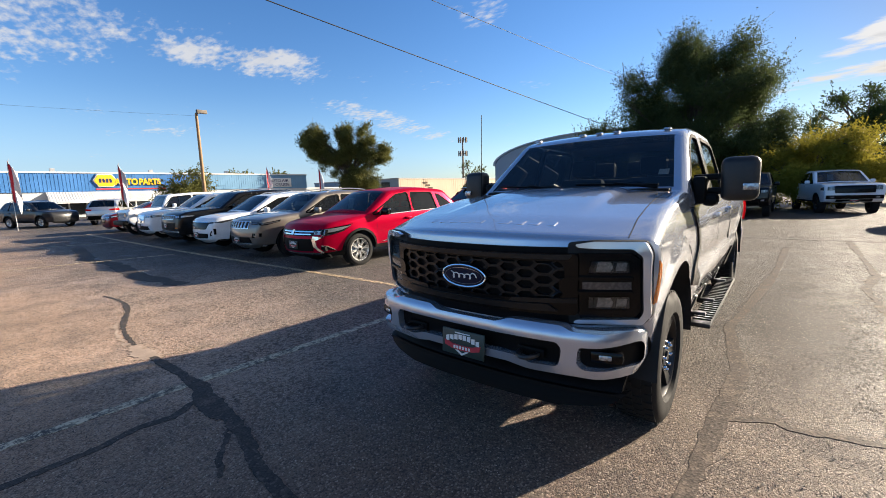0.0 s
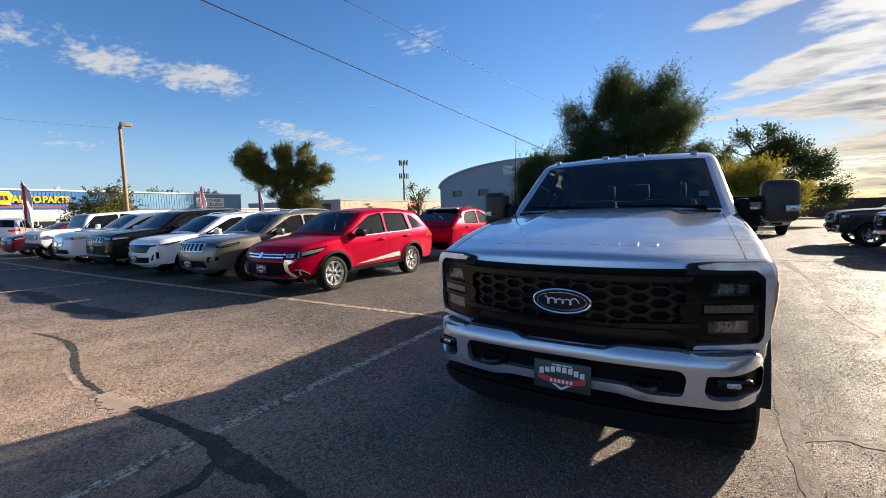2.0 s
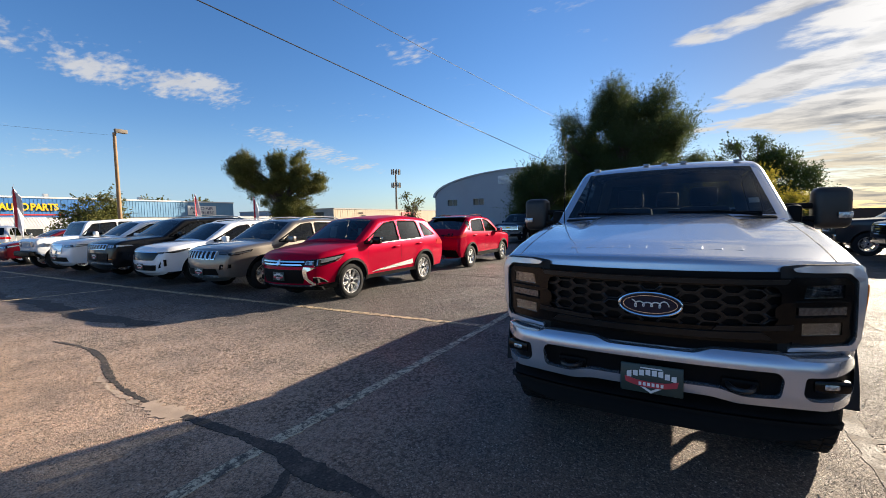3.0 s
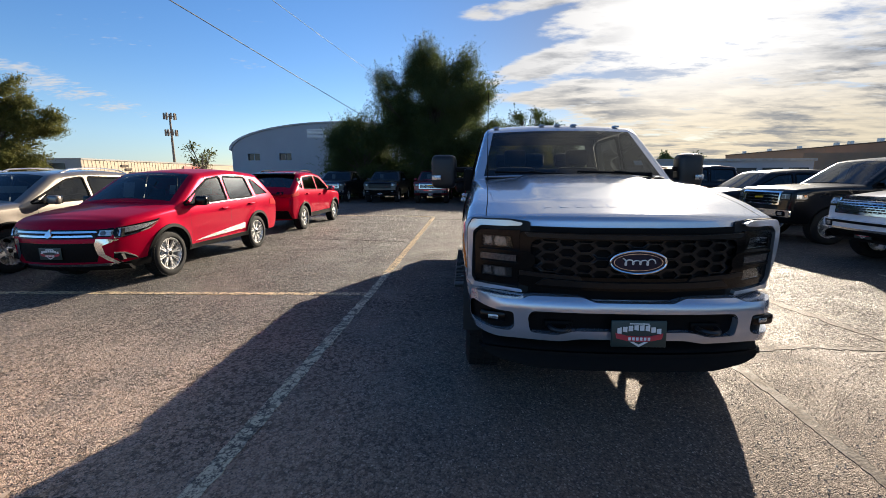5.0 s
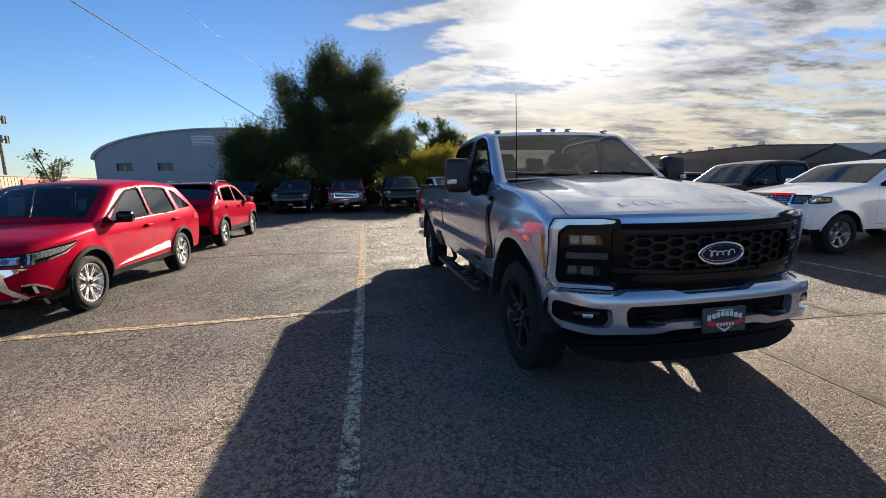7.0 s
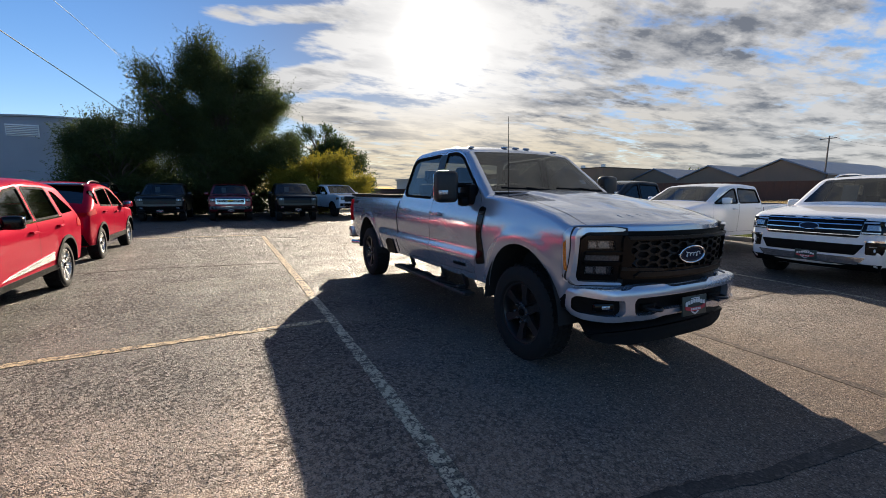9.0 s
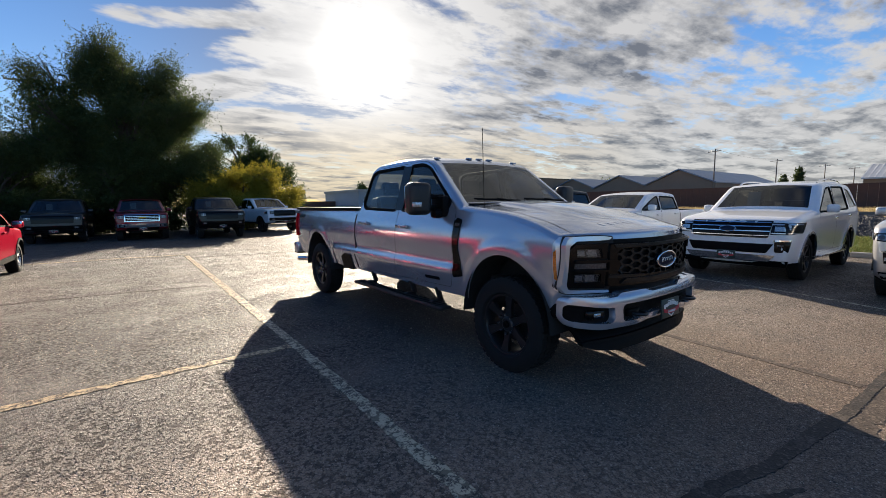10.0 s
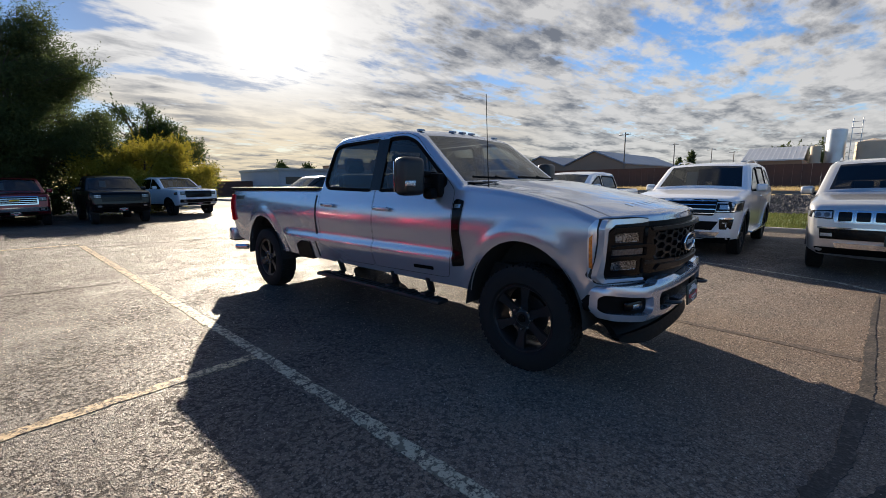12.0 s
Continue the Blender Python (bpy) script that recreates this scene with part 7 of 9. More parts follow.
def hero_bumper():
    """Painted steel bumper with openings, black lower valance, hooks, fog lamps and plate."""
    root = truck

    def face(depth):
        def f(V):
            x, z = V[:, 0], V[:, 1]
            a = np.clip(np.abs(x) / 0.985, 0, 1)
            y = 0.085 + 0.14 * a ** 2.6 + 0.30 * np.clip((a - 0.76) / 0.24, 0, 1) ** 2.2
            y = y + 0.03 * np.clip((z - 0.76) / 0.06, 0, 1) ** 2 + 0.03 * np.clip((0.60 - z) / 0.07, 0, 1) ** 2
            return np.stack([x, y - depth, z], 1)
        return f
    half = [(0.0, 0.795), (0.22, 0.795), (0.30, 0.822), (0.60, 0.822), (0.66, 0.80), (0.922, 0.797), (0.955, 0.765), (0.957, 0.62), (0.925, 0.553), (0.66, 0.555), (0.42, 0.548), (0.30, 0.572), (0.0, 0.572)]
    outer = half + [(-x, z) for x, z in reversed(half)][1:-1]
    mid = rounded([(-0.59, 0.735), (0.59, 0.735), (0.615, 0.70), (0.60, 0.60), (0.44, 0.592), (0.34, 0.622), (-0.34, 0.622), (-0.44, 0.592), (-0.60, 0.60), (-0.615, 0.70)], 0.03)
    fogs = [rounded([(s * 0.70, 0.722), (s * 0.940, 0.735), (s * 0.955, 0.71), (s * 0.955, 0.625), (s * 0.935, 0.602), (s * 0.72, 0.602), (s * 0.69, 0.63)], 0.02) for s in (-1, 1)]
    v, f = slab(rounded(outer, 0.02), [mid, *fogs], 0.03, face(0.0), face(-0.07), flip=True)
    bumper = part("front_bumper", weld(v, f, 0.0004), M["silver"], root, "silver painted steel bumper with dark openings", angle=45)
    for i, o in enumerate([mid, *fogs]):
        c = np.mean(np.array(o), 0)
        big = [(c[0] + (p[0] - c[0]) * 1.06, c[1] + (p[1] - c[1]) * 1.12) for p in o]
        v, f = slab(big, [], 0.06, face(-0.055), face(-0.11), flip=True)
        mesh_ob("bumper_pocket", v, f, M["black_plastic"], bumper)
    for s in (-1, 1):
        bm = bmesh.new()
        add_box(bm, (0.07, 0.02, 0.032), (s * 0.815, 0.225, 0.665), (0, 0, s * 18), bevel=0.01)
        fl = part("fog_lamp", bm, M["lamp"], bumper, "clear fog lamp")
        bm = bmesh.new()
        add_box(bm, (0.17, 0.05, 0.07), (s * 0.815, 0.245, 0.665), (0, 0, s * 18), bevel=0.02)
        part("fog_bezel", bm, M["black_gloss"], fl)
        pts = [(s * 0.43 + 0.055 * math.cos(a), 0.12 - 0.085 * max(0, math.sin(a)), 0.645) for a in np.linspace(math.pi, 0, 12)]
        v, f = tube_path(pts, 0.014, 0.014, 8)
        hk = mesh_ob("tow_hook", v, f, M["black_alloy"], bumper, "black tow hook")
        bm = bmesh.new()
        add_box(bm, (0.17, 0.06, 0.055), (s * 0.43, 0.16, 0.645), bevel=0.012)
        part("hook_mount", bm, M["black_plastic"], hk)
    # shelf between the bumper's top edge and the nose
    xs = np.linspace(-0.925, 0.925, 40)
    ys = face(-0.012)(np.stack([xs, 0 * xs + 0.792], 1))[:, 1]
    shelf = [(x, y, 0.786) for x, y in zip(xs, ys)] + [(x, 0.60, 0.800) for x in xs] + [(x, y, 0.770) for x, y in zip(xs, ys)] + [(x, 0.60, 0.770) for x in xs]
    n = len(xs)
    F = [q for k in range(n - 1) for q in ((k, k + 1, n + k + 1, n + k), (2 * n + k, 3 * n + k, 3 * n + k + 1, 2 * n + k + 1), (k, 2 * n + k, 2 * n + k + 1, k + 1))]
    mesh_ob("bumper_shelf", shelf, F, M["silver"], bumper)
    # valance
    def low(depth):
        def f(V):
            x, z = V[:, 0], V[:, 1]
            a = np.clip(np.abs(x) / 0.97, 0, 1)
            y = 0.200 + 0.15 * a ** 2.6 + 0.26 * np.clip((a - 0.90) / 0.10, 0, 1) ** 1.6 - 0.03 * np.clip((0.44 - z) / 0.10, 0, 1) + 0.10 * np.clip((z - 0.46) / 0.08, 0, 1)
            return np.stack([x, y - depth, z], 1)
        return f
    val = [(-0.885, 0.575), (0.885, 0.575), (0.868, 0.40), (0.76, 0.365), (0.55, 0.335), (-0.55, 0.335), (-0.76, 0.365), (-0.868, 0.40)]
    v, f = slab(rounded(val, 0.03), [], 0.06, low(0), low(-0.05), flip=True)
    valance = part("valance", weld(v, f, 0.0004), M["black_plastic"], root, "black plastic lower valance", angle=45)
    rib = [(-0.90, 0.445), (0.90, 0.445), (0.88, 0.425), (-0.88, 0.425)]
    v, f = slab(rib, [], 0.06, low(0.02), low(-0.02), flip=True)
    mesh_ob("valance_rib", v, f, M["black_plastic"], valance)
    plate_shapes(root, (0.015, 0.055, 0.628), (-4, 0, 0))


hero_bumper()


def hero_sides():
    B, root = TB, truck
    for s in (-1, 1):
        # dark vent behind the front wheel
        v, f = slab(rounded([(1.615, 0.80), (1.735, 0.78), (1.745, 1.36), (1.715, 1.385), (1.635, 1.365), (1.66, 1.10)], 0.02), [], 0.05, B.side(0.012, s), B.side(-0.03, s), flip=s < 0)
        vent = mesh_ob("fender_vent", v, f, M["black_gloss"], root, "gloss black fender vent")
        v, f = slab([(1.66, 1.305), (1.725, 1.305), (1.725, 1.335), (1.655, 1.335)], [], 0.05, B.side(0.016, s), B.side(0.0, s), flip=s < 0)
        mesh_ob("vent_badge", v, f, M["silver_trim"], vent)
        # black trim on the pillar between the side windows
        v, f = slab(rounded([(2.80, 1.452), (2.968, 1.452), (2.955, 1.985), (2.775, 1.985)], 0.01), [], 0.05, B.side(0.0045, s), B.side(-0.004, s), flip=s < 0)
        mesh_ob("pillar_trim", v, f, M["black_gloss"], root)
        # small dark badge low on the front door
        v, f = slab(rounded([(1.98, 0.715), (2.24, 0.71), (2.24, 0.745), (1.98, 0.75)], 0.008), [], 0.08, B.side(0.008, s), B.side(-0.01, s), flip=s < 0)
        mesh_ob("door_badge", v, f, M["black_gloss"], root)
        # towing mirror: tall housing on two arms
        bm = bmesh.new()
        add_box(bm, (0.25, 0.17, 0.335), (s * 1.215, 2.05, 1.58), (0, 0, s * 6), bevel=0.055, seg=3)
        mir = part("towing_mirror", bm, M["mirror_grey"], root, "tall black towing mirror with a side lamp")
        bm = bmesh.new()
        add_box(bm, (0.20, 0.012, 0.27), (s * 1.215, 2.14, 1.58), (0, 0, s * 6), bevel=0.004)
        part("mirror_glass", bm, M["chrome"], mir)
        bm = bmesh.new()
        add_box(bm, (0.10, 0.014, 0.050), (s * 1.29, 1.962, 1.52), (0, 0, s * 16), bevel=0.006)
        part("marker_lamp", bm, M["lamp"], mir, "clear marker lamp")
        bm = bmesh.new()
        add_box(bm, (0.26, 0.07, 0.05), (s * 1.04, 2.04, 1.60), bevel=0.015)
        add_box(bm, (0.26, 0.08, 0.055), (s * 1.04, 2.02, 1.49), bevel=0.018)
        add_box(bm, (0.10, 0.22, 0.22), (s * 0.965, 2.00, 1.50), bevel=0.03)
        add_box(bm, (0.11, 0.12, 0.10), (s * 1.04, 1.97, 1.425), bevel=0.035)
        part("mirror_arm", bm, M["black_plastic"], mir)
        # power step, let down, on two brackets
        bm = bmesh.new()
        add_box(bm, (0.15, 2.05, 0.040), (s * 1.03, 2.86, 0.435), bevel=0.016)
        for i in range(26):
            add_box(bm, (0.13, 0.018, 0.010), (s * 1.03, 1.95 + i * 0.073, 0.460))
        st = part("side_step", bm, M["mirror_grey"], root, "black ribbed power step let down")
        for yy in (2.10, 2.62, 3.60):
            bm = bmesh.new()
            add_box(bm, (0.14, 0.07, 0.05), (s * 0.97, yy, 0.455), bevel=0.012)
            add_box(bm, (0.05, 0.06, 0.17), (s * 0.925, yy, 0.54), (0, s * 18, 0), bevel=0.012)
            add_box(bm, (0.10, 0.10, 0.06), (s * 0.88, yy, 0.62), bevel=0.012)
            part("step_bracket", bm, M["black_alloy"], st)
        # bed: seam, step box, tail lamp
        v, f = slab([(3.985, 0.62), (4.015, 0.62), (4.02, 1.47), (3.99, 1.47)], [], 0.1, B.side(0.004, s), B.side(-0.02, s), flip=s < 0)
        mesh_ob("bed_gap", v, f, M["under"], root)
        v, f = slab(rounded([(4.16, 0.56), (4.54, 0.56), (4.50, 0.74), (4.34, 0.80), (4.14, 0.80)], 0.03), [], 0.08, B.side(0.014, s), B.side(-0.04, s), flip=s < 0)
        mesh_ob("bed_step", v, f, M["black_plastic"], root, "black step ahead of the rear wheel")
        v, f = slab(rounded([(6.52, 0.95), (6.70, 0.95), (6.712, 1.37), (6.55, 1.37)], 0.02), [], 0.08, B.side(0.026, s), B.side(-0.04, s), flip=s < 0)
        mesh_ob("tail_lamp", v, f, M["tail"], root, "red tail lamp")
        v, f = slab([(6.16, 1.30), (6.46, 1.29), (6.46, 1.345), (6.16, 1.355)], [], 0.1, B.side(0.004, s), B.side(-0.01, s), flip=s < 0)
        mesh_ob("bed_decal", v, f, M["grey"], root)
        # rear bumper corner
    bm = bmesh.new()
    add_box(bm, (1.94, 0.20, 0.20), (0, 6.80, 0.70), bevel=0.035, seg=3)
    rb = part("rear_bumper", bm, M["silver"], root, "silver painted rear bumper")
    bm = bmesh.new()
    add_box(bm, (1.90, 0.22, 0.04), (0, 6.83, 0.60), bevel=0.012)
    part("bumper_step", bm, M["black_plastic"], rb)
    for s in (-0.45,):
        v, f = lathe([(0, 0.045), (0.20, 0.045), (0.20, 0.038), (0, 0.038)], 16)
        ob = mesh_ob("exhaust_tip", v, f, M["chrome"], root)
        ob.matrix_basis = pose(-0.86, 6.42, 0.50, 0, 0, 130)
    # bed liner
    bm = bmesh.new()
    add_box(bm, (1.70, 2.56, 0.05), (0, 5.35, 0.92))
    for s in (-1, 1):
        add_box(bm, (0.05, 2.62, 0.50), (s * 0.84, 5.35, 1.19))
        add_box(bm, (0.13, 2.64, 0.045), (s * 0.895, 5.345, 1.462), bevel=0.012)
    add_box(bm, (1.7, 0.05, 0.52), (0, 4.07, 1.18))
    add_box(bm, (1.7, 0.07, 0.52), (0, 6.65, 1.19))
    part("bed_liner", bm, M["black_plastic"], root)
    v, f = lathe([(-0.55, 0.001), (-0.55, 0.05), (0.55, 0.05), (0.55, 0.001)], 10)
    for yy in HERO["hubs"]:
        bm = bmesh.new()
        add_rod(bm, (-0.85, yy, 0.43), (0.85, yy, 0.43), 0.05)
        add_box(bm, (0.34, 0.36, 0.34), (0.1, yy, 0.43), bevel=0.12, seg=3)
        part("axle", bm, M["under"], root)
    for s in (-1, 1):
        box_part("chassis_rail", (0.10, 6.1, 0.16), (s * 0.44, 3.5, 0.60), M["under"], root)
    # five marker lamps on the roof
    for xx in (-0.66, -0.17, 0.0, 0.17, 0.62):
        bm = bmesh.new()
        add_box(bm, (0.062, 0.075, 0.022), (xx, 2.46, 2.079 - 0.05 * xx * xx), (6, 0, 0), bevel=0.011, seg=3)
        part("roof_lamp", bm, M["lamp"], root, "small clear roof marker lamp")
    # whip antenna, wipers, cowl
    bm = bmesh.new()
    add_rod(bm, (-0.80, 1.50, 1.44), (-0.80, 1.50, 1.49), 0.018, 0.012)
    add_rod(bm, (-0.80, 1.50, 1.48), (-0.80, 1.53, 2.26), 0.0042, 0.003, 6)
    part("antenna", bm, M["black_plastic"], root)
    bm = bmesh.new()
    add_box(bm, (1.62, 0.10, 0.02), (0, 1.685, 1.515), (6, 0, 0), bevel=0.006)
    part("cowl", bm, M["black_plastic"], root)
    for x0, x1 in ((-0.72, -0.08), (0.05, 0.72)):
        bm = bmesh.new()
        add_rod(bm, (x0, 1.735, 1.575), (x1, 1.70, 1.555), 0.010)
        add_rod(bm, (x1, 1.69, 1.535), ((x0 + x1) / 2, 1.715, 1.575), 0.012)
        part("wiper", bm, M["black_plastic"], root)
    # raised bars of the name along the bonnet's lip
    for i in range(9):
        k = i + (1 if i >= 5 else 0)
        x = -0.46 + k * 0.098
        rows = [k for k in range(len(B.line) - 1) if 0.47 < B.line[k][0] < 0.90 and B.line[k][1] > 1.25]
        uu = x / (float(B.hw0(0.6, 1.32)) - B.r)
        track = np.array([B.over(np.array([uu]))[k, 0] for k in rows])
        bm = bmesh.new()
        y = 0.59 + float(B.plan(0.59, uu))
        z1, z2 = np.interp((y - 0.03, y + 0.03), track[:, 1], track[:, 2])
        add_box(bm, (0.068, 0.062, 0.003), (x, y, (z1 + z2) / 2 - 0.0004), (math.degrees(math.atan2(z2 - z1, 0.06)), math.degrees(0.06 * uu), 0), bevel=0.0007, seg=1)
        part("bonnet_letter_bar", bm, M["silver"], root)
    # shut lines between bonnet and fenders
    for s in (-1, 1):
        V, F = [], []
        for i in range(len(B.line)):
            y, z = B.line[i]
            if 0.46 < y < 1.66 and z < 1.50:
                for uu in (0.925, 0.931):
                    p = B.over(np.array([s * uu]))[i, 0]
                    V.append((p[0], p[1], p[2] + 0.0012))
        F = [(k, k + 1, k + 3, k + 2) for k in range(0, len(V) - 3, 2)]
        mesh_ob("bonnet_gap", V, F, M["under"], root, smooth=False)
    # windscreen papers
    bm = bmesh.new()
    add_box(bm, (0.075, 0.004, 0.07), (0.70, 1.98, 1.66), (-52, 0, 0))
    part("windscreen_sticker", bm, M["paper"], root)


hero_sides()


# ---- the other vehicles ----
def shape(L, W, H, wb, fo, R, hood, cowl, ws, roof_end, tail, paint, belt=None, sill=0.36, kind="suv", nose_r=0.10, split=None, **more):
    """Proportions of a car or pickup. cowl: foot of the windscreen, ws: its top, roof_end: end of the roof (y, z), tail: foot of the rear window (y, z)."""
    hubs = (fo, fo + wb)
    arch = more.pop("arch", R + 0.075)
    belt = belt or (cowl[1] - 0.02, cowl[1] + 0.03)
    nose_front = more.pop("front", [(0.16, sill - 0.06), (0.05, sill + 0.02, 0.04), (0.02, 0.60, 0.1), (0.05, hood - 0.20, 0.1), (0.12, hood - 0.06, 0.06), (0.28, hood, 0.10)])
    line = list(nose_front) + [((0.28 + cowl[0]) / 2, (hood + cowl[1]) / 2 + 0.012, 0.3), (*cowl, 0.02), (*ws, 0.14), ((ws[0] + roof_end[0]) / 2, H, 0.4)]
    rest = {}
    if kind == "suv":
        line += [(*roof_end, 0.10), (*tail, 0.05), (L - 0.03, tail[1] - 0.16, 0.06), (L, 0.72, 0.06), (L - 0.02, 0.52, 0.04), (L - 0.12, sill - 0.02)]
        rest = dict(rw_top=roof_end, rw_bot=tail, tail_top=tail[1], cab_end=tail[0] - 0.3)
    else:
        bz = more.pop("bed_z", 1.30)
        ce = (roof_end[0] + 0.13, bz)
        line += [(*roof_end, 0.08), (*ce, 0.02), (ce[0] + 0.06, bz - 0.005, 0.01), (L - 0.05, bz, 0.03), (L, bz - 0.08, 0.03), (L, 0.60, 0.03), (L - 0.05, sill + 0.12)]
        rest = dict(rw_top=roof_end, rw_bot=ce, tail_top=bz, cab_end=ce[0], open_bed=(ce[0] + 0.02, L - 0.05), bed_z=bz)
    slope = (ws[1] - cowl[1]) / (ws[0] - cowl[0])
    xs = np.array([p[0] for p in line if p[0] >= ws[0] - 1e-6 and p[1] > roof_end[1] - 0.3 and p[0] <= roof_end[0] + 1e-6])
    zs = np.array([p[1] for p in line if p[0] >= ws[0] - 1e-6 and p[1] > roof_end[1] - 0.3 and p[0] <= roof_end[0] + 1e-6])
    top = lambda y: float(np.interp(y, xs, zs))
    bl = lambda y: belt[0] + (belt[1] - belt[0]) * y / L
    a = max(hubs[0] + arch + 0.05, cowl[0] + 0.10)
    rh = hubs[1]
    end = (rh - 0.02) if kind == "suv" else rest["cab_end"] - 0.06
    sp = split or (a + end) / 2 + 0.02
    foot = lambda z, dz: cowl[0] + (z + dz - cowl[1]) / slope
    s0 = sill + 0.10
    wy = ws[0] + 0.16
    d1 = [(a + 0.03, s0), (sp, s0), (sp, top(sp) - 0.055), (wy, top(wy) - 0.065), (max(a + 0.02, foot(bl(a), 0.08)), bl(a) + 0.02), (a, bl(a) - 0.05)]
    w1 = [(foot(bl(a) + 0.04, 0.11), bl(a) + 0.04), (sp - 0.045, bl(sp) + 0.045), (sp - 0.05, top(sp) - 0.11), (wy + 0.03, top(wy) - 0.12)]
    if kind == "suv":
        k = arch + 0.05
        d2 = [(sp + 0.012, s0), (rh - k, s0), (rh - k * 0.80, R + k * 0.60), (rh - k * 0.45, R + k * 0.90), (end + 0.02, bl(rh) - 0.10), (end, bl(rh) + 0.02), (end - 0.14, top(end - 0.14) - 0.06), (sp + 0.012, top(sp) - 0.055)]
        w2 = [(sp + 0.05, bl(sp) + 0.045), (end - 0.07, bl(rh) + 0.05), (end - 0.17, top(end - 0.17) - 0.115), (sp + 0.055, top(sp) - 0.11)]
        wins = [w1, w2]
        q0 = end + 0.06
        q1 = tail[0] - 0.30
        if q1 - q0 > 0.2:
            qt = min(roof_end[0] - 0.22, q1)
            wins.append([(q0, bl(rh) + 0.06), (q1, tail[1] + 0.04), (max(q0 + 0.05, qt), top(qt) - 0.14), (q0 - 0.09, top(q0) - 0.115)])
    else:
        d2 = [(sp + 0.012, s0), (min(end, rh - arch - 0.08), s0), (end, s0 + 0.2), (end, bl(end)), (end - 0.14, top(end - 0.14) - 0.06), (sp + 0.012, top(sp) - 0.055)]
        wins = [w1, [(sp + 0.05, bl(sp) + 0.045), (end - 0.06, bl(end) + 0.05), (end - 0.16, top(end - 0.16) - 0.115), (sp + 0.055, top(sp) - 0.11)]]
    s = dict(L=L, W=W, R=R, hubs=hubs, arch=arch, sill=sill, belt=belt, outline=line, cowl=cowl, ws_top=ws, doors=[d1, d2], windows=wins, paint=paint, nose=hood - 0.03,
             handles=[(sp - 0.20, bl(sp) - 0.11), (end - 0.22, bl(rh) - 0.10)], rows=(0.85, 1.70), rim=R * 0.64, tw=0.235, **rest)
    s.update(more)
    return s


def lamps(root, B, poly_side, poly_front=None, material="lamp", depth=0.008):
    """Wrap-round headlamps: dark housing, a bright reflector in it, a light strip along its top and two round projectors."""
    for sx in (1, -1):
        v, f = slab(rounded(poly_side, 0.012), [], 0.05, B.side(depth, sx), B.side(depth - 0.05, sx), flip=sx < 0)
        ob = mesh_ob("headlamp", v, f, M["black_gloss"], root, "headlamp with a dark housing")
        c = np.mean(np.array(poly_side), 0)
        inner = [tuple(c + (np.array(q) - c) * np.array((0.84, 0.62))) for q in poly_side]
        v, f = slab(inner, [], 0.05, B.side(depth + 0.004, sx), B.side(depth - 0.02, sx), flip=sx < 0)
        mesh_ob("side_lens", v, f, M[material], ob)
        if poly_front:
            pf = [(sx * p[0], p[1]) for p in poly_front]
            v, f = slab(rounded(pf, 0.012), [], 0.05, B.front(depth), B.front(depth - 0.05), flip=True)
            mesh_ob("lamp_front", v, f, M["black_gloss"], ob)
            c = np.mean(np.array(pf), 0)
            lo, hi = np.min(np.array(pf), 0), np.max(np.array(pf), 0)
            inner = [tuple(c + (np.array(q) - c) * np.array((0.88, 0.70))) for q in pf]
            v, f = slab(inner, [], 0.05, B.front(depth + 0.004), B.front(depth - 0.02), flip=True)
            mesh_ob("reflector", v, f, M[material], ob)
            r = (hi[1] - lo[1]) * 0.26
            for k in (-0.24, 0.2):
                ring = [(c[0] + k * (hi[0] - lo[0]) + r * math.cos(a), c[1] + r * math.sin(a)) for a in np.linspace(0, 2 * math.pi, 10, endpoint=False)]
                v, f = slab(ring, [], 0.05, B.front(depth + 0.009), B.front(depth - 0.01), flip=True)
                mesh_ob("projector", v, f, M["lamp_dark"], ob)


def tail_lamps(root, B, poly_side, poly_rear):
    for sx in (1, -1):
        v, f = slab(rounded(poly_side, 0.02), [], 0.06, B.side(0.008, sx), B.side(-0.04, sx), flip=sx < 0)
        ob = mesh_ob("tail_lamp", v, f, M["tail"], root, "red tail lamp")
        v, f = slab(rounded([(sx * p[0], p[1]) for p in poly_rear], 0.015), [], 0.06, B.rear(0.008), B.rear(-0.04))
        mesh_ob("lamp_rear", v, f, M["tail"], ob)


def slots(root, B, n, w, z0, z1, gap, frame="chrome", core="black_gloss"):
    """A row of upright grille slots, each in a bright frame."""
    step_x = 2 * w / n
    for i in range(n):
        c = -w + (i + 0.5) * step_x
        hwid = step_x / 2 - gap
        o = [(c - hwid, z0), (c + hwid, z0), (c + hwid, z1), (c - hwid, z1)]
        g = feature(root, "grille_slot", B, "front", o, frame, 0.022, 0.05, 0.06, holes=[inset(o, 0.014)], rnd=0.02)[0]
        feature(root, "slot_mesh", B, "front", inset(o, 0.012), core, 0.006, 0.03, 0.06, parent=g)


def bars(root, B, rows, material, depth=0.03):
    for (x0, x1, z0, z1) in rows:
        feature(root, "grille_bar", B, "front", [(-x1, z0), (x1, z0), (x0, z1), (-x0, z1)], material, depth, 0.04, 0.07)


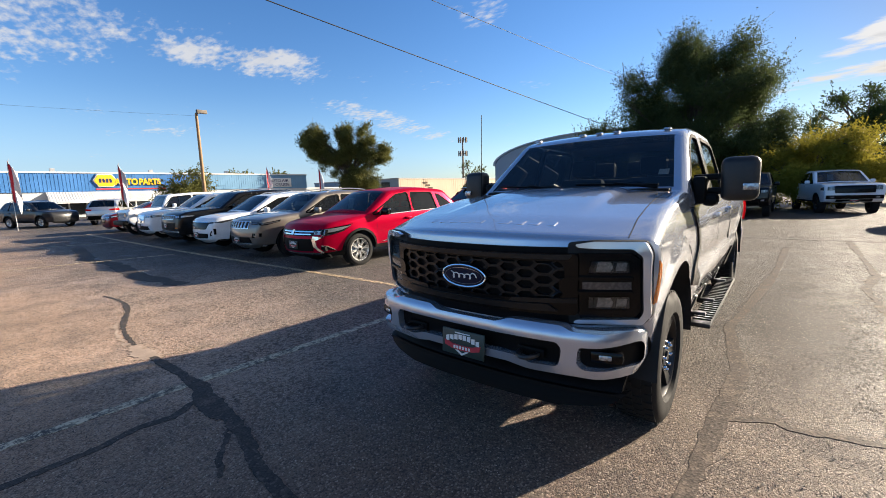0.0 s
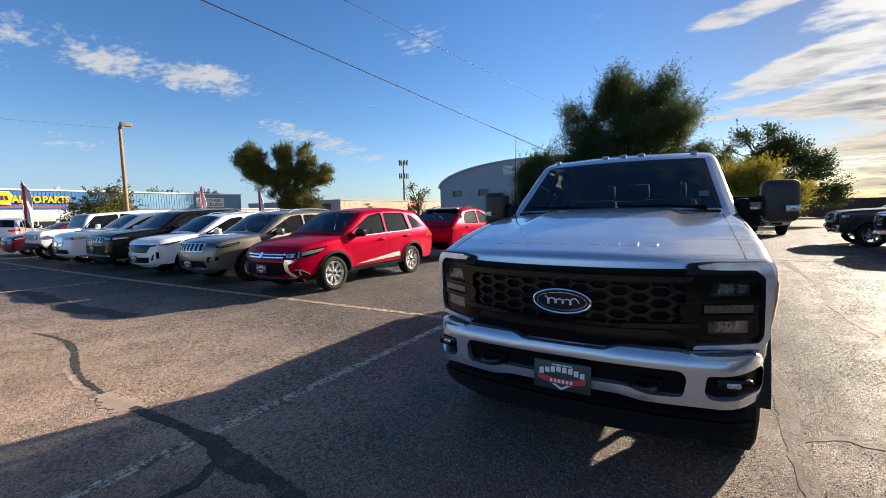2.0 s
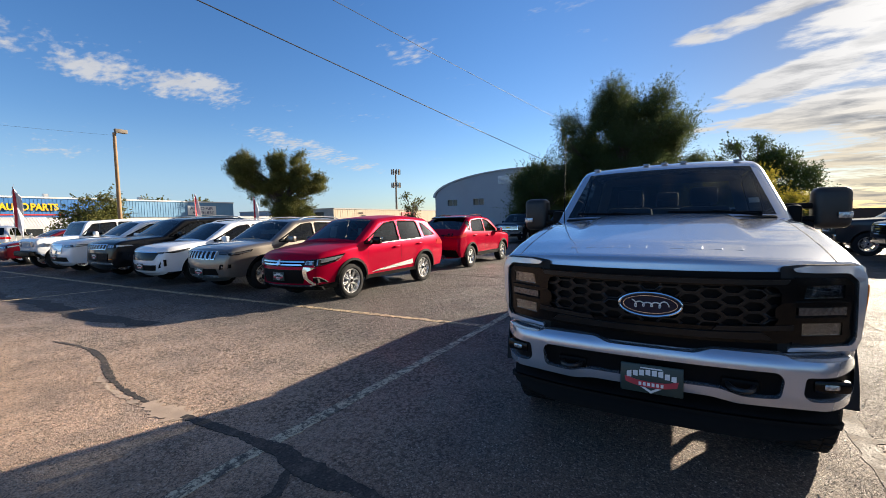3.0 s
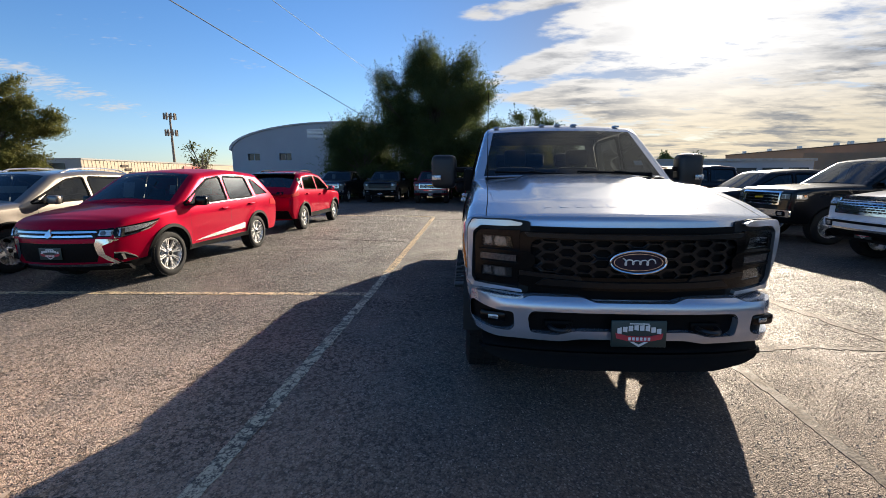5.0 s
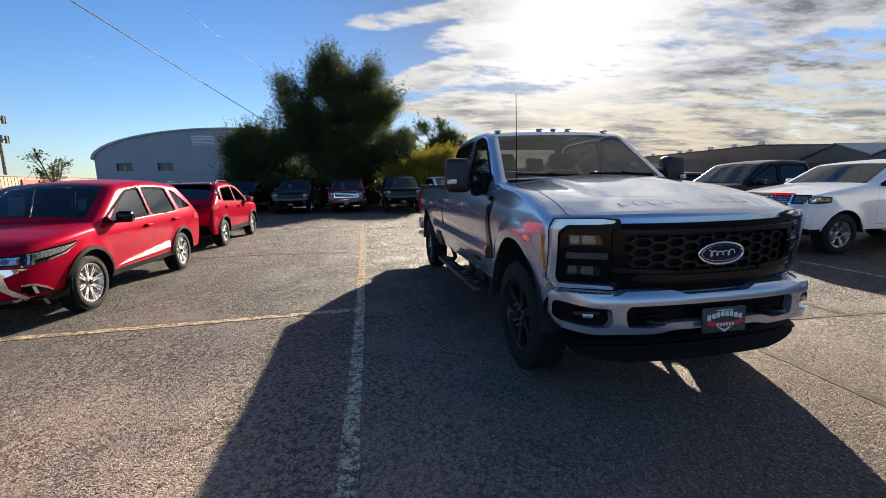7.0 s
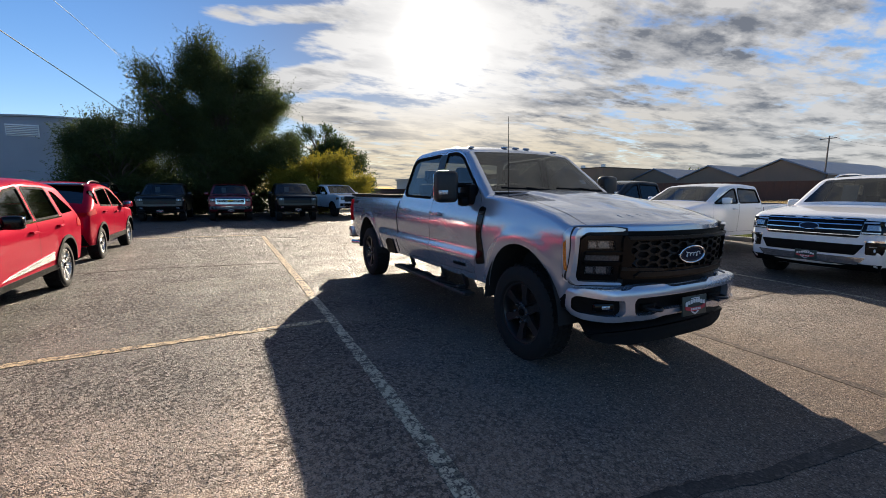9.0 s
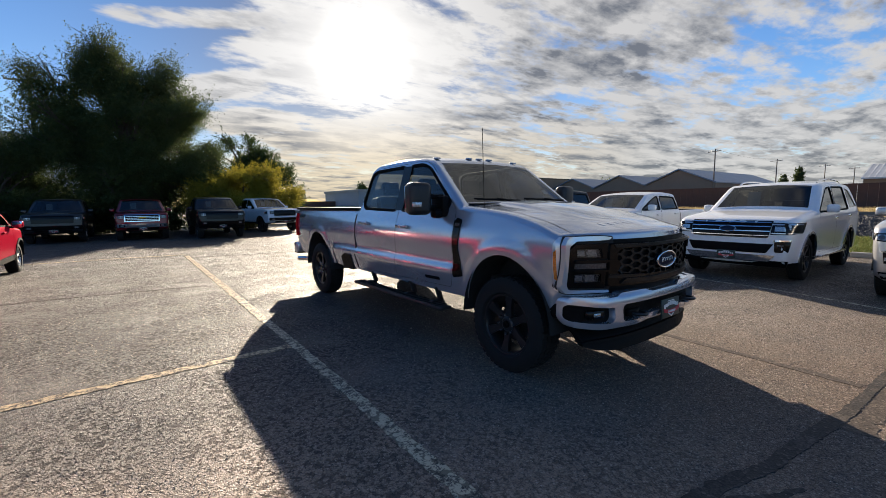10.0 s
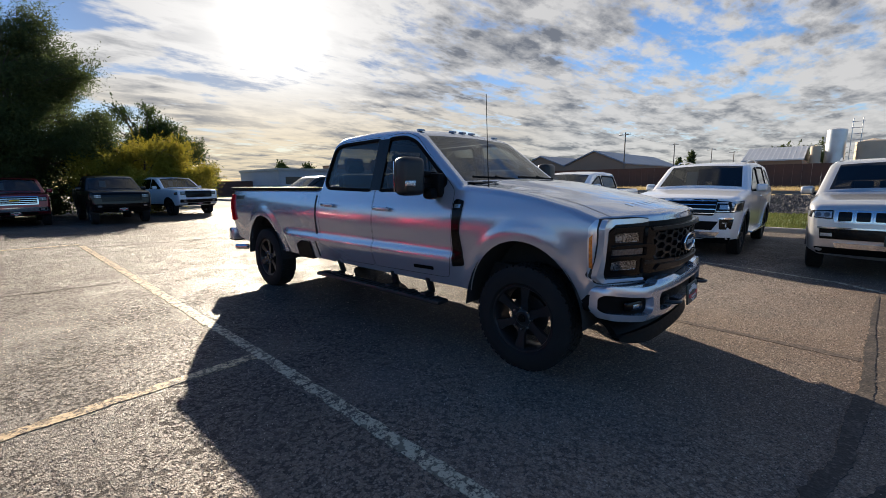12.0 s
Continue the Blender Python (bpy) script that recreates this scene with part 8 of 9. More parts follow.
def cladding(root, s, B, material="black_plastic", h=0.10):
    """Dark lower sill and arch lips on each side."""
    for sx in (1, -1):
        a, b = s["hubs"][0] + s["arch"] - 0.02, s["hubs"][1] - s["arch"] + 0.02
        v, f = slab([(a, s["sill"] - 0.02), (b, s["sill"] - 0.02), (b, s["sill"] + h), (a, s["sill"] + h)], [], 0.12, B.side(0.012, sx), B.side(-0.03, sx), flip=sx < 0)
        mesh_ob("sill_trim", v, f, M[material], root)
        for hub in s["hubs"]:
            ro, ri = s["arch"] + 0.045, s["arch"] - 0.005
            a0 = math.asin((s["sill"] - s["R"]) / ro)
            ang = np.linspace(a0, math.pi - a0, 18)
            ring = [(hub + ro * math.cos(t), s["R"] + ro * math.sin(t)) for t in ang] + [(hub + ri * math.cos(t), s["R"] + ri * math.sin(t)) for t in ang[::-1]]
            v, f = slab(ring, [], 0.12, B.side(0.012, sx), B.side(-0.03, sx), flip=sx < 0)
            mesh_ob("arch_trim", v, f, M[material], root)


def roof_rails(root, s, B, material="silver_trim"):
    y0, y1 = s["ws_top"][0] + 0.25, s["rw_top"][0] - 0.2
    for sx in (1, -1):
        pts = []
        for t in np.linspace(0, 1, 9):
            y = y0 + (y1 - y0) * t
            z = float(np.interp(y, B.line[:, 0][B.line[:, 1] > s["ws_top"][1] - 0.08], B.line[:, 1][B.line[:, 1] > s["ws_top"][1] - 0.08]))
            x = float(B.hw0(y, z)) - 0.12
            pts.append((sx * x, y, z + (0.055 if 0 < t < 1 else 0.0)))
        mesh_ob("roof_rail", *tube_path(pts, 0.016, 0.016, 6), M[material], root)


def windscreen_paper(root, s, x=-0.35, w=0.20, h=0.26):
    c, t = Vector(s["cowl"]), Vector(s["ws_top"])
    ang = math.degrees(math.atan2(t.y - c.y, t.x - c.x))
    p = c.lerp(t, 0.56)
    bm = bmesh.new()
    add_box(bm, (w, 0.004, h), (x, p.x + 0.10, p.y - 0.06), (-14, 0, 0))
    part("price_sheet", bm, M["paper"], root, "white price sheet behind the windscreen")


def plate_front(root, B, z, x=0.0):
    p = B.front(0.02)(np.array([[x, z]]))[0]
    plate_shapes(root, tuple(p))


GROUP_L, GROUP_R, GROUP_B = "cars parked in the long row", "vehicles parked facing the aisle", "trucks parked under the trees"

# red crossover with a bright chrome wedge at each side of its nose
S = shape(4.70, 1.81, 1.68, 2.67, 0.95, 0.352, 0.98, (1.18, 1.10), (1.98, 1.60), (3.95, 1.60), (4.52, 1.13), "red", belt=(1.03, 1.10), step=0.065, spokes=8, fat=0.015, twin=True, rim=0.245, mirror="black_gloss",
          side_glass="pane_tint", taper=(0.20, 0.85, 0.10, 0.8), bow=(0.14, 0.035, 0.09), split=2.62)
car, B = build_car("red_crossover", pose(-7.86, 4.98, 0), S, "glossy red crossover with chrome nose wedges and alloy wheels", "car", GROUP_L)
lamps(car, B, [(0.08, 0.735), (0.30, 0.765), (0.52, 0.815), (0.76, 0.935), (0.60, 0.915), (0.32, 0.885), (0.08, 0.855)], [(0.56, 0.745), (0.82, 0.725), (0.82, 0.845), (0.58, 0.845)])
feature(car, "lamp_underline", B, "side", [(0.08, 0.715), (0.30, 0.745), (0.54, 0.80), (0.76, 0.915), (0.54, 0.818), (0.30, 0.765), (0.08, 0.735)], "chrome", 0.012, 0.03, both=True)
feature(car, "grille", B, "front", [(-0.55, 0.72), (0.55, 0.72), (0.60, 0.84), (-0.60, 0.84)], "black_gloss", 0.012, 0.05)
bars(car, B, [(0.56, 0.58, 0.80, 0.825), (0.52, 0.54, 0.745, 0.77)], "chrome", 0.03)
feature(car, "nose_badge", B, "front", [(0, 0.735), (0.05, 0.77), (0.0, 0.85), (-0.05, 0.77)], "chrome", 0.045, 0.03)
feature(car, "lower_grille", B, "front", [(-0.52, 0.40), (0.52, 0.40), (0.62, 0.66), (-0.62, 0.66)], "black_plastic", 0.012, 0.05)
for sx in (1, -1):
    feature(car, "chrome_wedge", B, "front", [(sx * 0.56, 0.715), (sx * 0.80, 0.70), (sx * 0.62, 0.62), (sx * 0.64, 0.50), (sx * 0.76, 0.37), (sx * 0.70, 0.37), (sx * 0.56, 0.50), (sx * 0.54, 0.64)], "chrome", 0.022, 0.05, label="bright chrome wedge")
    feature(car, "fog_pocket", B, "front", [(sx * 0.66, 0.47), (sx * 0.80, 0.50), (sx * 0.82, 0.42), (sx * 0.76, 0.40)], "black_plastic", 0.012, 0.05)
feature(car, "skid_strip", B, "front", [(-0.74, 0.335), (0.74, 0.335), (0.70, 0.375), (-0.70, 0.375)], "silver_trim", 0.03, 0.05)
feature(car, "bumper_base", B, "front", [(-0.84, 0.27), (0.84, 0.27), (0.84, 0.345), (-0.84, 0.345)], "black_plastic", 0.022, 0.05)
feature(car, "bumper_flank", B, "side", [(0.08, 0.29), (0.52, 0.29), (0.53, 0.40), (0.40, 0.385), (0.08, 0.36)], "black_plastic", 0.014, 0.04, both=True)
feature(car, "fog_flank", B, "side", [(0.07, 0.44), (0.34, 0.40), (0.30, 0.43), (0.16, 0.50), (0.07, 0.51)], "black_plastic", 0.012, 0.03, both=True)
feature(car, "fog_outline", B, "side", [(0.07, 0.51), (0.16, 0.50), (0.30, 0.43), (0.36, 0.395), (0.31, 0.445), (0.17, 0.518), (0.07, 0.528)], "chrome", 0.015, 0.03, both=True)
feature(car, "door_moulding", B, "side", [(1.52, 0.46), (3.10, 0.50), (3.08, 0.62), (1.75, 0.50)], "silver_trim", 0.014, 0.03, both=True)
cladding(car, S, B, h=0.06)
tail_lamps(car, B, [(4.20, 0.92), (4.62, 0.90), (4.60, 1.04), (4.25, 1.05)], [(0.42, 0.90), (0.80, 0.92), (0.80, 1.04), (0.45, 1.00)])
plate_front(car, B, 0.53)
windscreen_paper(car, S, -0.38)
windscreen_paper(car, S, 0.42, 0.10, 0.16)
feature(car, "belt_trim", B, "side", [(1.55, 1.055), (3.6, 1.105), (3.6, 1.125), (1.55, 1.075)], "chrome", 0.010, 0.02, both=True)
for sx in (1, -1):
    feature(car, "rear_arch_reflector", B, "rear", [(sx * 0.55, 0.50), (sx * 0.75, 0.50), (sx * 0.75, 0.54), (sx * 0.55, 0.54)], "tail", 0.01, 0.02)

# taupe crossover with a seven-slot nose
S = shape(4.65, 1.86, 1.68, 2.71, 0.93, 0.36, 1.02, (1.20, 1.12), (1.95, 1.60), (3.90, 1.60), (4.45, 1.15), "taupe", belt=(1.04, 1.12), step=0.075, spokes=5, fat=0.045, taper=(0.20, 0.8, 0.10, 0.8), bow=(0.13, 0.035, 0.09))
car, B = build_car("taupe_crossover", pose(-10.62, 5.0, 0), S, "taupe grey crossover with a seven-slot chrome grille", "car", GROUP_L)
slots(car, B, 7, 0.50, 0.77, 0.96, 0.012)
lamps(car, B, [(0.10, 0.90), (0.35, 0.93), (0.62, 0.97), (0.58, 0.92), (0.30, 0.86), (0.12, 0.85)], [(0.56, 0.88), (0.80, 0.87), (0.80, 0.94), (0.56, 0.94)], "lamp_dark")
feature(car, "lower_grille", B, "front", [(-0.55, 0.42), (0.55, 0.42), (0.50, 0.56), (-0.50, 0.56)], "black_plastic", 0.012, 0.05)
feature(car, "fog_pocket", B, "front", [(0.58, 0.54), (0.82, 0.58), (0.82, 0.66), (0.62, 0.66)], "black_plastic", 0.012, 0.05, both=True)
feature(car, "fog_lamp", B, "front", [(0.66, 0.58), (0.74, 0.58), (0.74, 0.63), (0.66, 0.63)], "lamp", 0.018, 0.03, both=True)
feature(car, "skid_strip", B, "front", [(-0.55, 0.36), (0.55, 0.36), (0.50, 0.40), (-0.50, 0.40)], "silver_trim", 0.02, 0.05)
cladding(car, S, B, h=0.12)
roof_rails(car, S, B)
windscreen_paper(car, S, 0.1, 0.7, 0.12)
plate_front(car, B, 0.49)

# white crossover with a wide black nose
S = shape(4.68, 1.84, 1.66, 2.73, 0.94, 0.36, 1.0, (1.16, 1.10), (1.95, 1.58), (3.92, 1.58), (4.48, 1.14), "white", belt=(1.03, 1.11), step=0.08, spokes=5, fat=0.04, rim_mat="black_alloy", taper=(0.20, 0.8, 0.10, 0.8), bow=(0.13, 0.035, 0.09))
car, B = build_car("white_crossover", pose(-13.30, 5.0, 0), S, "white crossover with a wide gloss black grille", "car", GROUP_L)
feature(car, "grille", B, "front", [(-0.50, 0.66), (0.50, 0.66), (0.64, 0.86), (-0.64, 0.86)], "black_gloss", 0.014, 0.05, rnd=0.03)
bars(car, B, [(0.60, 0.61, 0.865, 0.885)], "chrome", 0.03)
lamps(car, B, [(0.08, 0.86), (0.35, 0.90), (0.72, 0.955), (0.60, 0.90), (0.30, 0.84)], [(0.60, 0.82), (0.80, 0.83), (0.80, 0.88), (0.62, 0.87)], "lamp_dark")
feature(car, "corner_pocket", B, "front", [(0.62, 0.46), (0.80, 0.52), (0.80, 0.68), (0.74, 0.68)], "black_gloss", 0.014, 0.05, both=True)
feature(car, "lower_grille", B, "front", [(-0.52, 0.40), (0.52, 0.40), (0.56, 0.54), (-0.56, 0.54)], "black_plastic", 0.012, 0.05)
feature(car, "skid_strip", B, "front", [(-0.60, 0.345), (0.60, 0.345), (0.56, 0.385), (-0.56, 0.385)], "plate_white", 0.02, 0.05)
cladding(car, S, B, h=0.09)
roof_rails(car, S, B)
plate_front(car, B, 0.50)

# black long SUV
S = shape(5.20, 1.97, 1.81, 3.09, 0.95, 0.40, 1.12, (1.38, 1.22), (2.10, 1.73), (4.45, 1.74), (5.00, 1.24), "black", belt=(1.15, 1.20), sill=0.38, step=0.09, spokes=5, fat=0.05, taper=(0.13, 0.6, 0.08, 0.8), bow=(0.09, 0.03, 0.07))
car, B = build_car("black_suv", pose(-16.05, 5.0, 0), S, "large black SUV with a seven-slot chrome grille", "SUV", GROUP_L)
slots(car, B, 7, 0.58, 0.88, 1.04, 0.012)
lamps(car, B, [(0.08, 0.93), (0.55, 0.98), (0.50, 1.02), (0.10, 1.03)], [(0.62, 0.93), (0.86, 0.93), (0.86, 1.02), (0.62, 1.03)])
feature(car, "lower_grille", B, "front", [(-0.62, 0.56), (0.62, 0.56), (0.66, 0.78), (-0.66, 0.78)], "black_plastic", 0.012, 0.05)
feature(car, "chrome_strip", B, "front", [(-0.80, 0.46), (0.80, 0.46), (0.78, 0.50), (-0.78, 0.50)], "chrome", 0.02, 0.05)
feature(car, "fog_lamp", B, "front", [(0.68, 0.60), (0.80, 0.60), (0.80, 0.63), (0.68, 0.63)], "amber", 0.018, 0.03, both=True)
roof_rails(car, S, B)
plate_front(car, B, 0.68)

# white luxury SUV
S = shape(5.06, 2.00, 1.77, 3.02, 0.92, 0.41, 1.10, (1.42, 1.19), (2.20, 1.69), (4.30, 1.68), (4.85, 1.22), "white", belt=(1.12, 1.19), sill=0.38, step=0.09, spokes=10, fat=0.016, taper=(0.15, 0.7, 0.09, 0.8), bow=(0.10, 0.03, 0.08))
car, B = build_car("white_luxury_suv", pose(-19.0, 5.0, 0), S, "white SUV with a tall chrome mesh grille", "SUV", GROUP_L)
feature(car, "grille", B, "front", [(-0.42, 0.70), (0.42, 0.70), (0.46, 1.00), (-0.46, 1.00)], "chrome", 0.02, 0.05, holes=[[(-0.39, 0.73), (0.39, 0.73), (0.42, 0.97), (-0.42, 0.97)]], rnd=0.03)
feature(car, "grille_mesh", B, "front", [(-0.40, 0.72), (0.40, 0.72), (0.43, 0.98), (-0.43, 0.98)], "silver_trim", 0.008, 0.03)
lamps(car, B, [(0.08, 0.90), (0.60, 0.96), (0.55, 1.00), (0.10, 0.99)], [(0.50, 0.90), (0.84, 0.90), (0.84, 0.98), (0.50, 0.98)])
feature(car, "lower_grille", B, "front", [(-0.72, 0.44), (0.72, 0.44), (0.66, 0.58), (-0.66, 0.58)], "black_plastic", 0.012, 0.05)
plate_front(car, B, 0.58)

# white boxy off-roader
S = shape(4.79, 1.80, 1.87, 3.01, 0.78, 0.40, 1.16, (1.42, 1.22), (1.66, 1.76), (4.45, 1.80), (4.52, 1.22), "white", belt=(1.18, 1.20), sill=0.50, step=0.10, spokes=5, fat=0.06, tumble=0.12, taper=(0.10, 0.3, 0.02, 0.3), bow=(0.02, 0.01, 0.01), r=0.04,
          front=[(0.20, 0.60), (0.12, 0.70, 0.03), (0.10, 1.08, 0.05), (0.22, 1.15, 0.05)], tint="pane_dark")
car, B = build_car("white_off_roader", pose(-22.2, 5.0, 0), S, "white boxy off-road vehicle with round headlamps", "SUV", GROUP_L)
slots(car, B, 7, 0.42, 0.80, 1.06, 0.014, "white", "black_gloss")
for sx in (1, -1):
    ring = [(sx * 0.60 + 0.10 * math.cos(t), 0.95 + 0.10 * math.sin(t)) for t in np.linspace(0, 6.283, 18, endpoint=False)]
    feature(car, "headlamp", B, "front", ring, "lamp", 0.03, 0.05)
box_part("front_bumper", (1.62, 0.20, 0.20), (0, 0.02, 0.60), M["black_plastic"], car, bevel=0.04)
for sx in (1, -1):
    box_part("flat_fender", (0.24, 0.95, 0.06), (sx * 0.93, 0.80, 0.98), M["white"], car, bevel=0.02)
    box_part("flat_fender", (0.24, 0.95, 0.06), (sx * 0.93, 3.80, 0.98), M["white"], car, bevel=0.02)

# dark red car at the row's end and another row of parked cars beyond
RED = shape(4.60, 1.82, 1.50, 2.70, 0.93, 0.335, 0.92, (1.15, 1.02), (2.00, 1.43), (3.60, 1.42), (4.30, 1.06), "dark_red", belt=(0.95, 1.02), sill=0.30, step=0.11, spokes=5, fat=0.03, fit_out=False)
car, B = build_car("dark_red_car", pose(-26.2, 5.2, 0), RED, "dark red car at the end of the row", "car", GROUP_L)
lamps(car, B, [(0.10, 0.72), (0.60, 0.84), (0.55, 0.88), (0.10, 0.82)], [(0.45, 0.72), (0.78, 0.72), (0.78, 0.80), (0.45, 0.80)])
feature(car, "grille", B, "front", [(-0.40, 0.48), (0.40, 0.48), (0.46, 0.72), (-0.46, 0.72)], "black_gloss", 0.012, 0.05)
GSUV = shape(4.75, 1.86, 1.72, 2.75, 0.95, 0.36, 1.02, (1.20, 1.12), (1.95, 1.64), (4.05, 1.64), (4.58, 1.16), "grey", belt=(1.05, 1.10), step=0.11, spokes=5, fat=0.04, fit_out=False)
far_car, B = build_car("grey_suv", pose(-36.0, 5.2, 0, 0, 0, 117), GSUV, "dark grey SUV parked by the street", "SUV")
tail_lamps(far_car, B, [(4.3, 0.95), (4.7, 0.95), (4.66, 1.08), (4.35, 1.08)], [(0.5, 0.95), (0.8, 0.95), (0.8, 1.08), (0.5, 1.05)])
cladding(far_car, GSUV, B)
roof_rails(far_car, GSUV, B)
copy_thing(far_car, pose(-35.0, -1.2, 0, 0, 0, 117))
SSUV = dict(GSUV, paint="lightsilver")
car, B = build_car("silver_suv", pose(-39.4, 9.2, 0, 0, 0, -120), SSUV, "silver SUV seen from behind by the street", "SUV")
tail_lamps(car, B, [(4.3, 0.95), (4.7, 0.95), (4.66, 1.08), (4.35, 1.08)], [(0.5, 0.95), (0.8, 0.95), (0.8, 1.08), (0.5, 1.05)])
feature(car, "rear_bumper_base", B, "rear", [(-0.85, 0.36), (0.85, 0.36), (0.85, 0.62), (-0.85, 0.62)], "black_plastic", 0.014, 0.04)
# red coupe-like crossover, tail towards the lot
S = shape(4.40, 1.81, 1.69, 2.67, 0.93, 0.352, 1.0, (1.15, 1.10), (1.90, 1.60), (3.42, 1.62), (4.15, 1.20), "red", belt=(1.05, 1.16), step=0.075, spokes=5, fat=0.035, taper=(0.18, 0.8, 0.07, 0.6), bow=(0.12, 0.035, 0.06), twin=True)
car, B = build_car("red_coupe_crossover", pose(-8.12, 15.45, 0, 0, 0, 180), S, "bright red sloping-roof crossover with its tail to the lot", "car")
tail_lamps(car, B, [(3.95, 1.02), (4.34, 0.98), (4.34, 1.05), (4.00, 1.14)], [(0.32, 1.00), (0.82, 0.96), (0.82, 1.05), (0.34, 1.06)])
feature(car, "rear_glass_low", B, "rear", [(-0.62, 1.03), (0.62, 1.03), (0.60, 1.12), (-0.60, 1.12)], "black_gloss", 0.010, 0.03)
feature(car, "rear_bumper_base", B, "rear", [(-0.80, 0.36), (0.80, 0.36), (0.74, 0.60), (-0.74, 0.60)], "black_plastic", 0.014, 0.04)
feature(car, "skid_plate", B, "rear", [(-0.35, 0.34), (0.35, 0.34), (0.30, 0.44), (-0.30, 0.44)], "silver_trim", 0.022, 0.04)
feature(car, "licence_plate", B, "rear", [(-0.16, 0.72), (0.16, 0.72), (0.16, 0.87), (-0.16, 0.87)], "plate_white", 0.02, 0.03)
bm = bmesh.new()
add_box(bm, (1.24, 0.22, 0.035), (0, 3.52, 1.63), (-10, 0, 0), bevel=0.012)
part("spoiler", bm, M["black_gloss"], car)
cladding(car, S, B, h=0.10)
roof_rails(car, S, B, "black_gloss")


# pickups: one maker of noses in several looks
def pickup(name, m, paint_name, label, group, L=5.85, W=2.03, H=1.92, wb=3.68, fo=0.95, R=0.41, hood=1.24, nose="bars", rim_mat="alloy", tall=0.0, step=0.11, flares=False, fit=True, frame="chrome", bed_z=1.36):
    s = shape(L, W, H + tall, wb, fo, R, hood + tall, (1.55, 1.32 + tall), (2.30, H - 0.07 + tall), (3.72, H - 0.06 + tall), None, paint_name, belt=(1.25 + tall, 1.27 + tall), sill=0.46 + tall, kind="pickup", bed_z=bed_z + tall,
              step=step, spokes=6, fat=0.045, rim_mat=rim_mat, tw=0.28, taper=(0.09, 0.45, 0.02, 0.5), bow=(0.08, 0.03, 0.02), r=0.06, fit_out=fit,
              front=[(0.22, 0.46 + tall), (0.10, 0.52 + tall, 0.04), (0.06, 0.70 + tall, 0.05), (0.09, hood - 0.10 + tall, 0.06), (0.16, hood - 0.02 + tall, 0.05), (0.40, hood + 0.02 + tall, 0.1)])
    car, B = build_car(name, m, s, label, "pickup truck", group)
    z = lambda q: q + tall
    back = 0.58 if nose == "mesh" else 0.36
    lamps(car, B, [(0.12, z(0.98)), (back, z(0.985)), (back + 0.01, z(1.10)), (0.14, z(1.13))], [(0.66, z(0.98)), (0.90, z(0.98)), (0.90, z(1.15)), (0.66, z(1.15))], "lamp_dark")
    for sx in (1, -1):
        feature(car, "projector", B, "front", [(sx * 0.69, z(1.02)), (sx * 0.86, z(1.02)), (sx * 0.86, z(1.11)), (sx * 0.69, z(1.11))], "lamp", 0.014, 0.03)
        v, f = slab([(0.14, z(1.03)), (0.24, z(1.03)), (0.24, z(1.11)), (0.14, z(1.11))], [], 0.05, B.side(0.013, sx), B.side(0.0, sx), flip=sx < 0)
        mesh_ob("side_lens", v, f, M["lamp"], car)
        v, f = slab([(0.27, z(1.04)), (0.34, z(1.04)), (0.33, z(1.10)), (0.27, z(1.10))], [], 0.05, B.side(0.013, sx), B.side(0.0, sx), flip=sx < 0)
        mesh_ob("side_marker", v, f, M["amber"], car)
    g = feature(car, "grille", B, "front", [(-0.66, z(0.86)), (0.66, z(0.86)), (0.66, z(1.18)), (-0.66, z(1.18))], frame, 0.03, 0.06, holes=[[(-0.62, z(0.895)), (0.62, z(0.895)), (0.62, z(1.145)), (-0.62, z(1.145))]], rnd=0.03)[0]
    feature(car, "grille_core", B, "front", [(-0.64, z(0.88)), (0.64, z(0.88)), (0.64, z(1.16)), (-0.64, z(1.16))], "black_gloss", 0.008, 0.03, parent=g)
    if nose == "bars":
        for zz in (0.94, 1.01, 1.08):
            feature(car, "grille_bar", B, "front", [(-0.62, z(zz)), (0.62, z(zz)), (0.62, z(zz + 0.014)), (-0.62, z(zz + 0.014))], frame, 0.028, 0.03, parent=g)
        feature(car, "nose_badge", B, "front", [(-0.13, z(1.005)), (0.13, z(1.015)), (0.13, z(1.055)), (-0.13, z(1.045))], "sign_yellow" if frame == "chrome" else "black_gloss", 0.04, 0.03, parent=g)
    elif nose == "mesh":
        cells = []
        for r in range(6):
            for c in range(15):
                cx, cz = (c - 7) * 0.082 + (0.041 if r % 2 else 0), z(0.92) + r * 0.040
                if abs(cx) < 0.58:
                    o = [(cx - 0.034, cz - 0.014), (cx + 0.034, cz - 0.014), (cx + 0.034, cz + 0.014), (cx - 0.034, cz + 0.014)]
                    cells.append(slab([(p[0] * 1, p[1]) for p in inset(o, -0.006)], [o], 0.2, B.front(0.026), B.front(0.006), flip=True))
        part("mesh", weld(*join(*cells), 0.0002), M["chrome"], g)
    if nose == "mesh":
        feature(car, "lower_fascia", B, "front", [(-0.93, z(0.40)), (0.93, z(0.40)), (0.93, z(0.50)), (0.62, z(0.585)), (-0.62, z(0.585)), (-0.93, z(0.50))], "black_plastic", 0.062, 0.08, rnd=0.02)
        feature(car, "fascia_flank", B, "side", [(0.06, z(0.40)), (0.42, z(0.40)), (0.42, z(0.50)), (0.06, z(0.50))], "black_plastic", 0.012, 0.04, both=True)
        feature(car, "chrome_lip", B, "front", [(-0.64, z(0.588)), (0.64, z(0.588)), (0.62, z(0.625)), (-0.62, z(0.625))], "chrome", 0.064, 0.03)
        feature(car, "upper_slot", B, "front", [(-0.62, z(0.70)), (0.62, z(0.70)), (0.64, z(0.745)), (-0.64, z(0.745))], "black_plastic", 0.056, 0.03)
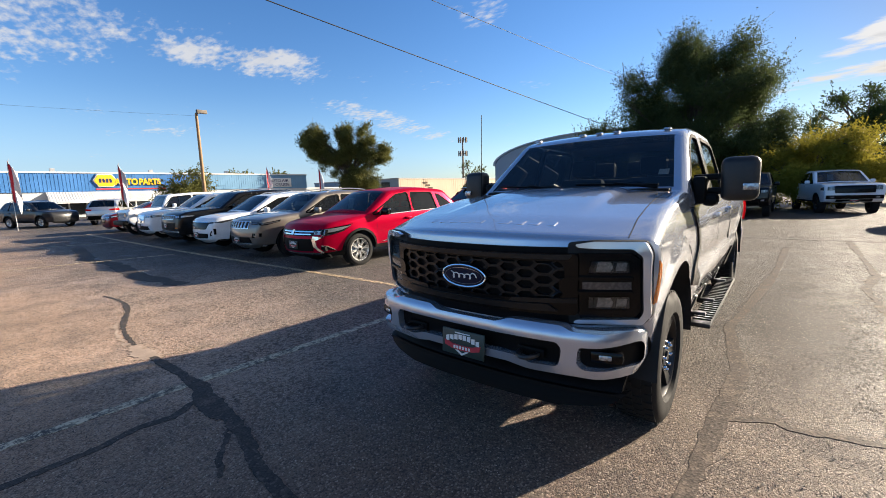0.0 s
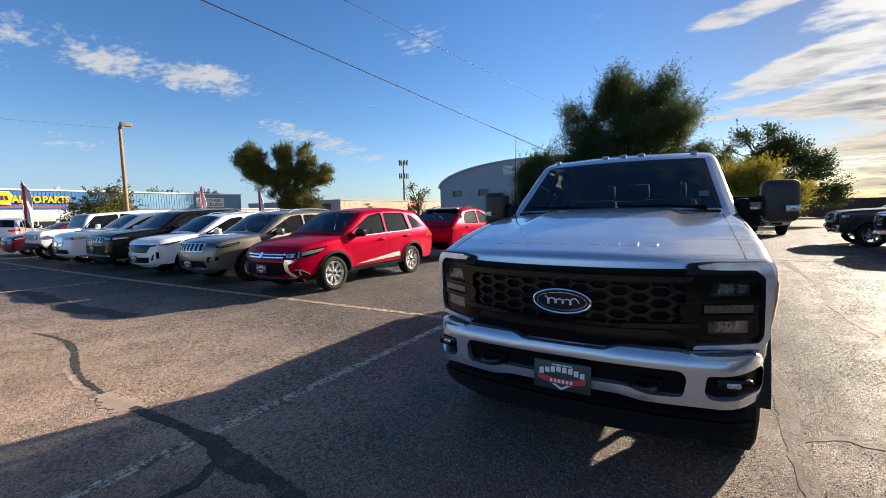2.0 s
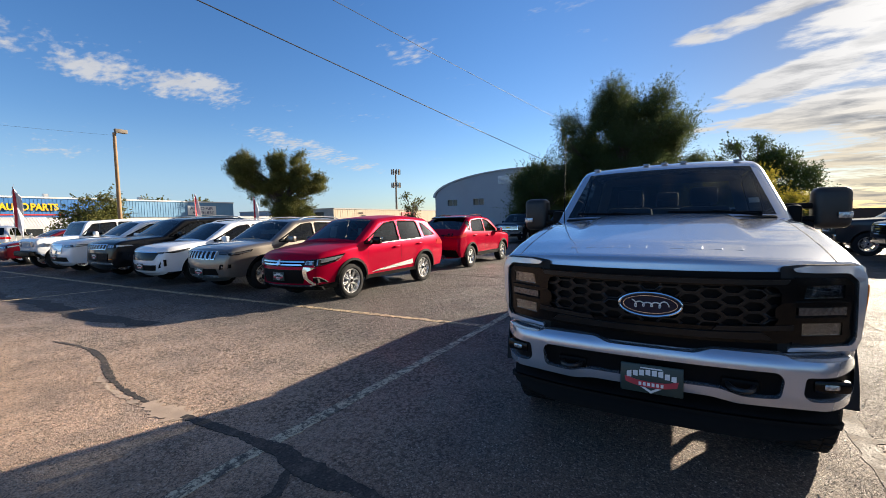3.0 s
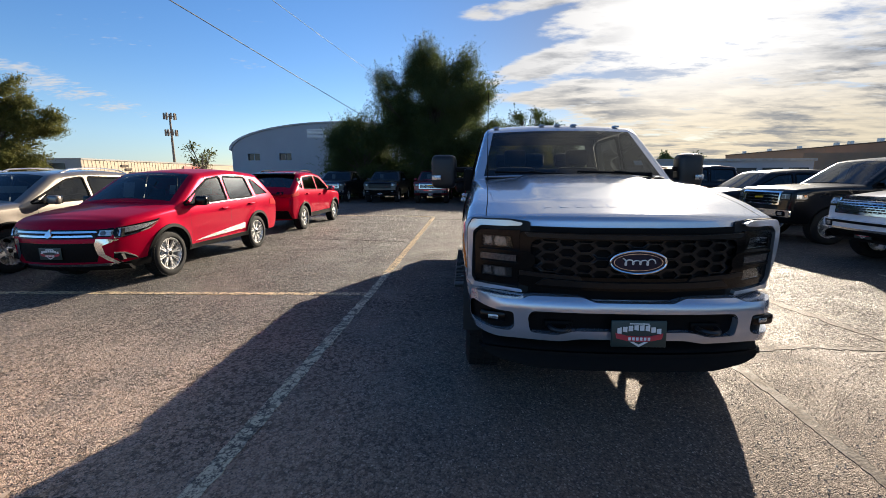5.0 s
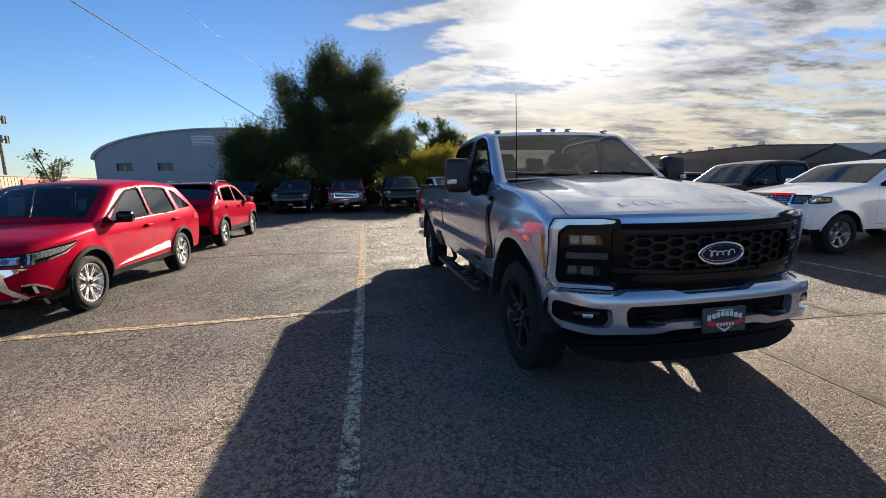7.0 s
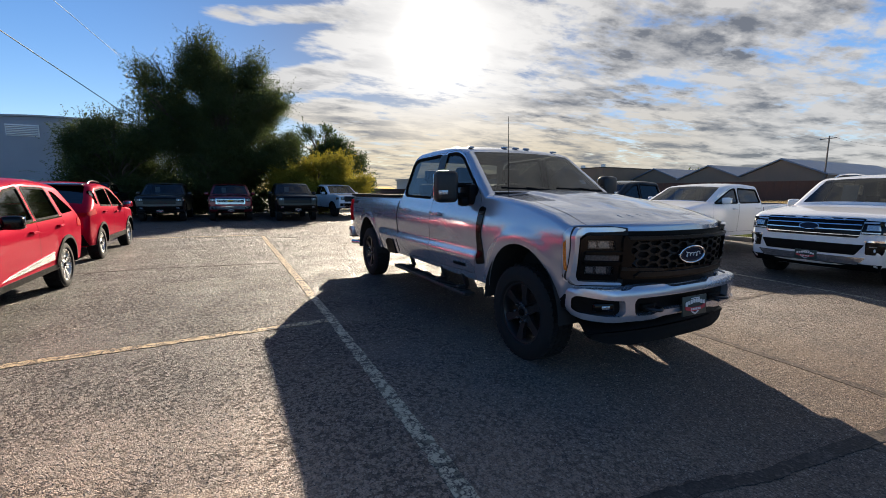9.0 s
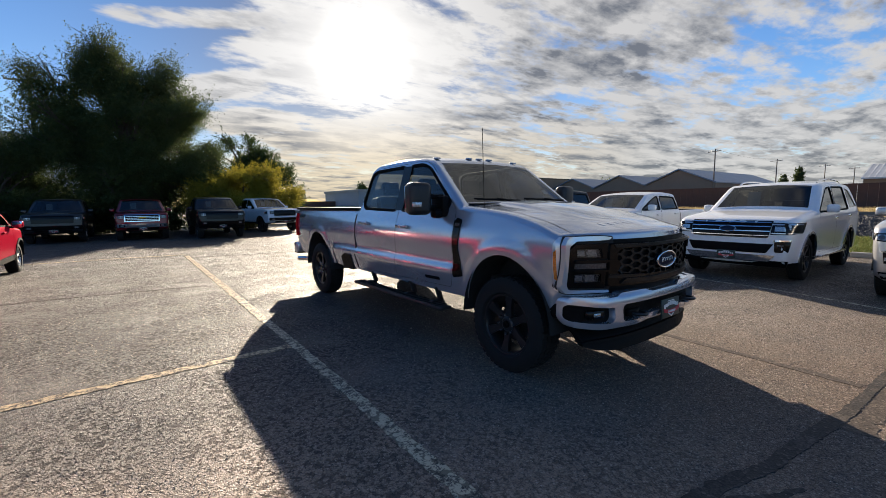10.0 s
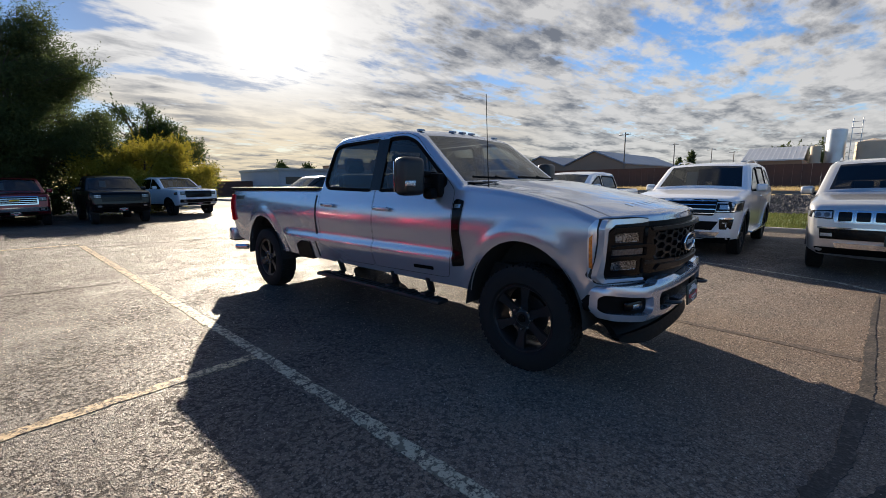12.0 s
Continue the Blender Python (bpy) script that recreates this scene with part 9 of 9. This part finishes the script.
    feature(car, "bumper_bar", B, "front", [(-0.94, z(0.60)), (0.94, z(0.60)), (0.94, z(0.76)), (-0.94, z(0.76))], frame if nose != "mesh" else "white", 0.05, 0.08, rnd=0.03, label="front bumper bar")
    feature(car, "lower_intake", B, "front", [(-0.60, z(0.47)), (0.60, z(0.47)), (0.60, z(0.58)), (-0.60, z(0.58))], "black_plastic", 0.02, 0.05)
    feature(car, "fog_pocket", B, "front", rounded([(0.64, z(0.615)), (0.86, z(0.615)), (0.86, z(0.735)), (0.64, z(0.735))], 0.03), "black_plastic", 0.054, 0.03, both=True)
    feature(car, "fog_lamp", B, "front", [(0.68, z(0.64)), (0.80, z(0.64)), (0.80, z(0.71)), (0.68, z(0.71))], "lamp", 0.058, 0.03, both=True)
    bm = bmesh.new()
    ce = s["cab_end"]
    add_box(bm, (1.66, L - ce - 0.2, 0.05), (0, (L + ce) / 2, s["bed_z"] - 0.5))
    for sx in (-1, 1):
        add_box(bm, (0.10, L - ce - 0.16, 0.5), (sx * 0.84, (L + ce) / 2, s["bed_z"] - 0.26))
    add_box(bm, (1.7, 0.06, 0.5), (0, ce + 0.1, s["bed_z"] - 0.26))
    add_box(bm, (1.7, 0.08, 0.5), (0, L - 0.09, s["bed_z"] - 0.26))
    part("bed_liner", bm, M["black_plastic"], car)
    feature(car, "bed_gap", B, "side", [(ce + 0.0, 0.55 + tall), (ce + 0.025, 0.55 + tall), (ce + 0.03, s["bed_z"]), (ce + 0.005, s["bed_z"])], "under", 0.003, 0.02, both=True)
    if flares:
        cladding(car, s, B, "black_plastic", 0.05)
    plate_front(car, B, z(0.54))
    windscreen_paper(car, s, -0.3, 0.22, 0.28)
    return car, B, s


# row under the trees
pickup("navy_pickup", pose(-11.0, 24.6, 0), "navy", "dark blue pickup in the shade of the trees", GROUP_B, fit=False)
pickup("dark_pickup", pose(-7.75, 24.2, 0), "grey", "dark grey pickup in the shade of the trees", GROUP_B, fit=False, frame="black_gloss")
pickup("red_pickup", pose(-4.70, 23.7, 0), "dark_red", "dark red pickup with a chrome barred grille", GROUP_B, fit=False)
pickup("black_pickup", pose(-1.65, 22.4, 0), "black", "black pickup with a black grille under the trees", GROUP_B, frame="black_gloss", rim_mat="black_alloy", tall=0.06, fit=False)
pickup("white_off_road_pickup", pose(2.1, 25.6, 0, 0, 0, 13), "white", "white off-road pickup with wide black arches and grille", GROUP_B, frame="black_gloss", nose="plain", rim_mat="black_alloy", tall=0.06, W=2.12, flares=True, fit=False)

# row facing the aisle
can, B, S = pickup("white_chrome_pickup", pose(4.42, 7.36, 0, 0, 0, -90), "white", "white pickup with a chrome mesh grille and alloy wheels", GROUP_R, L=5.60, W=1.90, H=1.80, wb=3.50, fo=0.93, R=0.385, hood=1.14, nose="mesh", step=0.08, bed_z=1.26)
pickup("black_crew_pickup", pose(4.75, 10.6, 0, 0, 0, -90), "black", "black crew-cab pickup facing the aisle", GROUP_R, fit=True, H=1.95)
S = dict(GSUV, paint="navy", fit_out=True)
car, B = build_car("dark_suv", pose(4.7, 13.9, 0, 0, 0, -90), S, "dark blue SUV facing the aisle", "SUV", GROUP_R)
lamps(car, B, [(0.10, 0.80), (0.55, 0.92), (0.50, 0.95), (0.10, 0.90)], [(0.5, 0.80), (0.8, 0.80), (0.8, 0.9), (0.5, 0.9)])
pickup("navy_crew_pickup", pose(3.9, 17.4, 0, 0, 0, -90), "navy", "dark blue pickup facing the aisle", GROUP_R, fit=False)
pickup("black_chrome_pickup", pose(3.4, 20.8, 0, 0, 0, -90), "grey", "dark grey pickup with a chrome grille facing the aisle", GROUP_R, fit=False)

# big white SUV
S = shape(5.33, 2.03, 1.94, 3.11, 0.97, 0.41, 1.20, (1.50, 1.31), (2.25, 1.86), (4.60, 1.87), (5.12, 1.32), "white", belt=(1.24, 1.28), sill=0.38, step=0.075, spokes=6, fat=0.05, rim_mat="black_alloy", taper=(0.12, 0.55, 0.06, 0.7), bow=(0.08, 0.03, 0.06), tumble=0.26, handle="chrome")
car, B = build_car("white_full_size_suv", pose(4.36, 3.74, 0, 0, 0, -90), S, "white full-size SUV with a black and chrome grille", "SUV", GROUP_R)
feature(car, "grille", B, "front", [(-0.64, 0.84), (0.64, 0.84), (0.68, 1.15), (-0.68, 1.15)], "black_gloss", 0.012, 0.05, rnd=0.03)
for zz, th in ((0.875, 0.012), (0.955, 0.016), (1.04, 0.016), (1.115, 0.016)):
    feature(car, "grille_bar", B, "front", [(-0.66, zz), (0.66, zz), (0.66, zz + th), (-0.66, zz + th)], "chrome", 0.03, 0.03)
feature(car, "badge", B, "front", [(0.13 * math.cos(t), 1.00 + 0.052 * math.sin(t)) for t in np.linspace(0, 6.283, 24, endpoint=False)], "blue_badge", 0.048, 0.04, label="dark blue oval badge")
feature(car, "badge_rim", B, "front", [(0.14 * math.cos(t), 1.00 + 0.060 * math.sin(t)) for t in np.linspace(0, 6.283, 24, endpoint=False)], "chrome", 0.045, 0.04)
for sx in (1, -1):
    v, f = slab(rounded([(0.06, 0.90), (0.50, 0.93), (0.66, 1.11), (0.06, 1.11)], 0.02), [], 0.05, B.side(0.006, sx), B.side(-0.04, sx), flip=sx < 0)
    hl = mesh_ob("headlamp", v, f, M["black_gloss"], car, "dark headlamp with pale light strips")
    feature(car, "lamp_face", B, "front", [(sx * 0.66, 0.90), (sx * 0.94, 0.90), (sx * 0.94, 1.11), (sx * 0.68, 1.12)], "black_gloss", 0.012, 0.04, parent=hl)
    for z0, z1 in ((1.075, 1.10), (0.915, 0.935)):
        feature(car, "light_strip", B, "front", [(sx * 0.67, z0), (sx * 0.93, z0), (sx * 0.93, z1), (sx * 0.67, z1)], "drl", 0.022, 0.03, parent=hl)
        v, f = slab([(0.07, z0), (0.44, z0), (0.46, z1), (0.07, z1)], [], 0.05, B.side(0.014, sx), B.side(-0.02, sx), flip=sx < 0)
        mesh_ob("light_strip", v, f, M["drl"], hl)
    feature(car, "lens", B, "front", [(sx * 0.72, 0.965), (sx * 0.92, 0.965), (sx * 0.92, 1.05), (sx * 0.72, 1.05)], "lamp", 0.018, 0.03, parent=hl)
feature(car, "lower_grille", B, "front", [(-0.62, 0.56), (0.62, 0.56), (0.72, 0.73), (-0.72, 0.73)], "black_plastic", 0.012, 0.05, rnd=0.02)
feature(car, "bumper_base", B, "front", [(-0.88, 0.30), (0.88, 0.30), (0.92, 0.42), (-0.92, 0.42)], "black_plastic", 0.014, 0.05, rnd=0.015)
feature(car, "skid_strip", B, "front", [(-0.66, 0.405), (0.66, 0.405), (0.76, 0.525), (-0.76, 0.525)], "silver_trim", 0.02, 0.05, rnd=0.015)
feature(car, "fog_pocket", B, "front", [(0.74, 0.58), (0.92, 0.58), (0.95, 0.79), (0.73, 0.79)], "black_gloss", 0.012, 0.05, both=True, rnd=0.02)
feature(car, "fog_strip", B, "front", [(0.72, 0.775), (0.955, 0.78), (0.955, 0.81), (0.72, 0.805)], "chrome", 0.022, 0.03, both=True)
feature(car, "fog_lamp", B, "front", [(0.78, 0.70), (0.90, 0.70), (0.90, 0.715), (0.78, 0.715)], "lamp", 0.020, 0.03, both=True)
cladding(car, S, B, "silver_trim", 0.03)
roof_rails(car, S, B)
windscreen_paper(car, S, -0.25, 0.24, 0.32)
plate_front(car, B, 0.50)
for sx in (1, -1):
    box_part("running_board", (0.12, 2.0, 0.04), (sx * 1.03, 2.5, 0.42), M["silver_trim"], car, bevel=0.015)

# pale wagon-like SUV with a seven-slot nose
S = shape(5.45, 2.10, 1.90, 3.12, 1.00, 0.41, 1.17, (1.52, 1.27), (2.25, 1.82), (4.75, 1.83), (5.25, 1.30), "lightsilver", belt=(1.20, 1.24), sill=0.40, step=0.075, spokes=6, fat=0.05, taper=(0.08, 0.6, 0.05, 0.7), bow=(0.08, 0.03, 0.06), tumble=0.26)
car, B = build_car("pale_silver_suv", pose(3.72, 0.68, 0, 0, 0, -90), S, "pale silver full-size SUV with seven grille slots", "SUV", GROUP_R)
slots(car, B, 7, 0.70, 0.87, 1.035, 0.010)
feature(car, "grille_band", B, "front", [(-0.72, 0.855), (0.72, 0.855), (0.72, 1.05), (-0.72, 1.05)], "silver_trim", 0.0025, 0.03)
lamps(car, B, [(0.10, 0.92), (0.55, 0.98), (0.52, 1.03), (0.10, 1.04)], [(0.735, 0.90), (0.97, 0.92), (0.97, 1.03), (0.735, 1.045)])
feature(car, "lower_grille", B, "front", [(-0.86, 0.60), (0.86, 0.60), (0.88, 0.76), (-0.88, 0.76)], "black_gloss", 0.012, 0.05)
feature(car, "chrome_strip", B, "front", [(-0.90, 0.765), (0.90, 0.765), (0.90, 0.785), (-0.90, 0.785)], "chrome", 0.02, 0.03)
feature(car, "skid_strip", B, "front", [(-0.66, 0.47), (0.66, 0.47), (0.70, 0.55), (-0.70, 0.55)], "silver_trim", 0.02, 0.05)
feature(car, "bumper_base", B, "front", [(-0.88, 0.36), (0.88, 0.36), (0.92, 0.47), (-0.92, 0.47)], "black_plastic", 0.014, 0.05, rnd=0.015)
feature(car, "fog_lamp", B, "front", [(0.72, 0.64), (0.86, 0.64), (0.86, 0.69), (0.72, 0.69)], "lamp", 0.018, 0.03, both=True)
roof_rails(car, S, B)
plate_front(car, B, 0.62)
